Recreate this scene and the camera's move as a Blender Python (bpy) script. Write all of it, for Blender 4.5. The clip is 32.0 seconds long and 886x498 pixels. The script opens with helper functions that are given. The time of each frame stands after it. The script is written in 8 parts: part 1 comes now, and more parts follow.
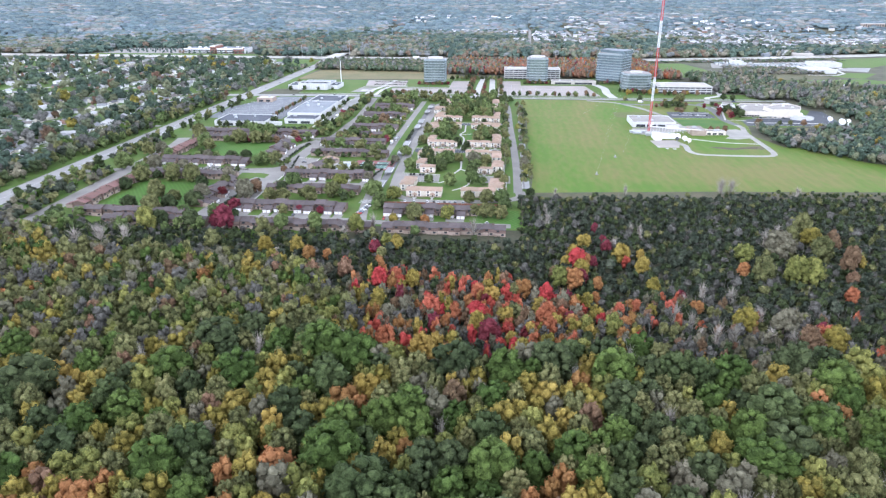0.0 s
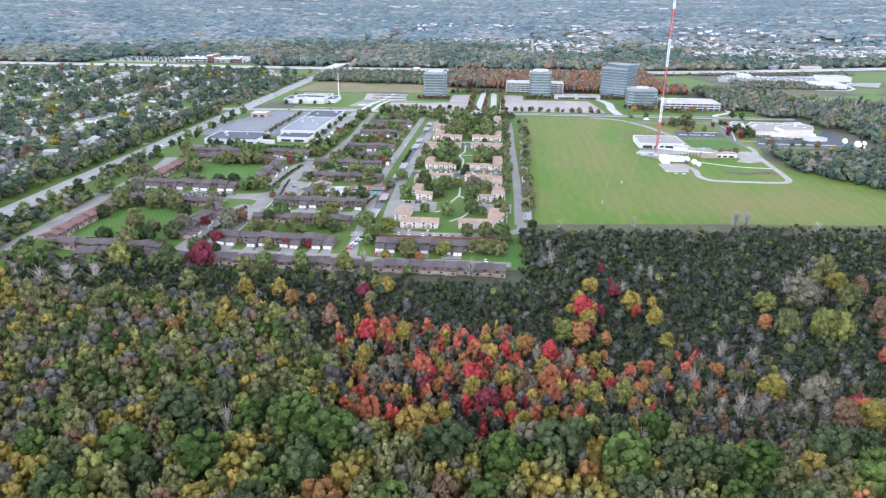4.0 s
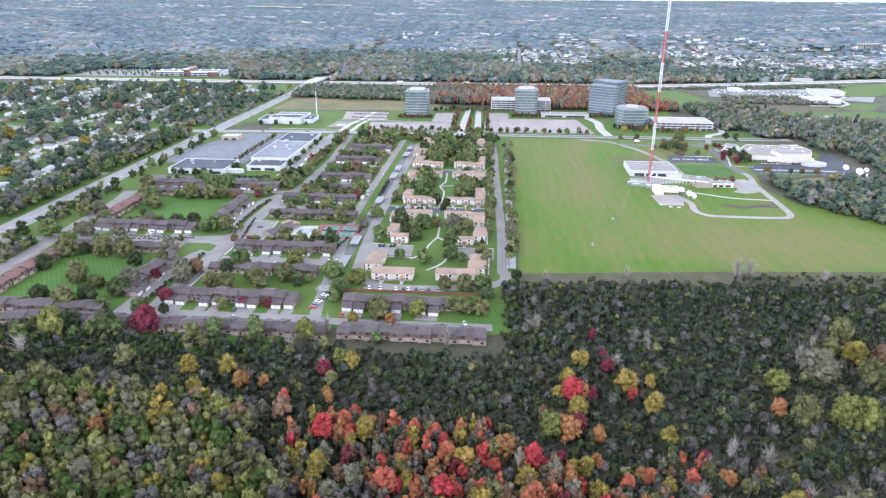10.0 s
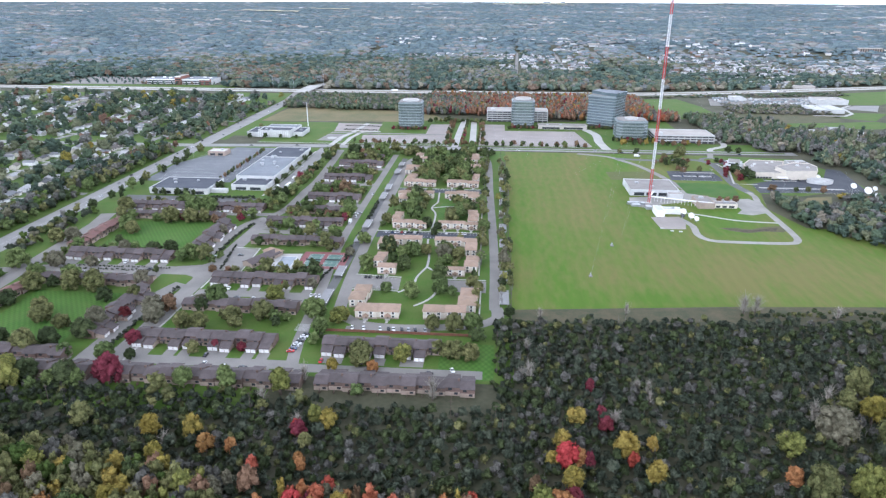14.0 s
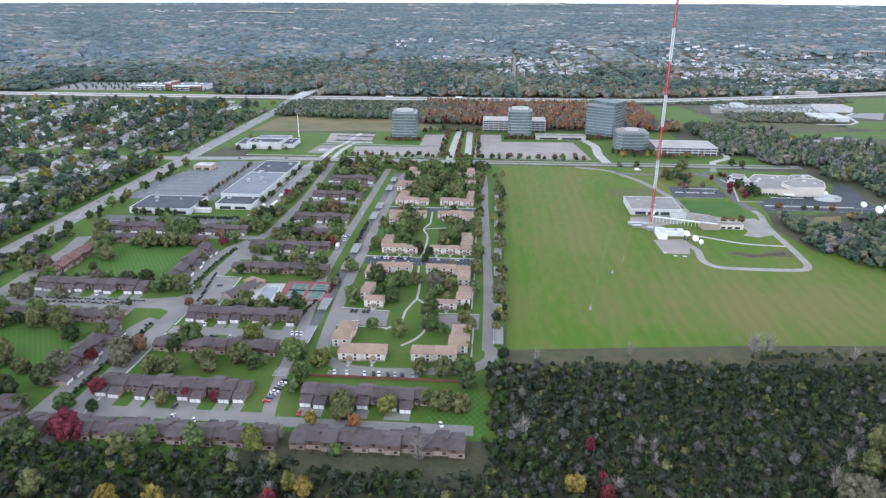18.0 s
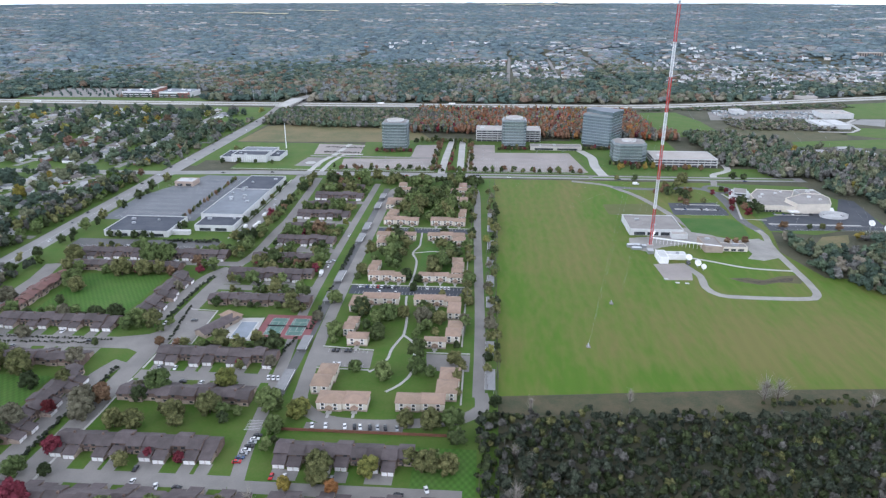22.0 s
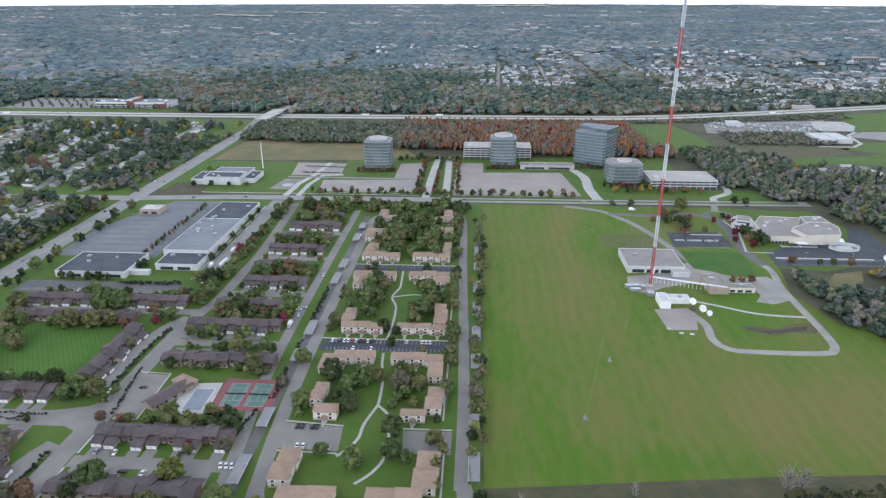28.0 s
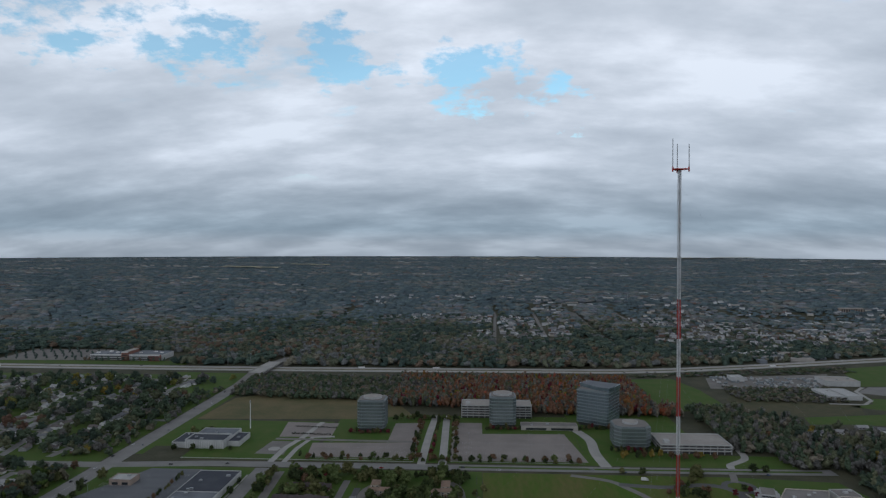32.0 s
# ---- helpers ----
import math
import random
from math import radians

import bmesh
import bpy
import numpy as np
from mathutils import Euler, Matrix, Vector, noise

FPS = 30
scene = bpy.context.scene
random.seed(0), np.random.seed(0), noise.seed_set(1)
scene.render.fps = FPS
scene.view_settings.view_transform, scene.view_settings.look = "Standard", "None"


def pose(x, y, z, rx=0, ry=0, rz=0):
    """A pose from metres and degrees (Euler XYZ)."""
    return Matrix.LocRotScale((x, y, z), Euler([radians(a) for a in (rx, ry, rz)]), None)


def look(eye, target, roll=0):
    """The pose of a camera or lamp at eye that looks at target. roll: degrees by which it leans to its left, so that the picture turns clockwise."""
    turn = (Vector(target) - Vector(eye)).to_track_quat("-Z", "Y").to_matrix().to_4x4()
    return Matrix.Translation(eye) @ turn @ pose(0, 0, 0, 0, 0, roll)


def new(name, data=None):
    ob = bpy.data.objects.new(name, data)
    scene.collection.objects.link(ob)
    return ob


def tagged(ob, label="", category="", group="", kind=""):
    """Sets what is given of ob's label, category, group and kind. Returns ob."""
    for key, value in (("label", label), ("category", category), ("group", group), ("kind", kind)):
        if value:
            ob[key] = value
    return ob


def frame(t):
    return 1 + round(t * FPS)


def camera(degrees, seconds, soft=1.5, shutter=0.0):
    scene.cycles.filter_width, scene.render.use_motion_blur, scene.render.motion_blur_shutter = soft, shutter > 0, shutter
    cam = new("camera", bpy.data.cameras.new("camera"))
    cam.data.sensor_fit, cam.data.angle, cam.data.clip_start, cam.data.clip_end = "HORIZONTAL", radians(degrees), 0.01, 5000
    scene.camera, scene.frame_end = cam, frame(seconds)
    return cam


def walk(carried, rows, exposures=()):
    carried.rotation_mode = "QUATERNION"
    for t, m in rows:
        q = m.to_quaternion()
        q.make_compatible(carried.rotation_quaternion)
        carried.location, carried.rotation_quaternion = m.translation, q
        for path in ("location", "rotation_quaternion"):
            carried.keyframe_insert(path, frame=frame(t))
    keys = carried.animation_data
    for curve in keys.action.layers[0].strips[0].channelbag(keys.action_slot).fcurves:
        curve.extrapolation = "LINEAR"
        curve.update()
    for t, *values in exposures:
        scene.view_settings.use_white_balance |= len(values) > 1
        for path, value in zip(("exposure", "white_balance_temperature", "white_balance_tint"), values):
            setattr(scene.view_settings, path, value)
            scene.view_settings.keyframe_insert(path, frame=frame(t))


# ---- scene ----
cam = camera(67.633, 32.0, 1.3)
PATH = [
    (0, (-18.69, -971.15, 151.50), (-61.52, -508.77, -33.88), 0.01),
    (0.5, (-18.85, -966.45, 152.45), (-61.41, -503.91, -32.58), 0.11),
    (1, (-19.05, -962.05, 153.43), (-61.47, -499.24, -30.97), 0.22),
    (1.5, (-19.08, -957.65, 154.48), (-61.67, -494.59, -29.26), 0.29),
    (2, (-19.03, -953.17, 155.71), (-62.09, -489.99, -27.63), 0.31),
    (2.5, (-18.91, -948.67, 157.01), (-62.46, -485.40, -25.99), 0.30),
    (3, (-18.79, -944.08, 158.44), (-62.84, -480.89, -24.63), 0.30),
    (3.5, (-18.65, -939.42, 159.73), (-63.03, -476.10, -22.92), 0.34),
    (5.5, (-17.73, -921.29, 164.20), (-58.45, -456.99, -16.80), 0.37),
    (6, (-17.58, -916.83, 165.56), (-57.46, -452.37, -15.24), 0.40),
    (6.5, (-17.32, -912.39, 166.94), (-56.41, -447.77, -13.61), 0.40),
    (7, (-16.97, -907.97, 168.31), (-55.29, -443.22, -12.09), 0.35),
    (7.5, (-16.53, -903.70, 169.70), (-54.23, -438.87, -10.63), 0.31),
    (8, (-16.04, -899.41, 171.11), (-53.42, -434.53, -9.14), 0.29),
    (8.5, (-15.62, -894.99, 172.45), (-52.72, -430.02, -7.65), 0.29),
    (9, (-15.18, -890.69, 173.66), (-51.93, -425.66, -6.33), 0.28),
    (9.5, (-14.73, -886.44, 174.77), (-51.15, -421.26, -4.90), 0.29),
    (10, (-14.19, -882.25, 175.82), (-50.44, -417.02, -3.75), 0.28),
    (10.5, (-13.49, -877.93, 176.96), (-49.57, -412.68, -2.59), 0.26),
    (11, (-12.83, -873.60, 178.22), (-48.79, -408.26, -1.13), 0.24),
    (11.5, (-12.29, -869.34, 179.54), (-48.20, -403.93, 0.36), 0.24),
    (12, (-11.78, -865.11, 180.92), (-47.58, -399.71, 1.68), 0.21),
    (12.5, (-11.34, -861.08, 182.29), (-47.16, -395.66, 3.15), 0.19),
    (13, (-10.83, -857.18, 183.71), (-46.43, -391.65, 4.78), 0.18),
    (13.5, (-10.25, -853.35, 185.13), (-45.89, -387.84, 6.16), 0.19),
    (14, (-9.79, -849.51, 186.53), (-45.56, -383.97, 7.66), 0.20),
    (14.5, (-9.48, -845.62, 187.90), (-45.44, -380.11, 8.99), 0.22),
    (15, (-9.08, -841.66, 189.22), (-45.00, -376.10, 10.44), 0.25),
    (15.5, (-8.71, -837.53, 190.48), (-44.67, -371.91, 11.84), 0.26),
    (17.5, (-7.57, -820.40, 195.89), (-42.74, -354.97, 16.61), 0.20),
    (18, (-7.07, -815.74, 197.29), (-41.72, -350.39, 17.73), 0.16),
    (18.5, (-6.59, -811.11, 198.67), (-40.63, -345.85, 18.76), 0.13),
    (19, (-6.15, -806.68, 200.07), (-39.78, -341.44, 20.02), 0.06),
    (19.5, (-5.78, -802.43, 201.50), (-39.02, -337.22, 21.29), 0.04),
    (20, (-5.52, -798.19, 202.89), (-38.57, -333.00, 22.59), 0.03),
    (20.5, (-5.23, -793.86, 204.22), (-37.93, -328.67, 23.87), 0.03),
    (21, (-5.02, -789.47, 205.50), (-37.30, -324.30, 25.02), 0.00),
    (21.5, (-4.76, -785.15, 206.76), (-36.64, -319.94, 26.31), 0.02),
    (22, (-4.46, -780.86, 208.02), (-36.15, -315.70, 27.41), 0.01),
    (22.5, (-4.10, -776.49, 209.29), (-35.49, -311.29, 28.74), 0.02),
    (23, (-3.73, -772.13, 210.59), (-34.68, -306.83, 30.20), 0.03),
    (23.5, (-3.45, -767.68, 211.90), (-34.02, -302.41, 31.38), 0.01),
    (24, (-3.10, -763.04, 213.16), (-33.23, -297.75, 32.62), -0.01),
    (24.5, (-2.68, -758.12, 214.37), (-32.14, -292.85, 33.66), -0.04),
    (25, (-2.26, -753.07, 215.57), (-31.07, -287.84, 34.65), -0.06),
    (25.5, (-1.86, -748.02, 216.78), (-30.09, -282.82, 35.69), -0.09),
    (27.5, (-1.30, -728.54, 222.13), (-26.97, -263.42, 40.46), -0.02),
    (28, (-0.78, -723.64, 223.48), (-26.04, -258.46, 41.92), 0.01),
    (28.5, (-0.21, -718.72, 225.00), (-25.32, -253.56, 43.35), 0.04),
    (29, (-0.10, -713.91, 226.73), (-24.81, -247.98, 47.00), 0.02),
    (29.5, (-0.42, -709.52, 228.73), (-25.44, -234.98, 73.23), 0.02),
    (30, (-0.64, -705.76, 230.72), (-26.07, -222.36, 105.54), 0.05),
    (30.5, (-0.82, -702.67, 232.68), (-26.46, -212.37, 138.03), 0.08),
    (31, (-1.09, -700.29, 234.73), (-26.56, -205.05, 170.75), 0.07),
    (31.5, (-1.36, -698.87, 236.99), (-26.91, -200.61, 204.18), 0.09),
    (32, (-1.49, -697.87, 239.33), (-26.93, -198.54, 234.70), 0.11),
]

rows_of_path = [(t, look(e, g, r)) for t, e, g, r in PATH]
walk(cam, rows_of_path, exposures=[(0, 0.86, 5440, 18), (6, 0.71, 5420, 18), (10, 0.76, 5420, 19), (13, 0.55, 5430, 17), (19, 0.20, 5460, 16), (25, 0.03, 5500, 16), (28.5, -0.07, 5520, 15), (29.3, -0.16, 5480, 15), (30.0, -0.62, 5440, 14), (31.0, -1.48, 5640, 13), (32.0, -1.98, 5660, 12)])

# ---------------------------------------------------------------- sky and sun
SUN_AZ, SUN_EL = radians(215), radians(38)
world = bpy.data.worlds.new("overcast_sky")
scene.world = world
world.use_nodes = True
wn, wl = world.node_tree.nodes, world.node_tree.links
wn.clear()
w_out = wn.new("ShaderNodeOutputWorld")
w_bg = wn.new("ShaderNodeBackground")
w_sky = wn.new("ShaderNodeTexSky")
w_sky.sky_type = "NISHITA"
w_sky.sun_disc = False
w_sky.sun_elevation, w_sky.sun_rotation = SUN_EL, SUN_AZ
w_sky.altitude = 200
w_co = wn.new("ShaderNodeTexCoord")
w_sep = wn.new("ShaderNodeSeparateXYZ")
wl.new(w_co.outputs["Generated"], w_sep.inputs[0])


def wmath(op, a, b=0.0, clamp=False):
    n = wn.new("ShaderNodeMath")
    n.operation = op
    n.use_clamp = clamp
    for i, v in enumerate((a, b)):
        if isinstance(v, (int, float)):
            n.inputs[i].default_value = v
        else:
            wl.new(v, n.inputs[i])
    return n.outputs[0]


w_h = wmath("MAXIMUM", wmath("ADD", w_sep.outputs[2], 0.30), 0.05)
w_vec = wn.new("ShaderNodeCombineXYZ")
wl.new(wmath("DIVIDE", w_sep.outputs[0], w_h), w_vec.inputs[0])
wl.new(wmath("DIVIDE", w_sep.outputs[1], w_h), w_vec.inputs[1])


def wnoise(scale, detail, rough, dx=0.0, dy=0.0, sx=1.0, sy=1.0):
    m = wn.new("ShaderNodeMapping")
    m.inputs["Location"].default_value = (dx, dy, 0)
    m.inputs["Scale"].default_value = (sx, sy, 1)
    wl.new(w_vec.outputs[0], m.inputs[0])
    n = wn.new("ShaderNodeTexNoise")
    n.inputs["Scale"].default_value = scale
    n.inputs["Detail"].default_value = detail
    n.inputs["Roughness"].default_value = rough
    wl.new(m.outputs[0], n.inputs["Vector"])
    return n.outputs[0]


def wramp(fac, stops):
    r = wn.new("ShaderNodeValToRGB")
    e = r.color_ramp.elements
    e[0].position, e[0].color = stops[0][0], (*stops[0][1], 1)
    e[1].position, e[1].color = stops[-1][0], (*stops[-1][1], 1)
    for p, c in stops[1:-1]:
        x = e.new(p)
        x.color = (*c, 1)
    wl.new(fac, r.inputs[0])
    return r.outputs[0]


SKY_GAPS = [(-0.553, 0.781, 0.292), (-0.523, 0.8, 0.296), (-0.491, 0.819, 0.296), (-0.458, 0.839, 0.294), (-0.416, 0.861, 0.292), (-0.377, 0.879, 0.293), (-0.336, 0.894, 0.296), (-0.197, 0.939, 0.281), (-0.15, 0.949, 0.277), (-0.02, 0.971, 0.24), (0.029, 0.971, 0.236), (0.078, 0.969, 0.234), (0.127, 0.966, 0.226)]
w_veil = wramp(w_sep.outputs[2], [(0.09, (1, 1, 1)), (0.17, (0, 0, 0))])
w_gap = 0.0
w_ragged = wmath("MULTIPLY", wmath("SUBTRACT", wnoise(7.0, 6, 0.62, 1.3, 5.2), 0.5), 0.012)
for d in SKY_GAPS:
    w_dot = wn.new("ShaderNodeVectorMath")
    w_dot.operation = "DOT_PRODUCT"
    w_dot.inputs[1].default_value = d
    wl.new(w_co.outputs["Generated"], w_dot.inputs[0])
    w_gap = wmath("MAXIMUM", w_gap, wmath("MULTIPLY", wmath("SUBTRACT", wmath("ADD", w_dot.outputs["Value"], w_ragged), 0.9976), 417.0))
w_cover = wramp(wmath("SUBTRACT", wnoise(2.0, 8, 0.56, 2.6, 1.2, 0.8, 1.2), wmath("MULTIPLY", w_gap, 0.22)), [(0.26, (0.12, 0.12, 0.12)), (0.38, (1, 1, 1))])
w_shade = wramp(wnoise(2.5, 9, 0.56, 4.2, 0.4, 0.75, 1.25), [(0.30, (1.32, 1.38, 1.40)), (0.44, (1.58, 1.63, 1.63)), (0.53, (1.84, 1.87, 1.85)), (0.64, (2.26, 2.27, 2.22))])
w_low = wramp(w_sep.outputs[2], [(0.0, (0.80, 0.85, 0.87)), (0.02, (0.68, 0.79, 0.84)), (0.06, (0.80, 0.88, 0.92)), (0.12, (1.30, 1.33, 1.34)), (0.35, (1.56, 1.55, 1.53)), (0.7, (0.31, 0.31, 0.32))])
w_mix = wn.new("ShaderNodeMix")
w_mix.data_type = "RGBA"
wl.new(wmath("MAXIMUM", w_cover, w_veil), w_mix.inputs["Factor"])
w_blue = wn.new("ShaderNodeMix")
w_blue.data_type = "RGBA"
w_blue.blend_type = "MULTIPLY"
w_blue.inputs["Factor"].default_value = 1.0
wl.new(w_sky.outputs[0], w_blue.inputs["A"])
w_blue.inputs["B"].default_value = (0.62, 0.72, 0.58, 1)
w_cl = wn.new("ShaderNodeMix")
w_cl.data_type = "RGBA"
w_cl.blend_type = "MULTIPLY"
w_cl.inputs["Factor"].default_value = 1.0
wl.new(w_shade, w_cl.inputs["A"])
wl.new(w_low, w_cl.inputs["B"])
wl.new(w_blue.outputs["Result"], w_mix.inputs["A"])
wl.new(w_cl.outputs["Result"], w_mix.inputs["B"])
wl.new(w_mix.outputs["Result"], w_bg.inputs[0])
w_bg.inputs[1].default_value = 1.0
wl.new(w_bg.outputs[0], w_out.inputs[0])

sun = new("sun", bpy.data.lights.new("sun", "SUN"))
sun.data.energy, sun.data.angle, sun.data.color = 0.8, radians(12), (1.0, 0.95, 0.88)
sun.matrix_world = look((0, 0, 900), (-math.sin(SUN_AZ) * 900, -math.cos(SUN_AZ) * 900, 900 - 900 * math.tan(SUN_EL)))


# ---------------------------------------------------------------- materials
def material(name, base, other=None, scale=0.2, rough=0.9, metal=0.0, bump=0.0, fine=8.0, vary=0.0, spread=0.5, attr=False, spec=0.3, island=0.0):
    """Two colours mixed by coarse and fine noise at real size; vary: change of brightness from object to object."""
    m = bpy.data.materials.new(name)
    m.use_nodes = True
    nt = m.node_tree
    n, l = nt.nodes, nt.links
    b = n["Principled BSDF"]
    b.inputs["Roughness"].default_value = rough
    b.inputs["Metallic"].default_value = metal
    b.inputs["Specular IOR Level"].default_value = spec
    geo = n.new("ShaderNodeNewGeometry")
    n1 = n.new("ShaderNodeTexNoise")
    n1.inputs["Scale"].default_value = scale
    n1.inputs["Detail"].default_value = 6
    n1.inputs["Roughness"].default_value = 0.6
    n2 = n.new("ShaderNodeTexNoise")
    n2.inputs["Scale"].default_value = scale * fine
    n2.inputs["Detail"].default_value = 4
    for x in (n1, n2):
        l.new(geo.outputs["Position"], x.inputs["Vector"])
    add = n.new("ShaderNodeMath")
    add.operation = "MULTIPLY_ADD"
    l.new(n2.outputs[0], add.inputs[0])
    add.inputs[1].default_value = 0.45
    l.new(n1.outputs[0], add.inputs[2])
    mr = n.new("ShaderNodeMapRange")
    l.new(add.outputs[0], mr.inputs[0])
    mr.inputs[1].default_value, mr.inputs[2].default_value = 0.725 - 0.35 * spread, 0.725 + 0.35 * spread
    mix = n.new("ShaderNodeMix")
    mix.data_type = "RGBA"
    l.new(mr.outputs[0], mix.inputs["Factor"])
    other = other or tuple(c * 0.75 for c in base)
    mix.inputs["A"].default_value = (*base, 1)
    mix.inputs["B"].default_value = (*other, 1)
    colour = mix.outputs["Result"]
    if vary:
        oi = n.new("ShaderNodeObjectInfo")
        hs = n.new("ShaderNodeHueSaturation")
        src = oi.outputs["Random"]
        if attr:
            at = n.new("ShaderNodeAttribute")
            at.attribute_name = "tint"
            ad = n.new("ShaderNodeMath")
            ad.operation = "ADD"
            l.new(src, ad.inputs[0])
            l.new(at.outputs["Fac"], ad.inputs[1])
            fr = n.new("ShaderNodeMath")
            fr.operation = "FRACT"
            l.new(ad.outputs[0], fr.inputs[0])
            src = fr.outputs[0]
        if island:
            src2 = geo.outputs["Random Per Island"]
        r1 = n.new("ShaderNodeMapRange")
        l.new(src, r1.inputs[0])
        r1.inputs[3].default_value, r1.inputs[4].default_value = 1 - vary, 1 + vary
        r2 = n.new("ShaderNodeMapRange")
        l.new(src, r2.inputs[0])
        r2.inputs[3].default_value, r2.inputs[4].default_value = 0.5 + 0.05 * vary, 0.5 - 0.05 * vary
        if island:
            mu = n.new("ShaderNodeMath")
            mu.operation = "MULTIPLY"
            r3 = n.new("ShaderNodeMapRange")
            l.new(src2, r3.inputs[0])
            r3.inputs[3].default_value, r3.inputs[4].default_value = 1 - island, 1 + island
            l.new(r1.outputs[0], mu.inputs[0])
            l.new(r3.outputs[0], mu.inputs[1])
            l.new(mu.outputs[0], hs.inputs["Value"])
        else:
            l.new(r1.outputs[0], hs.inputs["Value"])
        l.new(r2.outputs[0], hs.inputs["Hue"])
        l.new(colour, hs.inputs["Color"])
        colour = hs.outputs[0]
    l.new(colour, b.inputs["Base Color"])
    if bump:
        bp = n.new("ShaderNodeBump")
        bp.inputs["Strength"].default_value = bump
        bp.inputs["Distance"].default_value = 0.3 if not attr else 0.8
        l.new(n2.outputs[0], bp.inputs["Height"])
        l.new(bp.outputs[0], b.inputs["Normal"])
    return m


def leaves(name, a, b, low=0.92, high=1.5, vary=0.2, island=0.24, bump=0.9):
    return material(name, tuple(0.84 * low * v for v in a), tuple(1.12 * high * v for v in b), 0.30, 0.9, 0, bump, 7.0, vary, 0.34, True, 0.08, island)


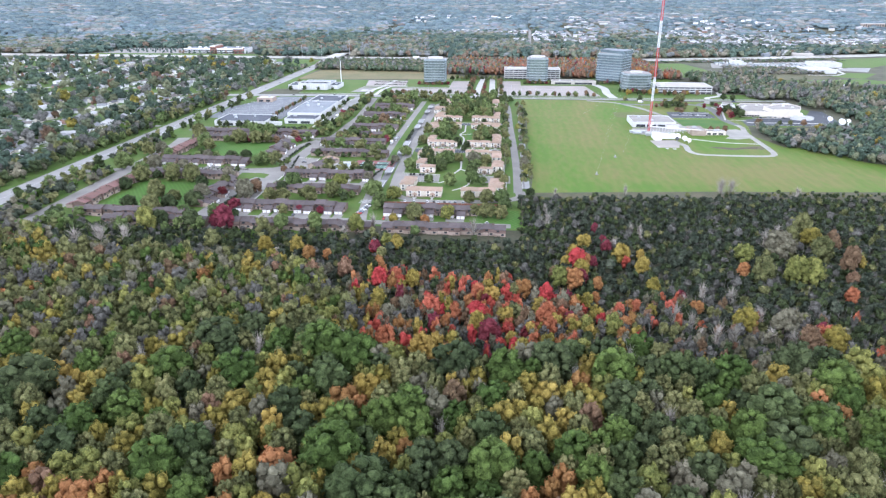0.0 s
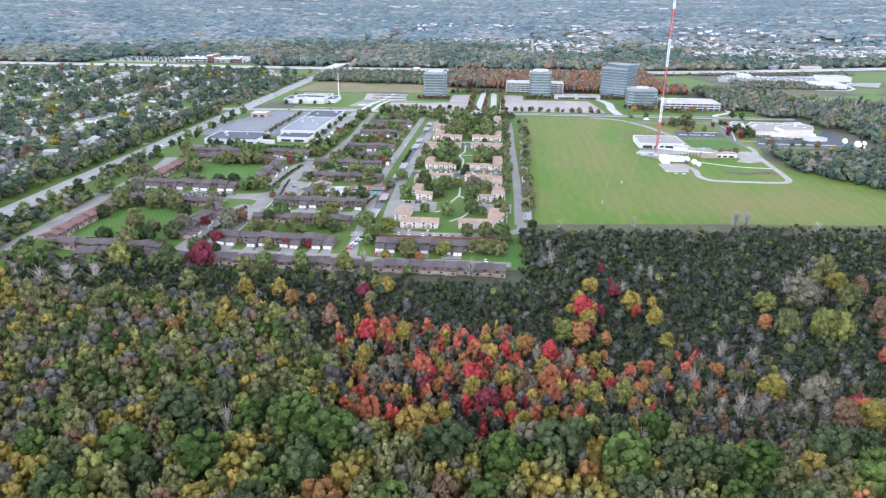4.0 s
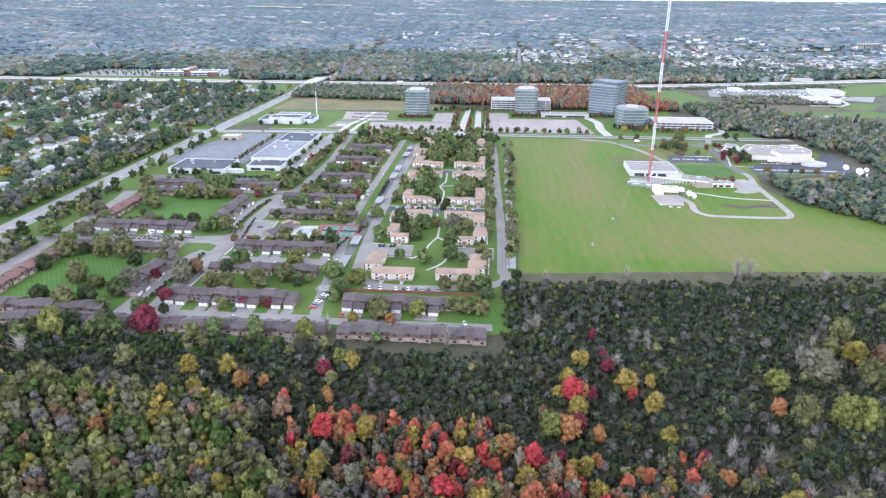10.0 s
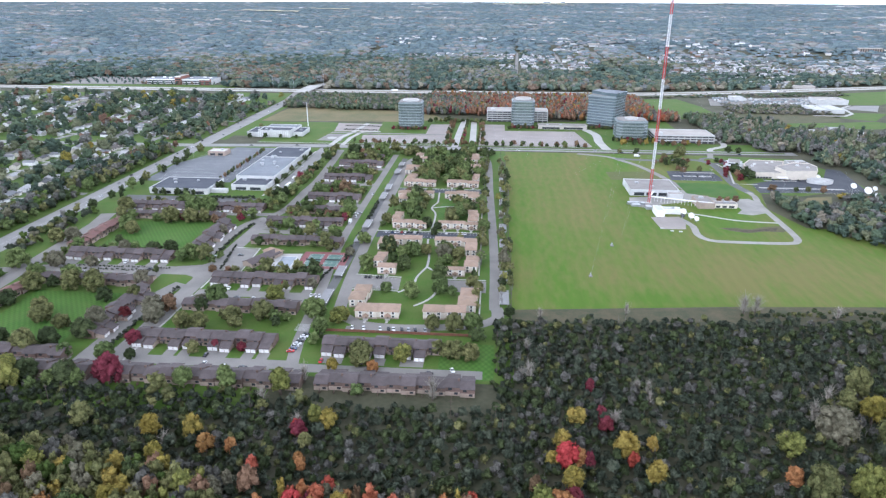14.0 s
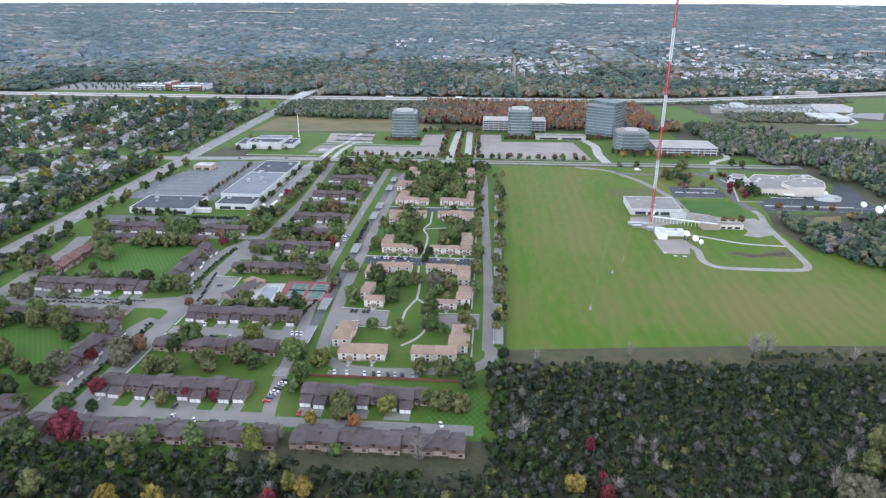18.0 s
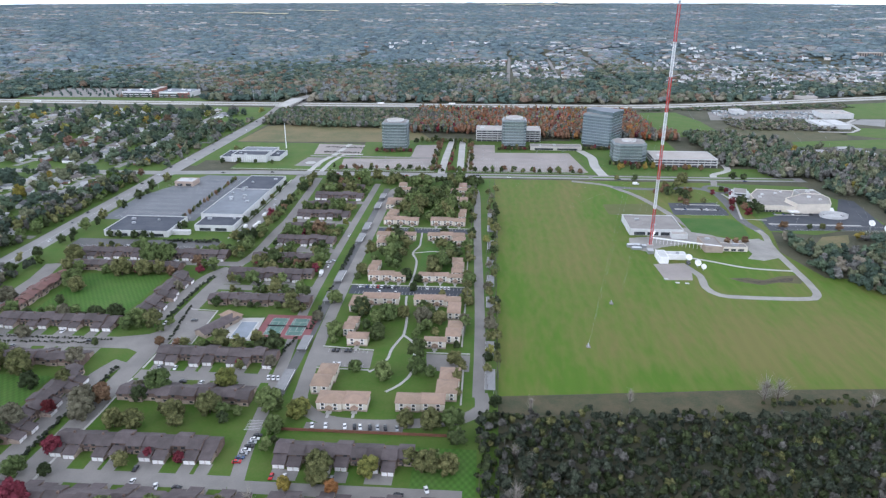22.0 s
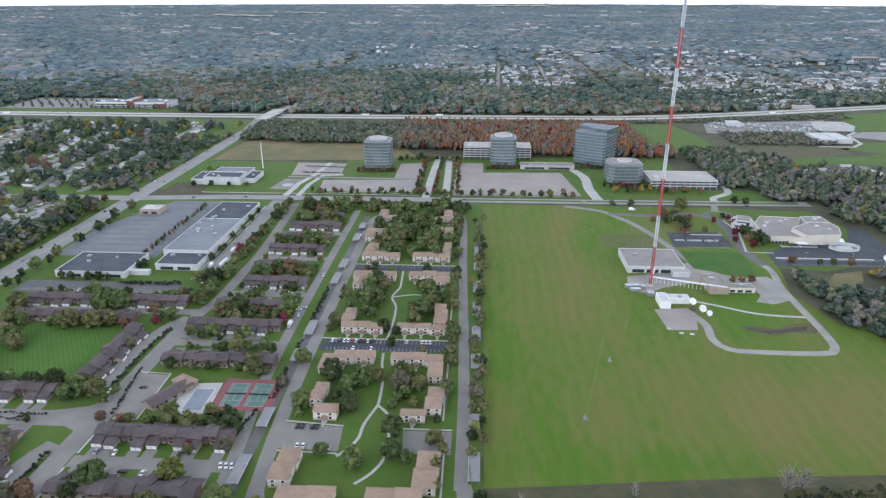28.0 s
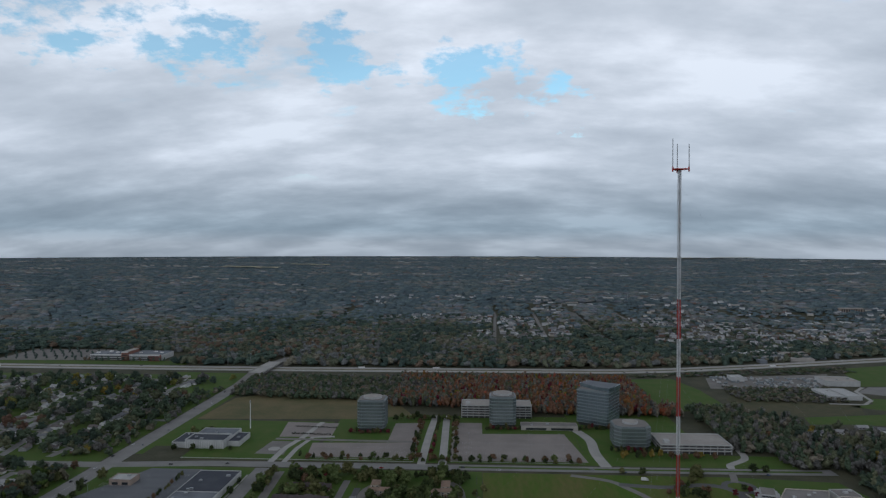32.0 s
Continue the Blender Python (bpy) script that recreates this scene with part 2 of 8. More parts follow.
M = {
    "brush_ground": material("brush_ground", (0.050, 0.055, 0.030), (0.095, 0.090, 0.055), 0.03, 0.95, 0, 0.4, 14),
    "lawn": material("lawn", (0.058, 0.124, 0.012), (0.092, 0.130, 0.026), 0.05, 0.95, 0, 0.3, 14),
    "dry_grass": material("dry_grass", (0.19, 0.15, 0.075), (0.10, 0.11, 0.045), 0.02, 0.95, 0, 0.4, 14),
    "asphalt": material("asphalt", (0.195, 0.184, 0.170), (0.255, 0.240, 0.220), 0.05, 0.9, 0, 0.15, 30),
    "fresh_asphalt": material("fresh_asphalt", (0.045, 0.05, 0.062), (0.07, 0.075, 0.085), 0.05, 0.85, 0, 0.15, 30),
    "worn_asphalt": material("worn_asphalt", (0.34, 0.30, 0.275), (0.26, 0.235, 0.215), 0.03, 0.95, 0, 0.15, 25),
    "mid_asphalt": material("mid_asphalt", (0.108, 0.108, 0.108), (0.150, 0.148, 0.144), 0.04, 0.9, 0, 0.15, 25),
    "blue_asphalt": material("blue_asphalt", (0.128, 0.137, 0.150), (0.172, 0.180, 0.190), 0.04, 0.9, 0, 0.15, 25),
    "concrete": material("concrete", (0.47, 0.455, 0.425), (0.37, 0.36, 0.335), 0.06, 0.9, 0, 0.1, 20),
    "line_paint": material("line_paint", (0.55, 0.55, 0.53), (0.40, 0.40, 0.39), 0.5, 0.8),
    "brown_shingle": material("brown_shingle", (0.080, 0.066, 0.065), (0.116, 0.097, 0.095), 0.25, 0.92, 0, 0.4, 12, 0.16),
    "red_shingle": material("red_shingle", (0.20, 0.105, 0.09), (0.15, 0.09, 0.08), 0.25, 0.92, 0, 0.4, 12, 0.12),
    "tan_shingle": material("tan_shingle", (0.33, 0.235, 0.17), (0.26, 0.19, 0.14), 0.25, 0.92, 0, 0.35, 12, 0.08),
    "brown_siding": material("brown_siding", (0.11, 0.075, 0.06), (0.17, 0.12, 0.10), 0.3, 0.9, 0, 0.2, 10, 0.15),
    "buff_brick": material("buff_brick", (0.36, 0.29, 0.235), (0.27, 0.215, 0.175), 0.3, 0.9, 0, 0.2, 10, 0.1),
    "cream_siding": material("cream_siding", (0.62, 0.56, 0.47), (0.52, 0.47, 0.40), 0.3, 0.85, 0, 0.1, 10, 0.08),
    "white_paint": material("white_paint", (0.80, 0.79, 0.77), (0.68, 0.67, 0.66), 0.3, 0.6),
    "white_panel": material("white_panel", (0.55, 0.55, 0.535), (0.44, 0.44, 0.43), 0.15, 0.7),
    "window_glass": material("window_glass", (0.03, 0.035, 0.04), (0.05, 0.055, 0.06), 0.3, 0.12, 0, 0, 8, 0, 0.5, False, 0.6),
    "tower_glass": material("tower_glass", (0.38, 0.45, 0.45), (0.22, 0.28, 0.28), 0.10, 0.15, 0.7, 0, 6, 0, 0.6, False, 0.9),
    "blue_glass": material("blue_glass", (0.34, 0.43, 0.48), (0.20, 0.27, 0.31), 0.10, 0.15, 0.7, 0, 6, 0, 0.6, False, 0.9),
    "mullion": material("mullion", (0.30, 0.33, 0.34), (0.22, 0.25, 0.26), 0.5, 0.45, 0.5),
    "dark_metal": material("dark_metal", (0.05, 0.05, 0.055), (0.08, 0.08, 0.085), 0.5, 0.5, 0.4),
    "dark_roof": material("dark_roof", (0.055, 0.062, 0.080), (0.085, 0.092, 0.108), 0.06, 0.9, 0, 0.1, 14),
    "grey_roof": material("grey_roof", (0.215, 0.232, 0.252), (0.165, 0.18, 0.20), 0.06, 0.85, 0, 0.1, 14),
    "pale_roof": material("pale_roof", (0.45, 0.42, 0.38), (0.35, 0.32, 0.29), 0.06, 0.9, 0, 0.1, 14),
    "taupe_roof": material("taupe_roof", (0.29, 0.27, 0.25), (0.22, 0.205, 0.19), 0.06, 0.9, 0, 0.1, 14),
    "carport_roof": material("carport_roof", (0.27, 0.265, 0.26), (0.20, 0.20, 0.20), 0.2, 0.6, 0.2),
    "court_red": material("court_red", (0.25, 0.10, 0.10), (0.20, 0.085, 0.085), 0.15, 0.9),
    "court_green": material("court_green", (0.12, 0.20, 0.165), (0.09, 0.16, 0.135), 0.15, 0.9),
    "pool_cover": material("pool_cover", (0.20, 0.23, 0.27), (0.16, 0.19, 0.22), 0.2, 0.35),
    "mast_red": material("mast_red", (0.52, 0.045, 0.04), (0.40, 0.05, 0.045), 0.1, 0.6),
    "mast_white": material("mast_white", (0.78, 0.78, 0.78), (0.62, 0.62, 0.62), 0.1, 0.6),
    "galvanised": material("galvanised", (0.45, 0.46, 0.47), (0.36, 0.37, 0.38), 0.3, 0.45, 0.7),
    "bark": material("bark", (0.12, 0.095, 0.075), (0.075, 0.06, 0.05), 0.8, 0.95, 0, 0.3),
    "pale_bark": material("pale_bark", (0.33, 0.30, 0.25), (0.24, 0.22, 0.19), 0.8, 0.95, 0, 0.0, 6, 0.25, 0.6, True, 0.2, 0.24),
    "grey_twigs": material("grey_twigs", (0.165, 0.155, 0.135), (0.11, 0.105, 0.095), 0.8, 0.95, 0, 0.0, 6, 0.25, 0.6, True, 0.2, 0.24),
    "tyre": material("tyre", (0.02, 0.02, 0.02), (0.03, 0.03, 0.03), 2, 0.9),
    # pale straw tone stands for patches of sunlight on far land
    "straw_field": material("straw_field", (0.46, 0.42, 0.28), (0.34, 0.33, 0.24), 0.004, 0.95, 0, 0.0, 6),
    "pale_gravel": material("pale_gravel", (0.34, 0.325, 0.295), (0.24, 0.23, 0.21), 0.06, 0.95, 0, 0.2, 14),
    "worn_turf": material("worn_turf", (0.118, 0.120, 0.042), (0.086, 0.108, 0.026), 0.04, 0.95, 0, 0.3, 10),
    "bright_lawn": material("bright_lawn", (0.040, 0.110, 0.012), (0.066, 0.122, 0.022), 0.06, 0.95, 0, 0.3, 12),
    "black_water": material("black_water", (0.040, 0.034, 0.024), (0.085, 0.066, 0.042), 0.25, 0.85, 0, 0.1, 6),
    "pale_asphalt": material("pale_asphalt", (0.29, 0.282, 0.268), (0.225, 0.22, 0.21), 0.05, 0.9, 0, 0.15, 24),
    "brown_weeds": material("brown_weeds", (0.115, 0.100, 0.052), (0.070, 0.078, 0.036), 0.06, 0.95, 0, 0.4, 12),
    "margin_weeds": material("margin_weeds", (0.100, 0.084, 0.048), (0.052, 0.060, 0.030), 0.10, 0.95, 0, 0.5, 10),
    "brown_soil": material("brown_soil", (0.13, 0.095, 0.06), (0.09, 0.07, 0.045), 0.08, 0.95, 0, 0.3),
    "brick_red": material("brick_red", (0.28, 0.13, 0.10), (0.21, 0.10, 0.08), 0.2, 0.9, 0, 0.1, 10, 0.1),
    "fence_wood": material("fence_wood", (0.20, 0.085, 0.055), (0.15, 0.07, 0.05), 0.4, 0.9, 0, 0.1, 10),
}
def striped_lawn():
    m = material("striped_lawn", (0.052, 0.130, 0.014), (0.078, 0.142, 0.026), 0.05, 0.95, 0, 0.3, 14)
    n, l = m.node_tree.nodes, m.node_tree.links
    g = n.new("ShaderNodeNewGeometry")
    b = n["Principled BSDF"]
    src = b.inputs["Base Color"].links[0].from_socket
    for direction, rot in ((0, 0.6), (1, -0.6)):
        mp = n.new("ShaderNodeMapping")
        mp.inputs["Rotation"].default_value = (0, 0, rot)
        l.new(g.outputs["Position"], mp.inputs[0])
        w = n.new("ShaderNodeTexWave")
        w.inputs["Scale"].default_value = 0.11
        w.inputs["Distortion"].default_value = 0.6
        l.new(mp.outputs[0], w.inputs["Vector"])
        r = n.new("ShaderNodeMapRange")
        l.new(w.outputs["Fac"], r.inputs[0])
        r.inputs[3].default_value, r.inputs[4].default_value = 0.90, 1.10
        h = n.new("ShaderNodeHueSaturation")
        l.new(r.outputs[0], h.inputs["Value"])
        l.new(src, h.inputs["Color"])
        src = h.outputs[0]
    l.new(src, b.inputs["Base Color"])
    return m


M["striped_lawn"] = striped_lawn()
def mown_field():
    """Field grass with dry patches, drawn out along the mowing direction."""
    m = material("field_grass", (0.070, 0.136, 0.007), (0.142, 0.136, 0.036), 0.011, 0.95, 0, 0.3, 14, spread=0.48)
    n, l = m.node_tree.nodes, m.node_tree.links
    # the dry middle of the field: centre, half width, half depth, share
    mr = next(x for x in n if x.type == "MAP_RANGE")
    dry = mr.inputs[0].links[0].from_socket
    geo = n.new("ShaderNodeNewGeometry")
    for cx, cy, hw, hd, share in ((185, -395, 190, 85, 0.17), (58, -250, 62, 190, 0.13), (20, -240, 14, 300, -0.08), (70, -450, 130, 30, -0.12)):
        at = n.new("ShaderNodeMapping")
        at.vector_type = "TEXTURE"
        at.inputs["Location"].default_value = (cx, cy, 0)
        at.inputs["Scale"].default_value = (hw, hd, 1000)
        l.new(geo.outputs["Position"], at.inputs[0])
        gr = n.new("ShaderNodeTexGradient")
        gr.gradient_type = "SPHERICAL"
        l.new(at.outputs[0], gr.inputs[0])
        ma = n.new("ShaderNodeMath")
        ma.operation = "MULTIPLY_ADD"
        l.new(gr.outputs["Fac"], ma.inputs[0])
        ma.inputs[1].default_value = share
        l.new(dry, ma.inputs[2])
        dry = ma.outputs[0]
    ma = n.new("ShaderNodeMath")
    ma.operation = "SUBTRACT"
    l.new(dry, ma.inputs[0])
    ma.inputs[1].default_value = 0.06
    l.new(ma.outputs[0], mr.inputs[0])
    g = n.new("ShaderNodeNewGeometry")
    mp = n.new("ShaderNodeMapping")
    mp.inputs["Scale"].default_value = (1.5, 0.42, 1.0)
    l.new(g.outputs["Position"], mp.inputs[0])
    for x in n:
        if x.type == "TEX_NOISE":
            l.new(mp.outputs[0], x.inputs["Vector"])
    b = n["Principled BSDF"]
    w = n.new("ShaderNodeTexWave")
    w.inputs["Scale"].default_value = 0.021
    w.inputs["Distortion"].default_value = 5.0
    w.inputs["Detail"].default_value = 3.0
    l.new(mp.outputs[0], w.inputs["Vector"])
    r = n.new("ShaderNodeMapRange")
    l.new(w.outputs["Fac"], r.inputs[0])
    r.inputs[3].default_value, r.inputs[4].default_value = 0.975, 1.025
    h = n.new("ShaderNodeHueSaturation")
    l.new(r.outputs[0], h.inputs["Value"])
    l.new(b.inputs["Base Color"].links[0].from_socket, h.inputs["Color"])
    l.new(h.outputs[0], b.inputs["Base Color"])
    return m


M["field_grass"] = mown_field()
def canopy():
    """Distant woodland with haze painted into its blue-grey colours: patches of dark, olive and pale trees, every tree
    a cell of its own shade, with domed relief.
    """
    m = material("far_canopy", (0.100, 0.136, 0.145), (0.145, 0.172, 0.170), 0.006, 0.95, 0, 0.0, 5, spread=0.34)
    n, l = m.node_tree.nodes, m.node_tree.links
    b = n["Principled BSDF"]
    g = n.new("ShaderNodeNewGeometry")
    src = b.inputs["Base Color"].links[0].from_socket
    cells = None
    mp = n.new("ShaderNodeMapping")
    mp.inputs["Scale"].default_value = (0.8, 1.25, 1.0)
    l.new(g.outputs["Position"], mp.inputs[0])
    for x in n:
        if x.type == "TEX_NOISE":
            l.new(mp.outputs[0], x.inputs["Vector"])
    for scale, lo, hi, hue in ((0.045, 0.78, 1.22, 0.02), (0.011, 0.86, 1.14, 0.02)):
        v = n.new("ShaderNodeTexVoronoi")
        v.inputs["Scale"].default_value = scale
        l.new(mp.outputs[0], v.inputs["Vector"])
        cells = cells or v
        sep = n.new("ShaderNodeSeparateColor")
        l.new(v.outputs["Color"], sep.inputs[0])
        h = n.new("ShaderNodeHueSaturation")
        for k, a, c, to in ((0, lo, hi, "Value"), (1, 0.5 - hue, 0.5 + hue, "Hue")):
            r = n.new("ShaderNodeMapRange")
            l.new(sep.outputs[k], r.inputs[0])
            r.inputs[3].default_value, r.inputs[4].default_value = a, c
            l.new(r.outputs[0], h.inputs[to])
        l.new(src, h.inputs["Color"])
        src = h.outputs[0]
    l.new(src, b.inputs["Base Color"])
    inv = n.new("ShaderNodeMath")
    inv.operation = "MULTIPLY"
    inv.inputs[1].default_value = -1.0
    l.new(cells.outputs["Distance"], inv.inputs[0])
    bp = n.new("ShaderNodeBump")
    bp.inputs["Strength"].default_value = 0.9
    bp.inputs["Distance"].default_value = 5.0
    l.new(inv.outputs[0], bp.inputs["Height"])
    l.new(bp.outputs[0], b.inputs["Normal"])
    return m


M["far_canopy"] = canopy()
LEAF = {
    "green": leaves("green_leaves", (0.043, 0.067, 0.016), (0.056, 0.083, 0.021)),
    "dark": leaves("dark_leaves", (0.036, 0.049, 0.021), (0.047, 0.060, 0.026)),
    "olive": leaves("olive_leaves", (0.086, 0.094, 0.036), (0.112, 0.112, 0.046)),
    "lime": leaves("lime_leaves", (0.110, 0.122, 0.034), (0.138, 0.140, 0.040)),
    "yellow": leaves("yellow_leaves", (0.26, 0.185, 0.040), (0.20, 0.150, 0.040)),
    "orange": leaves("orange_leaves", (0.27, 0.126, 0.046), (0.20, 0.104, 0.042)),
    "red": leaves("red_leaves", (0.31, 0.056, 0.040), (0.235, 0.046, 0.036)),
    "rust": leaves("rust_leaves", (0.150, 0.092, 0.054), (0.125, 0.082, 0.050)),
    "crimson": leaves("crimson_leaves", (0.140, 0.028, 0.036), (0.105, 0.025, 0.032)),
    "tan": leaves("tan_leaves", (0.126, 0.116, 0.076), (0.112, 0.106, 0.072)),
    "scrub": leaves("scrub_leaves", (0.035, 0.047, 0.031), (0.047, 0.054, 0.037)),
    "grey": leaves("grey_brush", (0.096, 0.092, 0.080), (0.082, 0.080, 0.070)),
    "gold": leaves("gold_leaves", (0.150, 0.128, 0.030), (0.178, 0.142, 0.034)),
    "salmon": leaves("salmon_leaves", (0.31, 0.094, 0.050), (0.245, 0.082, 0.046)),
    "pine": leaves("blue_green_leaves", (0.041, 0.058, 0.021), (0.054, 0.070, 0.027)),
    "leafy": leaves("leafy_lawn_leaves", (0.078, 0.106, 0.036), (0.094, 0.120, 0.044)),
    # mid_russet to mid_grey: base colours lightened and greyed to stand for haze
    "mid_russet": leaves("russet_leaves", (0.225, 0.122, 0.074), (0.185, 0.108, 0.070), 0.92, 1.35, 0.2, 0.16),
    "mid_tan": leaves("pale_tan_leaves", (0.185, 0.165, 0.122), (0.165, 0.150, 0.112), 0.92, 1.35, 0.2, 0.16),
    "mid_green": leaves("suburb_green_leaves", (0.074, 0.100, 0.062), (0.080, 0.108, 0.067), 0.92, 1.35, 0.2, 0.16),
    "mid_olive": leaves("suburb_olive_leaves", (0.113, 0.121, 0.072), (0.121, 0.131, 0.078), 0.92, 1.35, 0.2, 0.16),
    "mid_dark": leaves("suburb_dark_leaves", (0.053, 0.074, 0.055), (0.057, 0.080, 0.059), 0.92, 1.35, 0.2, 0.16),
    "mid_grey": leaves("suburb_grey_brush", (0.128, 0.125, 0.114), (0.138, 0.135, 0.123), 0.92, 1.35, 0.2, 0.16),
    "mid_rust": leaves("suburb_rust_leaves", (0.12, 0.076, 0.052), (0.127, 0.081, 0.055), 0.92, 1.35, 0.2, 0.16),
    # woods beyond the motorway: haze is mixed into these leaf colours, most in distant_
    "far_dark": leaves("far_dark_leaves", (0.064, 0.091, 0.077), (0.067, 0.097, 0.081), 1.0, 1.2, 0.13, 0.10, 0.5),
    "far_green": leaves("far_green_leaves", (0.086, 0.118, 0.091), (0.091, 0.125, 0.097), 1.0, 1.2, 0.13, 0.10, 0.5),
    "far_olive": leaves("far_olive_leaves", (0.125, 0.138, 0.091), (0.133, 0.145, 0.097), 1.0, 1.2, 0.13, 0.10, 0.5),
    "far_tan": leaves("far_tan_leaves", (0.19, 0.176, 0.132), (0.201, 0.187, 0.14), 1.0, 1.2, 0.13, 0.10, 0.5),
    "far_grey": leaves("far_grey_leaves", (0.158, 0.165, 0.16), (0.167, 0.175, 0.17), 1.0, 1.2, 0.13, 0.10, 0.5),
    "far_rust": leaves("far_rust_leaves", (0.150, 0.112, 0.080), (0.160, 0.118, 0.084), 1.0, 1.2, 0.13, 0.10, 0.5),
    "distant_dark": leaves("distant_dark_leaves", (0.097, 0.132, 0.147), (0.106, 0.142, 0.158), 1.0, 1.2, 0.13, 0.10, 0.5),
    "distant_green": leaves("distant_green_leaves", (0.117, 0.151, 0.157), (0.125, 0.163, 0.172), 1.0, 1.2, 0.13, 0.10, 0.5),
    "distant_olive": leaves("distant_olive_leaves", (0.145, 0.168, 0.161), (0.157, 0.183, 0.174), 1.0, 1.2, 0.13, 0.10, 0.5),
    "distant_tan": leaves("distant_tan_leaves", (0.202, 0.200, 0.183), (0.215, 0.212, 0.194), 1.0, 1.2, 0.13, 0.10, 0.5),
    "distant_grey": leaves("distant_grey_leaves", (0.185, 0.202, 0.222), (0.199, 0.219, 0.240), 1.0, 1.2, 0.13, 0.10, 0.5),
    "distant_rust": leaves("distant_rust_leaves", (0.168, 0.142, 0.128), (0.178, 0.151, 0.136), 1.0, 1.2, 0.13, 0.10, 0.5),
}



# ---------------------------------------------------------------- building helpers
class Shape:
    """Collects boxes, prisms and roofs into one mesh."""

    def __init__(self):
        self.v, self.f = [], []

    def add(self, verts, faces):
        k = len(self.v)
        self.v += [tuple(p) for p in verts]
        self.f += [tuple(i + k for i in q) for q in faces]
        return self

    def box(self, x0, x1, y0, y1, z0, z1):
        return self.add([(x0, y0, z0), (x1, y0, z0), (x1, y1, z0), (x0, y1, z0), (x0, y0, z1), (x1, y0, z1), (x1, y1, z1), (x0, y1, z1)],
                        [(3, 2, 1, 0), (4, 5, 6, 7), (0, 1, 5, 4), (1, 2, 6, 5), (2, 3, 7, 6), (3, 0, 4, 7)])

    def prism(self, poly, z0, z1):
        n = len(poly)
        return self.add([(x, y, z0) for x, y in poly] + [(x, y, z1) for x, y in poly],
                        [tuple(range(n))[::-1], tuple(range(n, 2 * n))] + [(i, (i + 1) % n, n + (i + 1) % n, n + i) for i in range(n)])

    def gable(self, x0, x1, y0, y1, z0, z1, over=0.4, thick=0.18):
        """Roof with its ridge along x."""
        ym = (y0 + y1) / 2
        a, b = y0 - over, y1 + over
        zl = z0 - over * (z1 - z0) / (ym - y0)
        pr = [(a, zl), (ym, z1), (b, zl), (b, zl + thick), (ym, z1 + thick), (a, zl + thick)]
        x0, x1 = x0 - over, x1 + over
        v = [(x0, p, q) for p, q in pr] + [(x1, p, q) for p, q in pr]
        f = [(0, 1, 4, 5), (1, 2, 3, 4), (11, 10, 7, 6), (10, 9, 8, 7)]
        f += [(i, 6 + i, 6 + (i + 1) % 6, (i + 1) % 6) for i in range(6)]
        return self.add(v, f)

    def gable_wall(self, x0, x1, y0, y1, z0, ze, z1):
        ym = (y0 + y1) / 2
        pr = [(y0, z0), (y1, z0), (y1, ze), (ym, z1), (y0, ze)]
        v = [(x0, p, q) for p, q in pr] + [(x1, p, q) for p, q in pr]
        return self.add(v, [(0, 4, 3, 2, 1), (5, 6, 7, 8, 9)] + [(i, (i + 1) % 5, 5 + (i + 1) % 5, 5 + i) for i in range(5)])

    def hip(self, x0, x1, y0, y1, z0, z1, over=0.5, thick=0.2):
        x0, x1, y0, y1 = x0 - over, x1 + over, y0 - over, y1 + over
        w, d = x1 - x0, y1 - y0
        if w >= d:
            r = [(x0 + d / 2, (y0 + y1) / 2, z1), (x1 - d / 2 + 0.01, (y0 + y1) / 2, z1)]
            f = [(4, 5, 9, 8), (5, 6, 9), (6, 7, 8, 9), (7, 4, 8)]
        else:
            r = [((x0 + x1) / 2, y0 + w / 2, z1), ((x0 + x1) / 2, y1 - w / 2 + 0.01, z1)]
            f = [(4, 5, 8), (5, 6, 9, 8), (6, 7, 9), (7, 4, 8, 9)]
        v = [(x0, y0, z0), (x1, y0, z0), (x1, y1, z0), (x0, y1, z0), (x0, y0, z0 + thick), (x1, y0, z0 + thick), (x1, y1, z0 + thick), (x0, y1, z0 + thick)] + r
        return self.add(v, f + [(3, 2, 1, 0), (0, 1, 5, 4), (1, 2, 6, 5), (2, 3, 7, 6), (3, 0, 4, 7)])

    def tube(self, a, b, r0, r1=None, n=6):
        r1 = r0 if r1 is None else r1
        a, b = Vector(a), Vector(b)
        q = (b - a).to_track_quat("Z", "Y")
        ring = [q @ Vector((math.cos(6.2832 * i / n), math.sin(6.2832 * i / n), 0)) for i in range(n)]
        return self.add([a + p * r0 for p in ring] + [b + p * r1 for p in ring],
                        [tuple(range(n))[::-1], tuple(range(n, 2 * n))] + [(i, (i + 1) % n, n + (i + 1) % n, n + i) for i in range(n)])

    def mesh(self, name, mat):
        me = bpy.data.meshes.new(name)
        me.from_pydata(self.v, [], self.f)
        me.materials.append(mat)
        me.update()
        return me


def part(name, shape, mat, parent=None, label=""):
    ob = new(name, shape if isinstance(shape, bpy.types.Mesh) else shape.mesh(name, mat))
    ob.parent = parent
    return tagged(ob, label) if label else ob


def thing(name, label, category, m=None, group="", kind=""):
    ob = new(name)
    if m is not None:
        ob.matrix_basis = m
    return tagged(ob, label, category, group, kind)


def structure(name, shape, mat, label, category):
    return tagged(part(name, shape, mat), label, category, "", "structure")


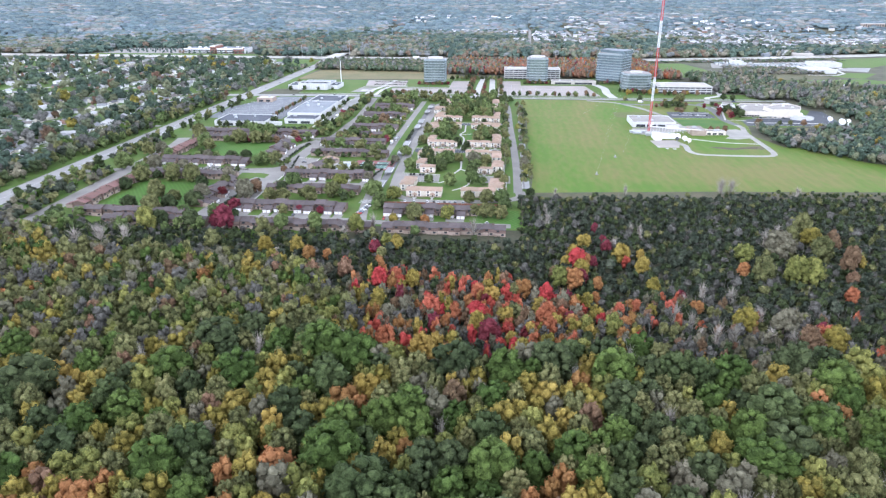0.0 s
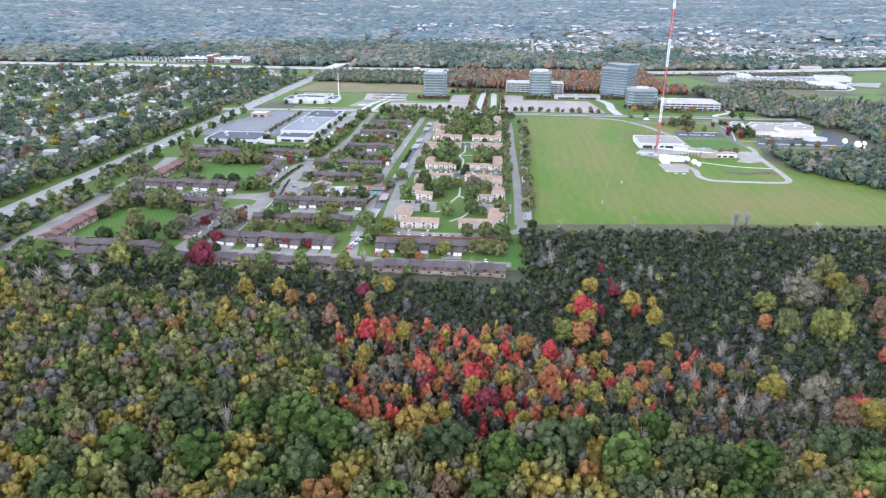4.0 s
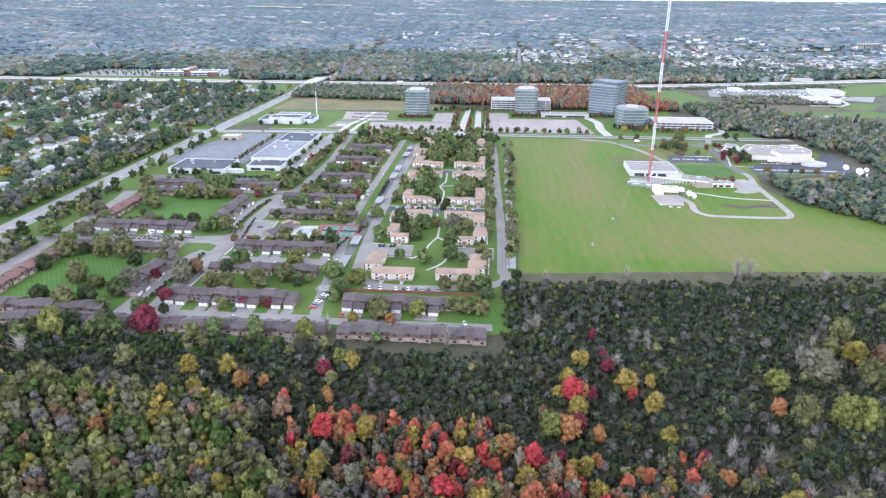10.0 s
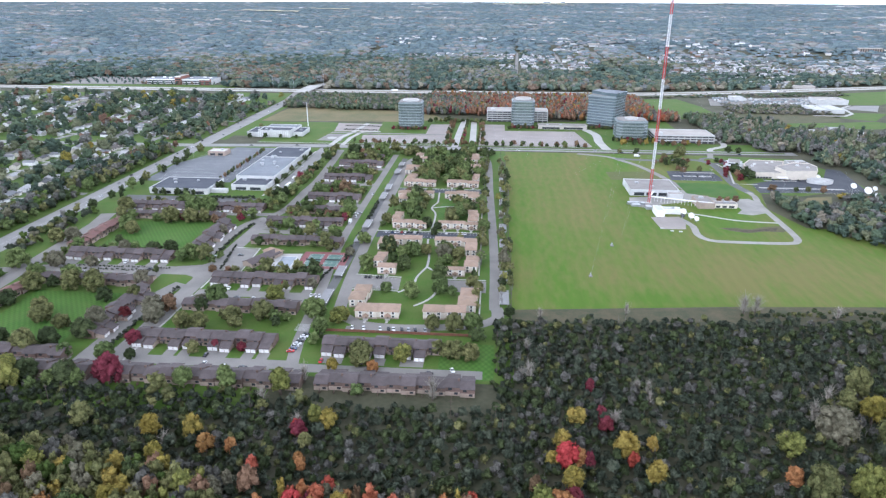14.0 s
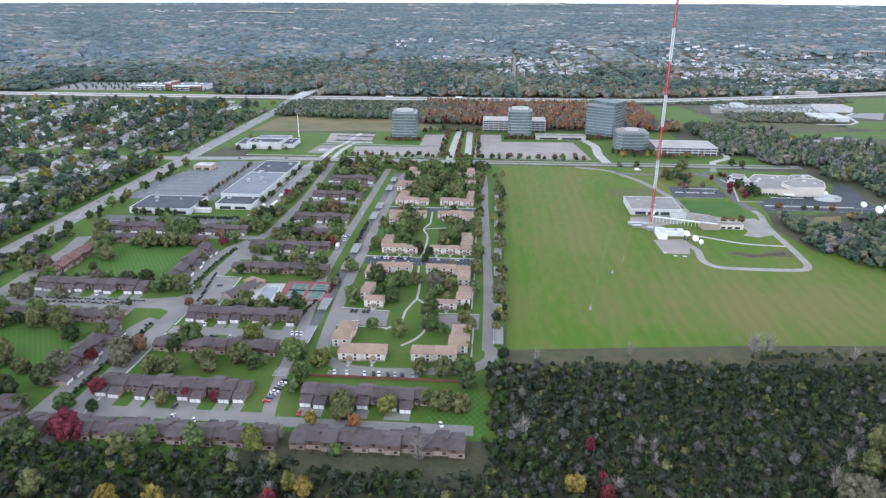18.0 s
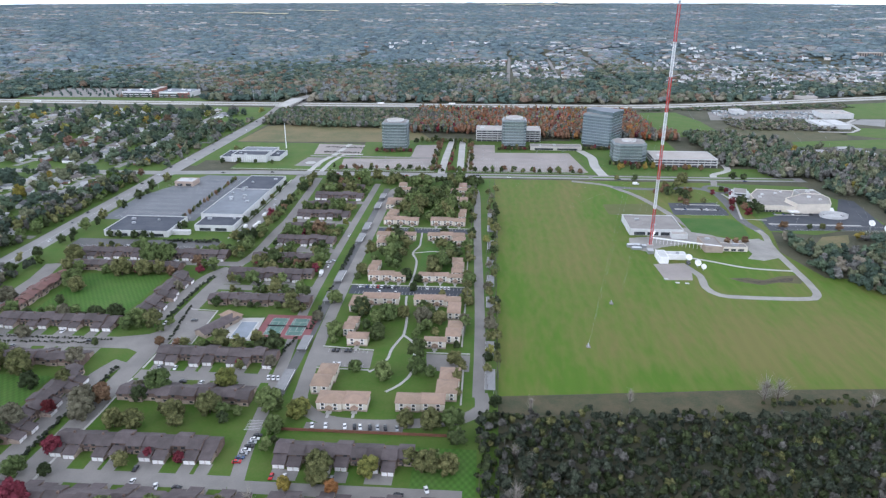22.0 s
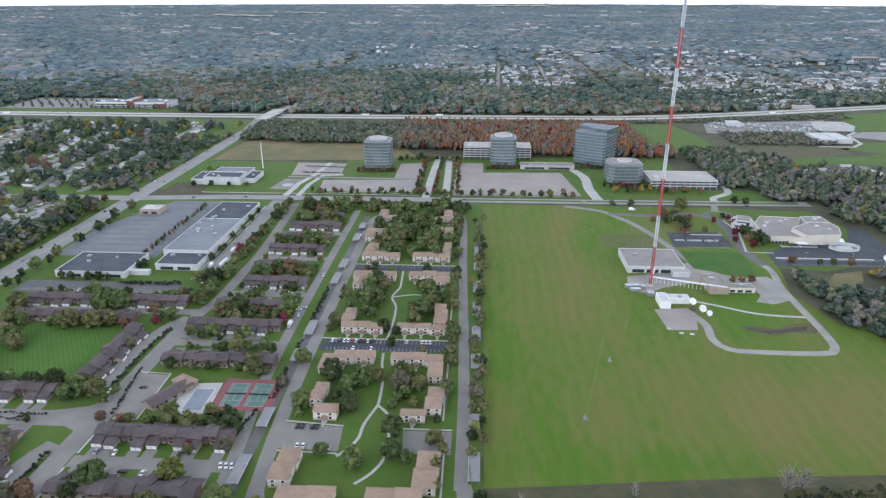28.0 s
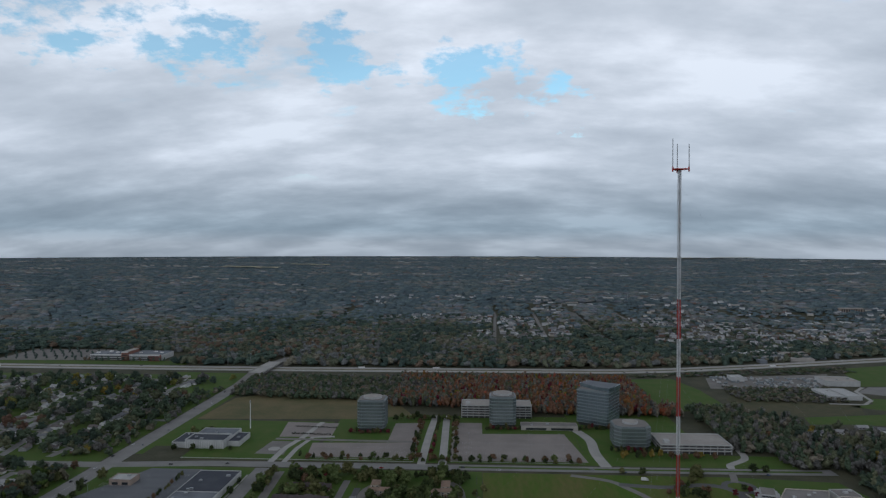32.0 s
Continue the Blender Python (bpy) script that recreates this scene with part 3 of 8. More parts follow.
def strip(points, width, z0, z1):
    """A band of ground along a line of points, as a low slab."""
    s = Shape()
    p = [Vector((x, y)) for x, y in points]
    left, right = [], []
    for i, q in enumerate(p):
        d = (p[min(i + 1, len(p) - 1)] - p[max(i - 1, 0)]).normalized()
        nrm = Vector((-d.y, d.x)) * width / 2
        left.append(q + nrm)
        right.append(q - nrm)
    n = len(p)
    v = [(*q, z0) for q in left] + [(*q, z0) for q in right] + [(*q, z1) for q in left] + [(*q, z1) for q in right]
    f = []
    for i in range(n - 1):
        f += [(2 * n + i, 3 * n + i, 3 * n + i + 1, 2 * n + i + 1), (i, i + 1, n + i + 1, n + i), (i, 2 * n + i, 2 * n + i + 1, i + 1), (n + i, n + i + 1, 3 * n + i + 1, 3 * n + i)]
    f += [(0, n, 3 * n, 2 * n), (n - 1, 3 * n - 1, 4 * n - 1, 2 * n - 1)]
    return s.add(v, f)


def smooth_line(points, step=6.0):
    """Rounds the corners of a line of points."""
    out = []
    p = [Vector(q) for q in points]
    for i in range(len(p) - 1):
        a, b, c, d = p[max(i - 1, 0)], p[i], p[i + 1], p[min(i + 2, len(p) - 1)]
        n = max(2, int((c - b).length / step))
        for k in range(n):
            t = k / n
            out.append(0.5 * (2 * b + (c - a) * t + (2 * a - 5 * b + 4 * c - d) * t * t + (3 * b - a - 3 * c + d) * t ** 3))
    return [(q.x, q.y) for q in out + [p[-1]]]


def rise(x, y):
    """Height of the land: flat near by, raised far off to fit the horizon in the camera's view."""
    r = np.hypot(x, np.asarray(y) + 700.0)
    k = np.clip((r - 2350.0) / 2300.0, 0, 1)
    return 200.0 * (1 - np.exp(-1.29 * k))

# ---------------------------------------------------------------- ground, roads, lawns
def land():
    s_v, s_f = [], []
    rings = [0, 60, 150, 300, 500, 800, 1200, 1700, 2300, 2550, 2800, 3100, 3400, 3700, 4000, 4330, 4660]
    n = 72
    for r in rings[1:]:
        for i in range(n):
            a = 6.283185 * i / n
            x, y = r * math.cos(a), r * math.sin(a) - 700
            s_v.append((x, y, float(rise(x, y)) - 0.02))
    s_v.append((0, -700, -0.02))
    c = len(s_v) - 1
    for i in range(n):
        s_f.append((c, i, (i + 1) % n))
    for k in range(len(rings) - 2):
        for i in range(n):
            a, b = k * n + i, k * n + (i + 1) % n
            s_f.append((a, a + n, b + n, b))
    s = Shape()
    s.v, s.f = s_v, s_f
    return s


structure("ground", land(), M["brush_ground"], "brown and green brush ground under trees to the horizon", "ground")


def slab(name, poly, z, mat, label, category):
    return structure(name, Shape().prism(poly, -0.01, z), M[mat], label, category)


def rect(x0, x1, y0, y1):
    return [(x0, y0), (x1, y0), (x1, y1), (x0, y1)]


LAWN_Z, LOT_Z, ROAD_Z, WALK_Z = 0.03, 0.06, 0.09, 0.13
slab("field", [(5, -468), (146, -452), (300, -440), (430, -436), (395, -390), (313, -344), (297, -289), (262, -287), (249, -233), (262, -180), (262, -10), (5, -10)], LAWN_Z, "field_grass", "wide mown green field with yellowish dry patches", "field")
slab("lawn_townhouses", rect(-388, -119.5, -592, -8), LAWN_Z, "lawn", "green lawns between the townhouse rows", "lawn")
slab("lawn_apartments", rect(-119, 4.6, -556, -8), LAWN_Z, "lawn", "mown green lawn round the cream apartments", "lawn")
slab("lawn_station", [(262.5, -180), (300, -186), (380, -150), (380, -100), (360, -20), (262.5, -10)], LAWN_Z, "lawn", "green lawn beside the broadcasting building", "lawn")
slab("lawn_offices", rect(-330, 340, 18, 60), LAWN_Z, "lawn", "green verge in front of the office lots", "lawn")
slab("lawn_warehouse", rect(-386, -190, 60.5, 175), LAWN_Z, "lawn", "green lawn round the white warehouse", "lawn")
slab("lawn_towers", rect(-185, 120, 60.5, 215), LAWN_Z, "lawn", "lawn strips between the office car parks", "lawn")
slab("field_dry", [(-380, 180), (-160, 190), (-90, 215), (-110, 262), (-190, 300), (-330, 330), (-372, 300)], LAWN_Z + 0.02, "dry_grass", "tan and brown dry grass field", "field")
slab("lawn_towers_east", rect(120.6, 262, 60.5, 232), LAWN_Z, "lawn", "lawn round the eastern office towers", "lawn")
slab("field_far", [(262, 476), (258, 274), (281, 255), (366, 276), (362, 397), (342, 486)], LAWN_Z, "lawn", "green sports field behind the offices", "field")
slab("field_corner", [(-470, 380), (-412, 300), (-412, 490), (-560, 495)], LAWN_Z, "lawn", "green roadside meadow by the motorway", "field")
slab("soil_loop", [(186, -293), (200, -291), (212, -295), (226, -287), (243, -283), (245, -290), (238, -300), (222, -299), (207, -305), (194, -300)], LAWN_Z + 0.02, "brown_weeds", "brown weedy bank in the grass loop", "soil")
slab("soil_wood", [(303, -191), (329, -184), (320, -205), (304, -223), (280, -230), (290, -208)], LAWN_Z + 0.02, "dry_grass", "tan dry grass patch beside the dark wood", "grass")
slab("field_yards", rect(-1300, -412, -560, 470), 0.02, "lawn", "green yards of the suburban houses", "lawn")

slab("lawn_mown_north", rect(-320, -253, -389, -317), LAWN_Z + 0.02, "striped_lawn", "bright green lawn mown in crossing stripes", "lawn")
slab("lawn_mown_south", rect(-314, -254, -534, -465), LAWN_Z + 0.02, "striped_lawn", "bright green lawn mown in crossing stripes", "lawn")
slab("lawn_mown_corner", rect(-36, -6, -553, -515), LAWN_Z + 0.02, "striped_lawn", "bright green lawn mown in crossing stripes", "lawn")
slab("lawn_mown_garden", rect(-58, -24, -300, -242), LAWN_Z + 0.02, "striped_lawn", "green garden lawn mown in stripes", "lawn")
# the big roads
structure("road_main", strip([(-399, -760), (-399, 470), (-385, 620), (-350, 760)], 22, -0.01, ROAD_Z), M["pale_asphalt"], "pale grey asphalt five-lane main road", "road")
structure("road_cross", strip([(-1100, -12), (-405, -8), (-290, 3), (140, 6), (300, 8), (372, 10)], 17, -0.01, ROAD_Z + 0.005), M["pale_asphalt"], "pale grey cross road with kerbs", "road")
structure("median_cross", strip([(-20, 5.5), (140, 6.5), (300, 8.5), (360, 10)], 5, 0, ROAD_Z + 0.04), M["lawn"], "narrow green median of the cross road", "verge")
structure("median_main", strip([(-399, -740), (-399, -40)], 0.35, ROAD_Z, ROAD_Z + 0.01), M["line_paint"], "faded centre line on the main road", "road marking")
structure("verge_main_east", strip([(-386, -740), (-386, -30)], 4, -0.01, LAWN_Z + 0.02), M["lawn"], "green grass verge beside the main road", "verge")
structure("verge_main_west", strip([(-413, -740), (-413, -30)], 5, -0.01, LAWN_Z + 0.02), M["lawn"], "green grass verge beside the main road", "verge")
structure("verge_north_east", strip([(-383, 30), (-383, 450)], 9, -0.01, LAWN_Z + 0.02), M["lawn"], "wide green verge of the main road", "verge")
structure("verge_north_west", strip([(-415, 30), (-415, 450)], 7, -0.01, LAWN_Z + 0.02), M["lawn"], "wide green verge of the main road", "verge")
FREEWAY = [(-2200, 560), (-1400, 532), (-935, 525), (-430, 522), (55, 531), (288, 540), (491, 587), (832, 692), (1300, 840), (2200, 1160)]
structure("motorway_south", strip(smooth_line(FREEWAY, 40), 15, -0.01, 0.5), M["concrete"], "pale concrete motorway carriageway", "road")
structure("motorway_north", strip([(x, y + 24) for x, y in smooth_line(FREEWAY, 40)], 15, -0.01, 0.5), M["concrete"], "pale concrete motorway carriageway", "road")
structure("motorway_verge", strip([(x, y + 12) for x, y in smooth_line(FREEWAY, 40)], 8, -0.01, 0.3), M["dry_grass"], "dry grass strip between the carriageways", "verge")
over = thing("road_bridge", "pale concrete road bridge over the motorway", "bridge", kind="structure")
part("deck", strip([(-398, 470), (-394, 580)], 26, 4.6, 5.6), M["concrete"], over)
for dx in (-12.6, 12.6):
    part("parapet", strip([(-398 + dx, 470), (-394 + dx, 580)], 0.5, 5.6, 6.8), M["concrete"], over)
for yy in (497, 536, 560):
    part("pier", Shape().box(-407, -385, yy - 0.7, yy + 0.7, 0, 4.6), M["concrete"], over)
for y0, y1 in ((400, 470), (580, 660)):
    xa = -398 if y0 < 500 else -388
    part("ramp", Shape().add([(xa - 13, y0, 0), (xa + 13, y0, 0), (xa + 13, y1, 0), (xa - 13, y1, 0), (xa - 13, 470 if y0 < 500 else 580, 5.5), (xa + 13, 470 if y0 < 500 else 580, 5.5)],
                             [(0, 1, 5, 4), (3, 4, 5, 2), (0, 4, 3), (1, 2, 5), (0, 3, 2, 1)]), M["asphalt"], over)
structure("parkway_west", strip(smooth_line([(-61, 12), (-60, 120), (-57, 214)]), 9, -0.01, ROAD_Z + 0.02), M["concrete"], "pale concrete drive to the office park", "road")
structure("parkway_east", strip(smooth_line([(-38, 12), (-40, 120), (-42, 214)]), 9, -0.01, ROAD_Z + 0.02), M["concrete"], "pale concrete drive to the office park", "road")

structure("parkway_gate_west", strip([(-226, 12), (-224, 60), (-214, 104), (-206, 172)], 7, -0.01, ROAD_Z + 0.02), M["concrete"], "pale concrete office entrance drive", "road")
structure("parkway_gate_east", strip([(-211, 12), (-210, 60), (-202, 104), (-176, 108)], 6, -0.01, ROAD_Z + 0.024), M["concrete"], "pale concrete office entrance drive", "road")
structure("lot_lane_west", strip([(-246, 96), (-70, 92)], 7, -0.01, ROAD_Z + 0.028), M["asphalt"], "grey lane between office car parks", "road")
structure("lot_patch", Shape().prism([(-240, 50), (-231, 50), (-228, 57), (-232, 64), (-240, 64), (-243, 57)], 0, ROAD_Z + 0.03), M["concrete"], "pale round concrete patch on the drive", "pavement")
# local streets
def street(name, pts, w, mat, label, z=LOT_Z):
    line = smooth_line(pts)
    structure(name, strip(line, w, -0.01, z), M[mat], label, "road")


street("street_townhouses_south", [(-216, -575), (-213, -521), (-213, -470), (-212, -417), (-210.5, -361), (-208.5, -312)], 12, "asphalt", "wide grey asphalt street through the townhouses", LOT_Z + 0.002)
street("street_townhouses", [(-208, -313), (-205, -290), (-200, -268), (-199, -214), (-198, -159), (-206, -18)], 9, "asphalt", "grey asphalt street through the townhouses")
street("street_lane", [(-131, -40), (-131, -333), (-124, -440), (-121, -484), (-118, -525), (-113, -556)], 7, "asphalt", "grey asphalt lane beside the townhouse rows", LOT_Z + 0.004)
street("street_apartments", [(-104, -480), (-108, -420), (-110, -330), (-110, -110), (-108, -64), (-98, -50)], 8, "asphalt", "grey asphalt street beside the cream apartments", LOT_Z + 0.008)
street("street_field", [(-6, -470), (-6.5, -392), (-8.8, -304), (-12, -200), (-14, -100), (-17, -60), (-27, -40)], 7, "asphalt", "grey asphalt street along the field", LOT_Z)
street("street_front", [(-105, -472), (-102, -482), (-95, -490), (-84, -496), (-61, -498), (-27, -494), (-14, -490), (-4, -480), (-5, -466)], 8, "asphalt", "grey asphalt parking lane behind the apartments", LOT_Z + 0.012)
for i, (y, x0, x1, w) in enumerate(((-459, -206, -122, 9), (-546, -214, -118, 9), (-548, -116, -12, 8), (-336, -206, -131, 9), (-257, -199, -133, 9), (-182, -198, -133, 8), (-116, -200, -133, 8), (-291, -346, -204, 9))):
    structure("court_%d" % (i + 1), Shape().box(x0, x1, y - w / 2, y + w / 2, -0.01, LOT_Z + 0.02 + 0.004 * i), M["asphalt"], "grey asphalt court between townhouse rows", "road")
structure("court_9", Shape().prism([(-335, -418), (-240, -417), (-222, -412), (-212, -402), (-204, -405), (-204, -434), (-212, -438), (-226, -431), (-335, -432)], -0.01, LOT_Z + 0.06), M["asphalt"], "grey asphalt court with planted islands", "road")
structure("lane_west", strip(smooth_line([(-231, -560), (-229.5, -520), (-229, -470), (-222, -446)]), 11, -0.01, LOT_Z + 0.064), M["asphalt"], "grey asphalt parking lane behind a hedge", "road")
structure("lane_west_upper", strip(smooth_line([(-226, -392), (-225.5, -350), (-221, -318), (-211, -300)]), 9, -0.01, LOT_Z + 0.068), M["asphalt"], "grey asphalt parking lane behind a hedge", "road")
structure("lane_far_west", strip([(-344, -590), (-347, -460), (-352, -330), (-358, -300)], 13, -0.01, LOT_Z + 0.05), M["asphalt"], "grey asphalt parking lane", "road")
structure("entry_west", strip([(-392, -442), (-330, -425)], 10, -0.01, LOT_Z + 0.072), M["asphalt"], "grey asphalt entrance drive", "road")
structure("service_road", strip([(-228, -212), (-227, -138), (-228, -8)], 15, -0.01, LOT_Z), M["pale_asphalt"], "pale grey service road beside the store", "road")
structure("carport_strip", strip([(-117, -480), (-117, -60)], 6.4, -0.01, LAWN_Z + 0.01), M["mid_asphalt"], "dark paved strip under carports", "pavement")

# car parks
structure("lot_store", Shape().prism([(-384, -186), (-289, -186), (-289, -16), (-345, -16), (-384, -110)], -0.01, LOT_Z), M["blue_asphalt"], "large grey store car park with faded bays", "car park")
structure("lot_store_front", Shape().box(-372, -240, -262, -240, -0.01, LOT_Z), M["mid_asphalt"], "grey car park in front of the store", "car park")
structure("lot_club", Shape().prism([(-209, -376), (-191, -377), (-190, -422), (-203, -422)], -0.01, LOT_Z + 0.03), M["asphalt"], "grey car park beside the clubhouse", "car park")
structure("lot_office_west", Shape().prism([(-191, 31), (-69, 33), (-72, 90), (-197, 82)], -0.01, LOT_Z), M["worn_asphalt"], "worn pinkish-grey empty office car park", "car park")
structure("lot_office_west_back", Shape().prism([(-108, 94), (-73, 95), (-73, 176), (-108, 172)], -0.01, LOT_Z), M["worn_asphalt"], "worn pinkish-grey empty office car park", "car park")
structure("lot_office_far", Shape().prism([(-244, 104), (-180, 107), (-183, 168), (-252, 171)], -0.01, LOT_Z + 0.01), M["worn_asphalt"], "worn empty car park with planted rows", "car park")
structure("lot_office_drive", Shape().prism([(-253, 39), (-219, 36), (-221, 86), (-247, 86)], -0.01, LOT_Z), M["asphalt"], "grey office drive", "car park")
structure("lot_office_east", Shape().prism([(-30, 26), (121, 28), (116, 70), (108, 134), (6, 130), (6, 180), (-33, 180)], -0.01, LOT_Z), M["worn_asphalt"], "worn pinkish-grey empty office car park", "car park")
structure("lot_office_drive_east", strip(smooth_line([(138, 10), (134, 60), (136, 110), (126, 150)]), 12, -0.01, ROAD_Z), M["concrete"], "pale concrete office drive", "road")
structure("lot_apartment_west", Shape().prism([(-104, -421), (-72, -424), (-71, -444), (-104, -443)], -0.01, LOT_Z + 0.02), M["asphalt"], "grey apartment car park", "car park")
structure("lot_apartment_east", Shape().prism([(-39, -425), (-12, -425), (-12, -444), (-37, -444)], -0.01, LOT_Z + 0.02), M["asphalt"], "grey apartment car park", "car park")
structure("lot_apartment_middle", Shape().box(-105, -14, -341, -326, -0.01, LOT_Z + 0.02), M["fresh_asphalt"], "dark blue-black fresh asphalt apartment car park", "car park")
structure("lot_apartment_upper", Shape().box(-105, -16, -206, -193, -0.01, LOT_Z + 0.02), M["fresh_asphalt"], "dark fresh asphalt apartment car park", "car park")
structure("lot_station", Shape().prism([(188, -94), (238, -90), (241, -117), (239, -133), (184, -134)], -0.01, LOT_Z), M["fresh_asphalt"], "dark asphalt staff car park", "car park")
structure("lot_broadcast", Shape().prism([(266, -142), (300, -122), (352, -114), (376, -66), (388, -74), (374, -168), (262, -177)], -0.01, LOT_Z), M["fresh_asphalt"], "dark fresh asphalt car park beside the broadcasting building", "car park")
structure("drive_station", strip(smooth_line([(96, -13), (132, -27), (146, -46), (160, -70), (174, -110), (184, -150), (196, -196)]), 7, -0.01, LOT_Z + 0.03), M["asphalt"], "grey asphalt drive to the mast station", "road")
structure("drive_station_ring", strip(smooth_line([(140, -36), (163, -40), (191, -41), (226, -33), (248, -48), (250, -90), (246, -146), (252, -180)]), 9, -0.01, LOT_Z + 0.034), M["mid_asphalt"], "grey asphalt drive to the broadcasting building", "road")
structure("drive_round", strip([(257 + 14 * math.cos(0.3142 * k), -37 + 15 * math.sin(0.3142 * k)) for k in range(21)], 6, -0.01, LOT_Z + 0.038), M["mid_asphalt"], "grey turning circle before the entrance", "road")
structure("drive_gate", strip(smooth_line([(257, -24), (262, -8), (264, 4)]), 7, -0.01, LOT_Z + 0.042), M["asphalt"], "grey asphalt gate drive", "road")
structure("entrance_walk", strip([(256, -54), (260, -86), (247, -144), (271, -145)], 2.2, -0.01, WALK_Z), M["concrete"], "pale concrete footway before the entrance", "path")
structure("patch_bare", Shape().prism([(118, -104), (150, -100), (176, -99), (172, -140), (140, -141), (119, -137)], -0.01, LAWN_Z + 0.012), M["worn_turf"], "worn olive patch in the turf", "grass")
for k, (x0, x1, y, d) in enumerate(((190, 233, -115, 1.6), (206, 240, -98.5, 1.2), (268, 354, -157, 1.5), (285, 318, -127.5, 1.2))):
    structure("lot_island_%d" % (k + 1), Shape().box(x0, x1, y - d, y + d, -0.01, 0.16), M["concrete"], "pale concrete island in the car park", "kerb")
structure("drive_loop", strip(smooth_line([(250, -176), (252, -190), (246, -225), (244, -300), (240, -322), (228, -328), (185, -328), (169, -325), (163, -312), (165, -290), (158, -268)]), 6, -0.01, LOT_Z + 0.04), M["pale_gravel"], "pale grey gravel-edged service loop", "road")
structure("pad_station", Shape().prism([(134, -268), (160, -264), (161, -282), (157, -299), (136, -300)], -0.01, LOT_Z + 0.05), M["worn_asphalt"], "worn pinkish-grey paved yard beside the transmitter hut", "pavement")
for x, y in ((137, -298), (144, -304.5), (151, -305.5)):
    structure("manhole_slab", Shape().box(x - 1.5, x + 1.5, y - 1, y + 1, -0.01, 0.3), M["white_panel"], "small white concrete cover slab", "slab")
structure("yard_middle", Shape().prism([(222, -205), (243, -200), (248, -214), (244, -246), (228, -254), (216, -250), (224, -238), (222, -222)], -0.01, LOT_Z + 0.055), M["pale_gravel"], "pale stained gravel yard", "pavement")
structure("yard_mast", Shape().prism([(150, -200), (178, -176), (188, -172), (206, -197), (222, -205), (222, -214), (190, -212), (150, -228), (136, -240), (122, -232), (126, -206)], -0.01, LOT_Z + 0.058), M["pale_gravel"], "pale gravel yard by the mast", "pavement")
structure("lawn_oval", Shape().prism([(186, -144), (238, -145), (242, -160), (236, -199), (214, -197), (187, -186)], -0.01, LOT_Z + 0.062), M["bright_lawn"], "bright green mown lawn by the gravel yard", "lawn")
structure("path_station", strip(smooth_line([(149, -244), (180, -257), (209, -271), (242, -275)]), 2.6, -0.01, WALK_Z), M["concrete"], "pale gravel footpath across the grass", "path")
structure("reed_bed", Shape().prism([(190, -294), (204, -297), (216, -296), (228, -291), (237, -289), (233, -296), (217, -299), (205, -302)], -0.01, WALK_Z), M["black_water"], "dark marshy pool in a brown bank", "marsh")
structure("garden_path_west", strip(smooth_line([(-56, -402), (-61, -420), (-62, -432), (-66, -442), (-71, -448)], 3), 1.7, -0.01, WALK_Z), M["concrete"], "winding pale concrete footpath", "path")
structure("garden_path_east", strip(smooth_line([(-56, -402), (-48, -413), (-46, -431), (-46, -448), (-51, -460), (-58, -468)], 3), 1.7, -0.01, WALK_Z + 0.004), M["concrete"], "winding pale concrete footpath", "path")
structure("garden_path_middle", strip(smooth_line([(-61, -343), (-60, -356), (-57, -375), (-56, -390), (-56, -402)], 3), 1.7, -0.01, WALK_Z + 0.008), M["concrete"], "winding pale concrete footpath", "path")
structure("garden_path_upper", strip(smooth_line([(-63, -205), (-62, -230), (-62, -240), (-66, -257), (-61, -274), (-60, -301), (-61, -324)], 3), 1.7, -0.01, WALK_Z), M["concrete"], "winding pale concrete footpath", "path")
structure("garden_path_branch", strip(smooth_line([(-66, -257), (-49, -252), (-31, -255)], 3), 1.5, -0.01, WALK_Z + 0.004), M["concrete"], "pale concrete side path", "path")

s = Shape()
for k in range(7):
    s.box(-125, -117, -506.9 + 1.3 * k, -506.6 + 1.3 * k, 0, LOT_Z + 0.05)
structure("crossing_hatch", s, M["line_paint"], "white painted hatching across the lane", "road marking")
# painted bays
def bays(name, x0, x1, ys, step, length, along_x=True):
    s = Shape()
    for y in ys:
        x = x0
        while x <= x1:
            s.box(x - 0.09, x + 0.09, y - length / 2, y + length / 2, 0, LOT_Z + 0.045)
            x += step
    return structure(name, s, M["line_paint"], "faded white parking bay lines", "road marking")


bays("bay_lines_store", -372, -296, [-176 + 14 * k for k in range(11)], 2.7, 9)
bays("bay_lines_front", -368, -250, [-257], 2.7, 5)
bays("bay_lines_east", -26, 100, [34 + 19 * k for k in range(4)], 2.7, 10)
bays("bay_lines_west", -178, -76, [36, 52, 68], 2.7, 9)
bays("bay_lines_middle", -100, -20, [-328.5, -338.5], 2.7, 4.6)
bays("bay_lines_upper", -100, -20, [-195.5], 2.7, 4.6)
bays("bay_lines_apartments", -100, -74, [-424.5, -441.5], 2.7, 4.6)
bays("bay_lines_station", 196, 236, [-100, -117, -133], 2.7, 5)
bays("bay_lines_broadcast", 270, 375, [-172, -160], 2.7, 5)
bays("bay_lines_club", -204, -192, [-416 + 5 * k for k in range(8)], 12, 0.2)


def kerb(name, pts, w=0.8):
    return structure(name, strip(pts, w, -0.01, 0.2), M["concrete"], "pale concrete kerb and footway", "kerb")


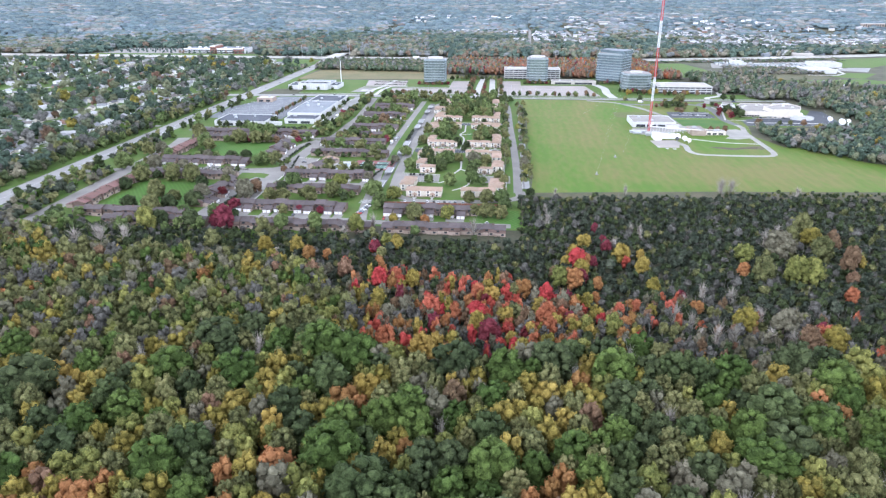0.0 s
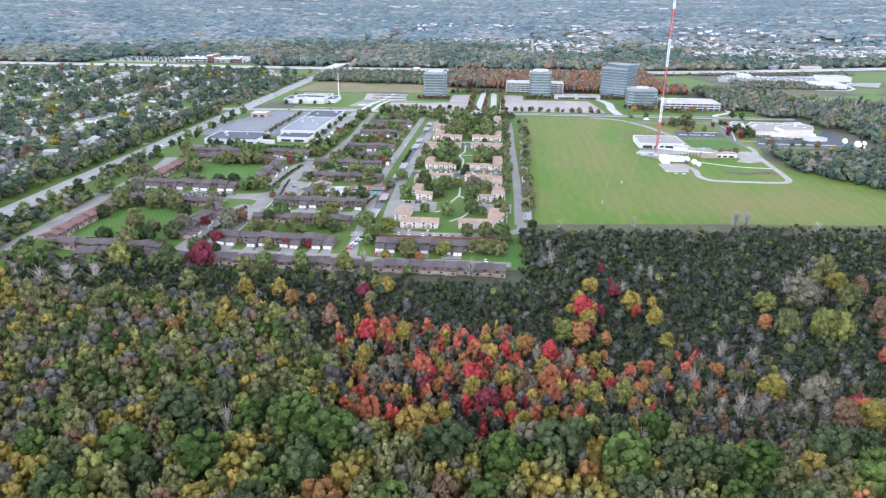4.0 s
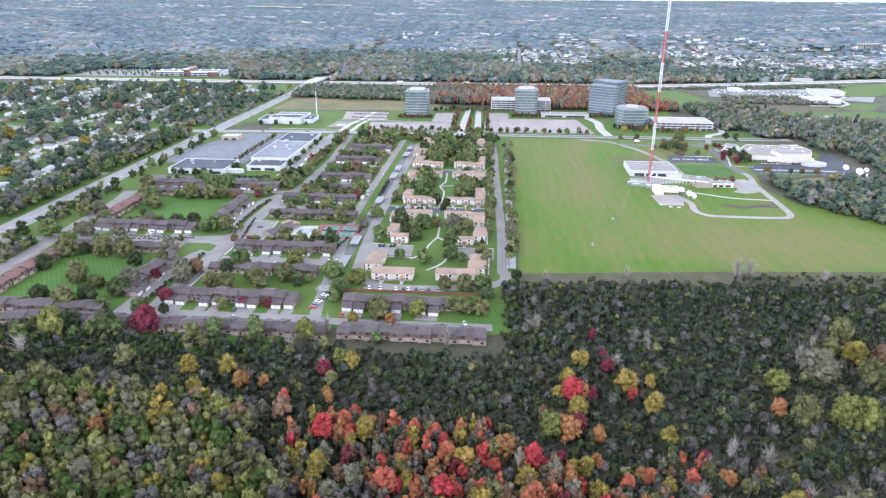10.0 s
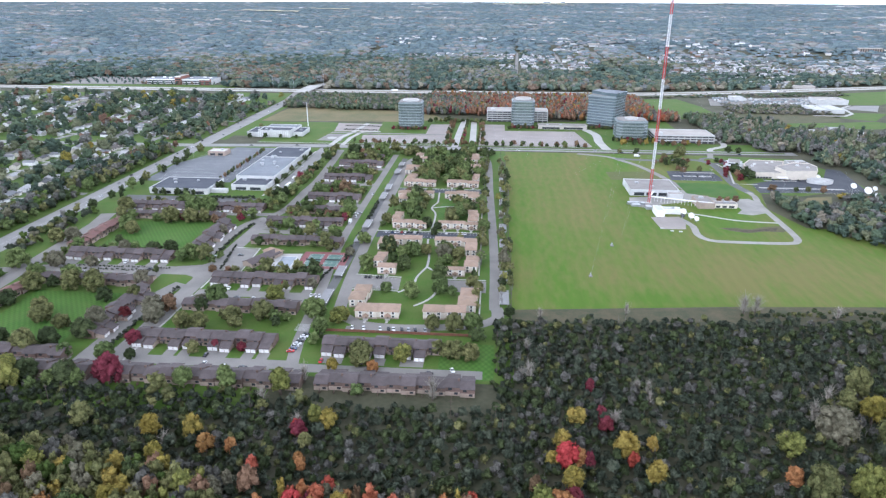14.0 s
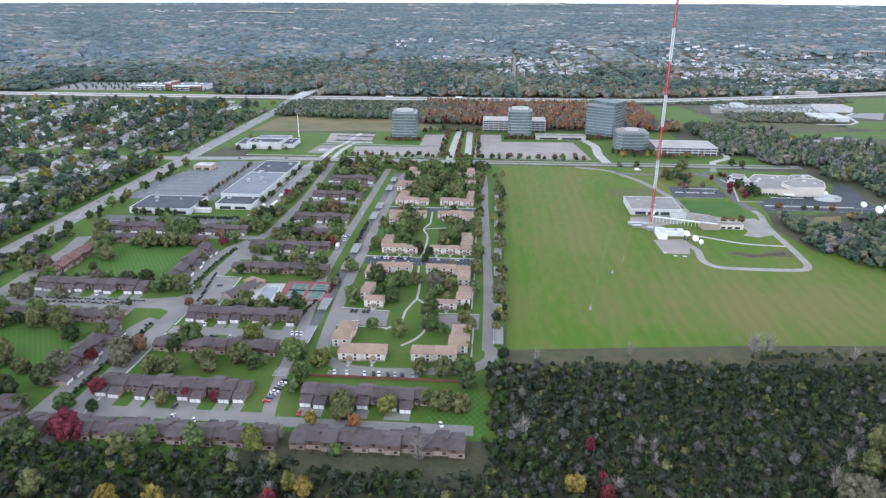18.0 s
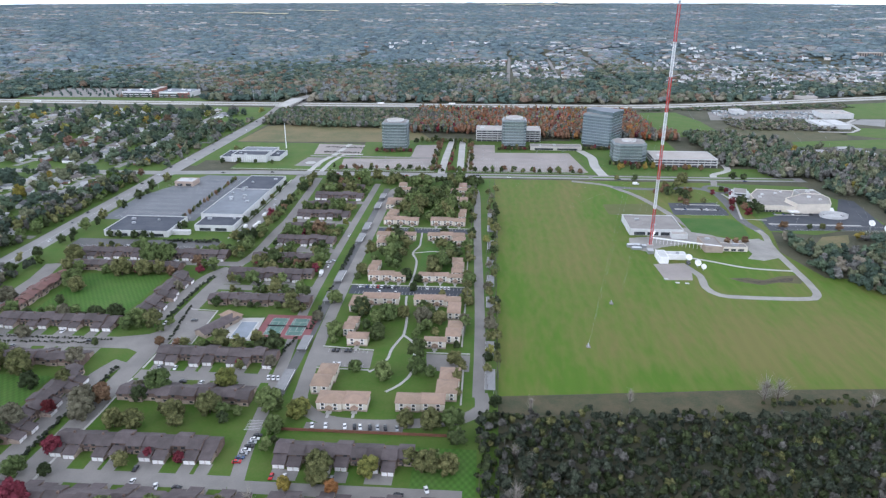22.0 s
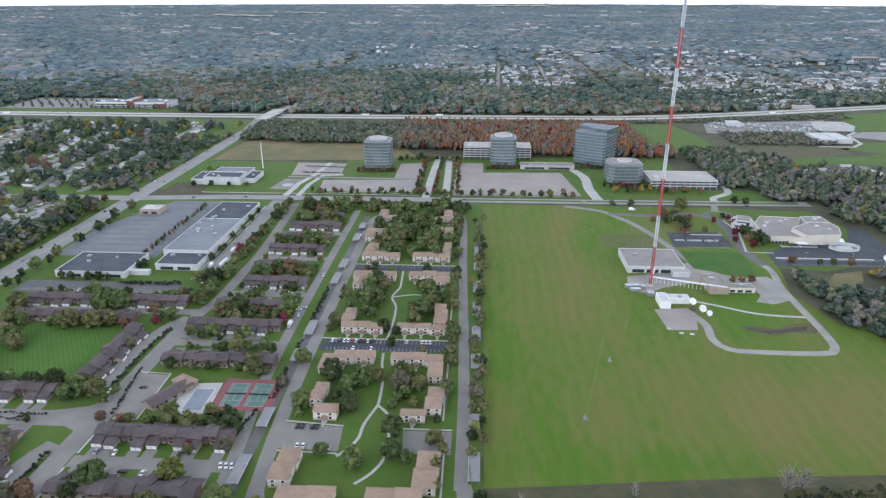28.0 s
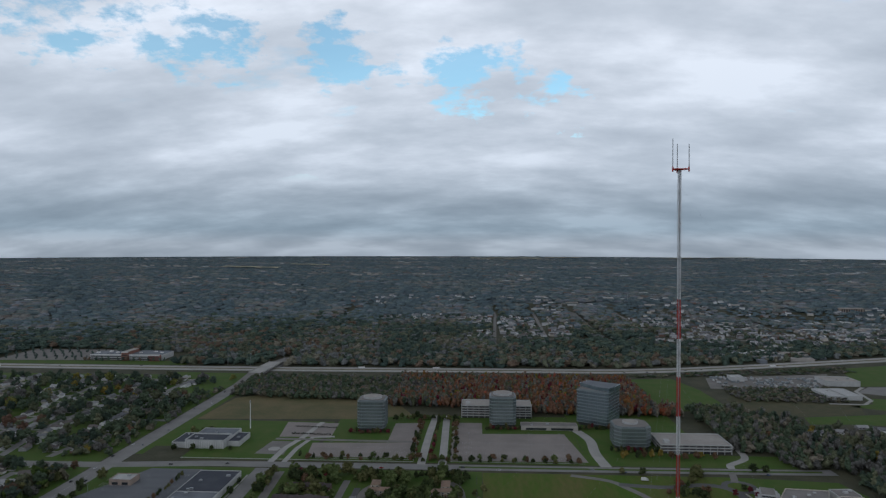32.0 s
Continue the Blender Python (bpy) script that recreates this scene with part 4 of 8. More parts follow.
kerb("kerb_club", [(-213, -372), (-209, -374.5), (-190.5, -375.5), (-189, -423), (-203, -423)], 1.0)
kerb("kerb_lots_a", [(-30, 23.2), (116, 23.2)])
kerb("kerb_lots_b", [(-183, 27), (-70, 27)])
kerb("kerb_west_a", [(-105, -419.5), (-72, -422.6)], 1.1)
kerb("kerb_west_b", [(-103, -445), (-71, -446)], 1.1)
kerb("kerb_middle", [(-106, -324.6), (-16, -324.6)], 1.1)
kerb("kerb_upper", [(-106, -191.6), (-18, -191.6)], 1.1)
kerb("kerb_east_a", [(-39, -423.4), (-12, -423.4)], 1.1)
kerb("footway_street", [(-208.5, -560), (-206, -500), (-206, -464)], 1.2)
kerb("footway_street_upper", [(-205.5, -453), (-205, -425)], 1.2)
kerb("footway_garden_a", [(-15.5, -478), (-15.5, -432)], 1.0)
kerb("footway_garden_b", [(-17.5, -415), (-17.5, -350)], 1.0)
kerb("footway_garden_c", [(-18.5, -318), (-18.5, -215)], 1.0)
kerb("footway_north", [(-330, 20.5), (-70, 20.5)], 1.4)
kerb("footway_store", [(-237.5, -232), (-236.5, -30)], 1.8)

# ---------------------------------------------------------------- townhouses
UW = 7.4


def unit_meshes(roof_mat):
    d = {}
    d["wall"] = Shape().gable_wall(-UW / 2 + 0.02, UW / 2 - 0.02, -5, 5, 0, 4.9, 6.6).mesh("wall", M["brown_siding"])
    d["base"] = Shape().box(-UW / 2 + 0.05, UW / 2 - 0.05, -5.08, 5.08, 0, 2.3).mesh("brick_base", M["buff_brick"])
    d["roof"] = Shape().gable(-UW / 2 + 0.35, UW / 2 - 0.35, -5, 5, 4.95, 6.65, 0.45).mesh("roof", roof_mat)
    d["garage"] = Shape().box(-2.9, 2.9, -10.6, -5.1, 0, 2.5).mesh("garage", M["buff_brick"])
    g = Shape().add([(-3.3, -11, 2.4), (3.3, -11, 2.4), (3.3, -5.1, 3.9), (-3.3, -5.1, 3.9), (-3.3, -11, 2.58), (3.3, -11, 2.58), (3.3, -5.1, 4.08), (-3.3, -5.1, 4.08)],
                    [(3, 2, 1, 0), (4, 5, 6, 7), (0, 1, 5, 4), (1, 2, 6, 5), (2, 3, 7, 6), (3, 0, 4, 7)])
    d["garage_roof"] = g.mesh("garage_roof", roof_mat)
    d["garage_door"] = Shape().box(-1.25, 1.25, -10.68, -10.6, 0.05, 2.15).mesh("garage_door", M["white_paint"])
    d["window"] = Shape().box(-0.9, 0.9, -0.06, 0.06, 0, 1.25).mesh("window", M["window_glass"])
    d["door"] = Shape().box(-0.5, 0.5, -0.06, 0.06, 0, 2.1).mesh("door", M["dark_metal"])
    d["porch"] = Shape().box(-1.4, 1.4, -1.6, 0, 0, 0.2).mesh("porch_roof", roof_mat)
    d["chimney"] = Shape().box(-0.45, 0.45, -0.45, 0.45, 5.6, 7.5).mesh("chimney", M["brown_siding"])
    return d


U_BROWN, U_RED = unit_meshes(M["brown_shingle"]), unit_meshes(M["red_shingle"])
rng = random.Random(11)


def townhouse_row(cx, cy, length, turn, garages=True, red=False, label=""):
    """A row of joined units; turn 0: garages face south."""
    u = U_RED if red else U_BROWN
    n = max(3, round(length / UW))
    row = thing("townhouse_row", label or "two-storey townhouse row with stepped dark brown shingle roof", "townhouse row", pose(cx, cy, 0, 0, 0, turn), "townhouse rows")

    def put(name, key, x, y, z, under=None):
        ob = part(name, u[key], None, under or row)
        ob.location = Vector((x, y, z)) - (under.location if under else Vector())
        return ob
    for i in range(n):
        x = (i - (n - 1) / 2) * UW
        dy = (0.9, -0.3, 0.4, -0.9)[i % 4]
        dz = (0.0, 0.45, 0.0, -0.35)[(i + 1) % 4] - (0.7 if i in (0, n - 1) else 0)
        wall = put("wall", "wall", x, dy, dz)
        put("brick_base", "base", x, dy, 0)
        roof = put("roof", "roof", x, dy, dz + 0.004 * (i % 3))
        if i % 2:
            put("chimney", "chimney", x - UW / 2 + 0.9, dy + 1.2, dz, roof)
        if garages and i % 3 != 2:
            garage = put("garage", "garage", x, dy, 0)
            put("garage_roof", "garage_roof", x, dy, 0, garage)
            for k in (-1.42, 1.42):
                put("garage_door", "garage_door", x + k, dy, 0, garage)
            put("window", "window", x + rng.choice((-1.3, 1.2)), dy - 5.0, 3.35 + dz * 0.5, wall)
        else:
            for k in (-1.8, 1.8):
                put("window", "window", x + k, dy - 5.08, 3.3 if garages else 0.75, wall)
            if garages:
                put("door", "door", x - 1.2, dy - 5.1, 0.1, wall)
                put("porch_roof", "porch", x - 1.2, dy - 5.1, 2.5, wall)
                put("window", "window", x + 1.6, dy - 5.08, 0.9, wall)
        put("window", "window", x - 1.7, dy + 5.08, 0.8, wall)
        put("window", "window", x + 1.3, dy + 5.0, 3.2 + dz * 0.5, wall)
    return row


ROWS = [(-345, -220, -277, 0, 1), (-345, -246, -306, 180, 1), (-203, -126, -361, 180, 1), (-206, -137, -313, 0, 1), (-197, -138, -280, 180, 1), (-188, -139, -236, 0, 1), (-192, -145, -202, 180, 1),
        (-190, -141, -162, 0, 1), (-190, -141, -131, 180, 1), (-190, -137, -98, 0, 1), (-188, -140, -66, 180, 0), (-203, -127, -438, 0, 1), (-205, -128, -481, 180, 1), (-206, -105, -564, 180, 1), (-290, -216, -564, 180, 1),
        (-213, -129, -524, 0, 1), (-97, -15, -563, 180, 1), (-101, -37, -525, 0, 1), (-320, -240, -548, 180, 0), (-330, -244, -449, 180, 1), (-328, -250, -400, 0, 1)]
for x0, x1, y, turn, g in ROWS:
    townhouse_row((x0 + x1) / 2, y, x1 - x0, turn, bool(g))
for x, y0, y1, turn, red in ((-239, -385, -322, 90, 0), (-241, -526, -461, 90, 0), (-333, -384, -326, 270, 1), (-325, -540, -463, 270, 1)):
    townhouse_row(x, (y0 + y1) / 2, y1 - y0, turn, True, bool(red), "two-storey townhouse row with reddish-brown shingle roof" if red else "")

DRIVES = Shape()
for x0, x1, y, turn, g in ROWS:
    if not g:
        continue
    n = max(3, round((x1 - x0) / UW))
    for i in range(n):
        if i % 3 == 2:
            continue
        x = (x0 + x1) / 2 + (1 if turn == 0 else -1) * (i - (n - 1) / 2) * UW
        a, b = (y - 17.5, y - 10) if turn == 0 else (y + 10, y + 17.5)
        w0, w1 = (2.7, 3.8) if i % 2 == 0 else (3.8, 2.7)
        DRIVES.box(x - (w0 if turn == 0 else w1), x + (w1 if turn == 0 else w0), a, b, -0.01, LOT_Z + 0.012)
structure("townhouse_driveways", DRIVES, M["asphalt"], "grey asphalt driveways in front of the garages", "driveway")

# ---------------------------------------------------------------- cream apartments
A_WIN = Shape().box(-0.8, 0.8, -0.05, 0.05, 0, 1.3).mesh("window", M["window_glass"])
A_SHUT = Shape().box(-1.25, 1.25, -0.03, 0.03, -0.1, 1.4).mesh("window_trim", M["white_paint"])
A_DOOR = Shape().box(-0.5, 0.5, -0.06, 0.06, 0, 2.1).mesh("door", M["brown_siding"])
A_STEP = Shape().box(-1.6, 1.6, -2.2, 0, 0, 0.22).mesh("porch_slab", M["concrete"])
A_CANOPY = Shape().add([(-2.1, -2.6, 2.5), (2.1, -2.6, 2.5), (2.1, 0, 2.5), (-2.1, 0, 2.5), (0, -2.6, 3.9), (0, 0, 3.9)], [(3, 2, 1, 0), (0, 1, 4), (2, 3, 5), (1, 2, 5, 4), (3, 0, 4, 5)]).mesh("porch_canopy", M["tan_shingle"])


def apartment_wing(block, x0, x1, y0, y1, h=5.3, ridge=7.3):
    """A wing of two or three stepped sections, each with its own hipped roof."""
    w, d = x1 - x0, y1 - y0

    def put(name, mesh, x, y, z, turn):
        ob = part(name, mesh, None, wall if name in ("window", "window_trim", "door") else block)
        ob.location, ob.rotation_euler = (x, y, z), (0, 0, turn)
    n = max(1, round(max(w, d) / 11.5))
    for i in range(n):
        o = (0.0, 0.9, -0.5)[i % 3]
        dh = (0.0, -0.35, 0.25)[(i + round(abs(x0))) % 3]
        if w >= d:
            a, b, c, e = x0 + w * i / n, x0 + w * (i + 1) / n, y0 + 0.9 + o, y1 - 0.9 + o
        else:
            a, b, c, e = x0 + 0.9 + o, x1 - 0.9 + o, y0 + d * i / n, y0 + d * (i + 1) / n
        wall = part("wall", Shape().box(a + 0.02, b - 0.02, c + 0.02, e - 0.02, 0, h + dh), M["cream_siding"], block)
        part("brick_base", Shape().box(a, b, c - 0.06, e + 0.06, 0, 1.1), M["buff_brick"], block)
        part("roof", Shape().hip(a, b, c, e, h + dh, h + dh + (ridge - h) * min(1, min(b - a, e - c) / 10), 0.45 if w >= d else 0.4), M["tan_shingle"], block)
        for fx in (0.25, 0.75):
            for z in (1.25, 3.5):
                put("window_trim", A_SHUT, a + (b - a) * fx, c - 0.1, z + dh * 0.5, 0)
                put("window", A_WIN, a + (b - a) * fx, c - 0.15, z + dh * 0.5, 0)
        put("window", A_WIN, b + 0.02, (c + e) / 2 - 1.5, 3.5, math.pi / 2)
        put("window", A_WIN, a - 0.02, (c + e) / 2 + 1.5, 1.25, math.pi / 2)
        if w >= d:
            put("door", A_DOOR, (a + b) / 2, c - 0.12, 0.2, 0)
            put("porch_slab", A_STEP, (a + b) / 2, c - 0.1, 0, 0)
            put("porch_canopy", A_CANOPY, (a + b) / 2, c - 0.08, 0, 0)
            part("footpath", Shape().box((a + b) / 2 - 0.8, (a + b) / 2 + 0.8, c - 6, c - 2.3, 0, 0.14), M["concrete"], block)


APARTMENTS = [((-100, -88, -473, -449), (-92, -65, -489, -476)), ((-30, -17, -475, -448), (-50, -24, -487, -475.5)), ((-96, -87, -406, -388), (-90, -77, -419, -409)), ((-29, -18, -411, -389), (-41, -27.5, -419, -411.5)),
              ((-99, -90, -371, -354), (-91, -65, -360, -349)), ((-30, -19.5, -378, -361), (-54, -21, -360, -350)), ((-97, -88, -308, -288), (-94, -65, -319, -308.5)), ((-31, -21, -308, -278), (-55, -21, -318, -309)),
              ((-100, -90, -246, -229), (-102, -67, -228, -217)), ((-33, -22, -239, -228), (-56, -23, -227, -216)), ((-102, -91, -172, -153), (-102, -69, -186, -173)), ((-32, -24, -172, -148), (-57, -24, -186, -173)),
              ((-108, -98, -136, -121), (-108, -82, -121, -111)), ((-34, -24, -128, -104), (-46, -34, -113, -103)), ((-104, -94, -66, -52), (-104, -84, -82, -70)), ((-36, -26, -66, -50), (-46, -25, -82, -70))]
for wings in APARTMENTS:
    x = sum(w[0] + w[1] for w in wings) / 4
    y = sum(w[2] + w[3] for w in wings) / 4
    block = thing("apartment_block", "two-storey cream apartment block with tan hipped shingle roofs", "apartment block", pose(x, y, 0), "cream apartment blocks")
    for i, (x0, x1, y0, y1) in enumerate(wings):
        apartment_wing(block, x0 - x, x1 - x, y0 - y, y1 - y, 5.3 - 0.12 * i, 7.5 - 0.3 * i)


# ---------------------------------------------------------------- carports, club, courts
def carport(x, y, length, turn=0):
    c = thing("carport", "long open carport with flat grey metal roof", "carport", pose(x, y, 0, 0, 0, turn), "carports")
    part("roof", Shape().box(-2.9, 2.9, -length / 2, length / 2, 2.45, 2.7), M["carport_roof"], c)
    part("fascia", Shape().box(-3.0, -2.9, -length / 2, length / 2, 2.3, 2.72), M["white_paint"], c)
    n = max(2, int(length / 6))
    for i in range(n + 1):
        yy = -length / 2 + 0.4 + (length - 0.8) * i / n
        part("post", Shape().box(1.9, 2.05, yy - 0.08, yy + 0.08, 0, 2.45), M["galvanised"], c)
        part("beam", Shape().box(-2.8, 2.8, yy - 0.07, yy + 0.07, 2.3, 2.45), M["galvanised"], c)


for y0, y1 in ((-466, -444), (-428, -411), (-363, -345), (-327, -306), (-290, -268), (-250, -228), (-205, -188), (-170, -150)):
    carport(0.3, (y0 + y1) / 2, y1 - y0)
for y0, y1 in ((-474, -452), (-429, -411), (-360, -344), (-325, -304), (-239, -217), (-206, -186), (-140, -120), (-105, -88)):
    carport(-116.5, (y0 + y1) / 2, y1 - y0, 180)

structure("tennis_pad", Shape().box(-153, -117, -412, -379, -0.01, 0.12), M["court_red"], "dark red tennis court surround", "tennis court")
for i, x in enumerate((-142.2, -127.8)):
    structure("tennis_court_%d" % (i + 1), Shape().box(x - 5.5, x + 5.5, -407.5, -383.7, 0.12, 0.125), M["court_green"], "green tennis court with white lines", "tennis court")
    s = Shape()
    for dx in (-5.45, -4.1, 4.1, 5.45):
        s.box(x + dx - 0.09, x + dx + 0.09, -407.4, -383.8, 0.125, 0.13)
    for y in (-407.4, -402, -389.2, -383.8):
        s.box(x - 5.5, x + 5.5, y - 0.09, y + 0.09, 0.125, 0.131)
    s.box(x - 0.09, x + 0.09, -402, -389.2, 0.125, 0.132)
    structure("court_lines_%d" % (i + 1), s, M["line_paint"], "white painted court lines", "road marking")
    net = thing("tennis_net", "dark tennis net between two posts", "tennis net", pose(x, -395.6, 0.125), "tennis nets")
    part("net", Shape().box(-6, 6, -0.03, 0.03, 0, 0.95), M["dark_metal"], net)
    for k in (-6.1, 6.1):
        part("post", Shape().tube((k, 0, 0), (k, 0, 1.1), 0.06), M["dark_metal"], net)
structure("pool_deck", Shape().prism([(-178, -386), (-154, -384), (-152, -416), (-166, -417), (-173, -410)], -0.01, 0.14), M["concrete"], "pale concrete pool deck", "pavement")
pool = thing("swimming_pool", "covered rectangular swimming pool with pale rim", "swimming pool", pose(-162, -402, 0.14))
part("rim", Shape().box(-6.2, 6.2, -11.7, 11.7, 0, 0.06), M["white_panel"], pool)
part("cover", Shape().box(-5.4, 5.4, -10.8, 10.8, 0.06, 0.1), M["pool_cover"], pool)
fence = thing("pool_fence", "thin metal fence round the pool", "fence", pose(-162, -400, 0))
for a, b in (((-17, 15), (9, 17)), ((9, 17), (11, -17)), ((11, -17), (-5, -18))):
    for z in (0.4, 1.2):
        part("rail", Shape().tube((*a, z), (*b, z), 0.03), M["dark_metal"], fence)
    for k in range(9):
        x, y = a[0] + (b[0] - a[0]) * k / 8, a[1] + (b[1] - a[1]) * k / 8
        part("post", Shape().tube((x, y, 0.1), (x, y, 1.3), 0.04), M["dark_metal"], fence)
club = thing("clubhouse", "brick clubhouse with brown shingle roofs beside the pool", "clubhouse", pose(-180, -400, 0, 0, 0, 62))
part("wall", Shape().gable_wall(-15, 13, -5, 5, 0, 3.2, 5.4), M["buff_brick"], club)
part("roof", Shape().gable(-15, 13, -5, 5, 3.25, 5.5, 0.7), M["brown_shingle"], club)
part("porch_wall", Shape().box(9, 17, -4, 9, 0, 3.3), M["buff_brick"], club)
part("porch_roof", Shape().hip(9, 17, -4, 9, 3.3, 5.9, 0.7), M["tan_shingle"], club)
for k in range(4):
    w = part("window", U_BROWN["window"], None, club)
    w.location = (-12 + 6 * k, -5.05, 1.1)
ofence = thing("timber_fence", "long reddish timber fence behind the apartments", "fence", pose(-60, -506, 0))
for k in range(46):
    part("fence_panel", Shape().box(-46 + 2 * k, -44.1 + 2 * k, -0.05, 0.05, 0.05, 1.8), M["fence_wood"], ofence)
    if k % 2 == 0:
        part("fence_post", Shape().box(-46.07 + 2 * k, -45.93 + 2 * k, -0.1, 0.1, 0, 1.95), M["fence_wood"], ofence)

# ---------------------------------------------------------------- stores and warehouse
def flat_building(name, label, category, x0, x1, y0, y1, h, wall, roof, units=0, glass=None, seed=1, par=0.8):
    cx, cy = (x0 + x1) / 2, (y0 + y1) / 2
    w, d = (x1 - x0) / 2, (y1 - y0) / 2
    b = thing(name, label, category, pose(cx, cy, 0))
    part("wall", Shape().box(-w, w, -d, d, 0, h), M[wall], b)
    part("roof", Shape().box(-w + 0.4, w - 0.4, -d + 0.4, d - 0.4, h, h + 0.12), M[roof], b)
    for a in ((-w - 0.05, w + 0.05, -d - 0.05, -d + 0.4), (-w - 0.05, w + 0.05, d - 0.4, d + 0.05), (-w - 0.05, -w + 0.4, -d + 0.4, d - 0.4), (w - 0.4, w + 0.05, -d + 0.4, d - 0.4)):
        part("parapet", Shape().box(*a, h, h + par), M[wall], b)
    r = random.Random(seed)
    for k in range(units):
        ux, uy, s = r.uniform(-w + 5, w - 5), r.uniform(-d + 5, d - 5), r.uniform(1.0, 2.2)
        u = part("roof_unit", Shape().box(-s, s, -s * 0.7, s * 0.7, 0.12, 1.7), M["galvanised"], b)
        u.location = (ux, uy, h)
    if glass:
        for g0, g1 in glass:
            part("shop_window", Shape().box(g0, g1, -d - 0.06, -d + 0.05, 0.4, h * 0.62), M["window_glass"], b)
    return b


flat_building("store", "white single-storey store with dark flat roof", "store", -353, -293, -233, -190, 5.2, "white_panel", "dark_roof", 3, [(-20, -8), (-5, 12), (15, 26)], 1)
flat_building("store", "white store with dark flat roof and roof units", "store", -276, -239, -214, -187, 5.2, "white_panel", "dark_roof", 2, [(-14, -3), (1, 12)], 2)
flat_building("store", "tall store with light grey flat roof", "store", -281, -239.5, -186.6, -98, 7.4, "white_panel", "grey_roof", 7, None, 3)
flat_building("store", "store with dark blue-grey flat roof", "store", -283, -241, -97.6, -36, 5.6, "white_panel", "dark_roof", 4, None, 4)
flat_building("link_canopy", "low white covered walk between two stores", "canopy", -292.6, -276.4, -226, -221, 3.6, "white_panel", "white_panel", 0, None, 5, 0.3)
flat_building("bank_building", "small brick bank with white flat roof", "bank", -363, -341, -66, -48, 5, "buff_brick", "white_panel", 1, [(-8, -2), (2, 8)], 6)
b = flat_building("warehouse", "white two-level warehouse with ribbed walls", "warehouse", -340, -294, 53, 80, 8.6, "white_panel", "dark_roof", 3, None, 7, 1.6)
for k in range(17):
    part("rib", Shape().box(-22.6 + 2.75 * k, -22.2 + 2.75 * k, -13.75, -13.5, 0, 8.4), M["white_paint"], b)
flat_building("warehouse", "low white annexe with dark flat roof", "warehouse", -356, -340.4, 54, 92, 6.2, "white_panel", "dark_roof", 1, None, 8)
flat_building("warehouse", "white side wing with dark flat roof", "warehouse", -293.6, -279, 63, 100, 5.4, "white_panel", "dark_roof", 1, None, 10)
flat_building("warehouse", "white rear hall with grey roof", "warehouse", -340, -294, 80.4, 112, 6.8, "white_panel", "grey_roof", 3, None, 9)
pole = thing("monopole", "tall slim white telecom pole", "telecom pole", pose(-292, 138, 0))
part("shaft", Shape().tube((0, 0, 0), (0, 0, 36), 0.7, 0.4, 10), M["mast_white"], pole)
part("antenna_ring", Shape().tube((0, 0, 33), (0, 0, 35.6), 0.8, 0.8, 10), M["galvanised"], pole)


# ---------------------------------------------------------------- office towers
def office(label, cx, cy, w, d, floors, fh, cut, glass, drum, base="dark_metal", turn=0.0, step=3.0):
    b = thing("office_tower", label, "office tower", pose(cx, cy, 0, 0, 0, turn), "office towers")
    w, d, h = w / 2, d / 2, floors * fh

    def ring(o):
        a, c = w + o, d + o
        return [(-a + cut, -c), (a - cut, -c), (a, -c + cut), (a, c - cut), (a - cut, c), (-a + cut, c), (-a, c - cut), (-a, -c + cut)]
    part("base", Shape().prism(ring(-1.6), 0, fh), M[base], b)
    for k in range(1, floors):
        part("glazing", Shape().prism(ring(0), fh * k + 0.95, fh * (k + 1)), M[glass], b)
        part("spandrel", Shape().prism(ring(0.08), fh * k, fh * k + 0.95), M["mullion"], b)
    part("cornice", Shape().prism(ring(0.12), h, h + 1.2), M["mullion"], b)
    pts = ring(0.06)
    for i in range(8):
        p, q = Vector(pts[i]), Vector(pts[(i + 1) % 8])
        n = max(1, round((q - p).length / step))
        for k in range(n):
            c = p.lerp(q, k / n)
            part("mullion", Shape().box(c.x - 0.11, c.x + 0.11, c.y - 0.11, c.y + 0.11, fh, h), M["mullion"], b)
    part("cap", Shape().prism(ring(-1.2), h + 1.2, h + 2.6), M["mullion"], b)
    part("roof", Shape().prism(ring(-1.6), h + 2.6, h + 2.75), M["taupe_roof"], b)
    if drum:
        part("penthouse", Shape().tube((0, 0, h + 2.7), (0, 0, h + 2.7 + drum[1] * 0.7), drum[0], drum[0], 24), M["white_panel"], b)
        part("penthouse_roof", Shape().tube((0, 0, h + 2.7 + drum[1] * 0.7), (0, 0, h + 2.9 + drum[1] * 0.7), drum[0] - 1, drum[0] - 1, 24), M["pale_roof"], b)
    return b


office("eight-storey glass office tower with chamfered corners and white penthouse", -135, 149, 35, 33, 9, 4.1, 3.2, "tower_glass", (12, 3.2), step=2.4)
office("glass office tower with chamfered corners and white roof drum", 33, 174, 34, 32, 9, 4.2, 4, "tower_glass", (12, 3.4), step=2.4)
c_tower = office("tall blue glass office tower with stepped roof", 160, 188, 44, 42, 11, 4.1, 2, "blue_glass", None, turn=-32)
part("upper_block", Shape().prism([(-24, -4), (6, -18), (22, -18), (24, 4), (24, 18), (-22, 18)], 46.4, 52), M["blue_glass"], c_tower)
part("upper_roof", Shape().prism([(-23, -3.6), (6.2, -17), (21, -17), (23, 4), (23, 17), (-21, 17)], 52, 52.3), M["grey_roof"], c_tower)
office("low round-topped glass office block with white drum", 180, 92, 42, 38, 6, 4.1, 7, "tower_glass", (9, 3.0), step=2.4)


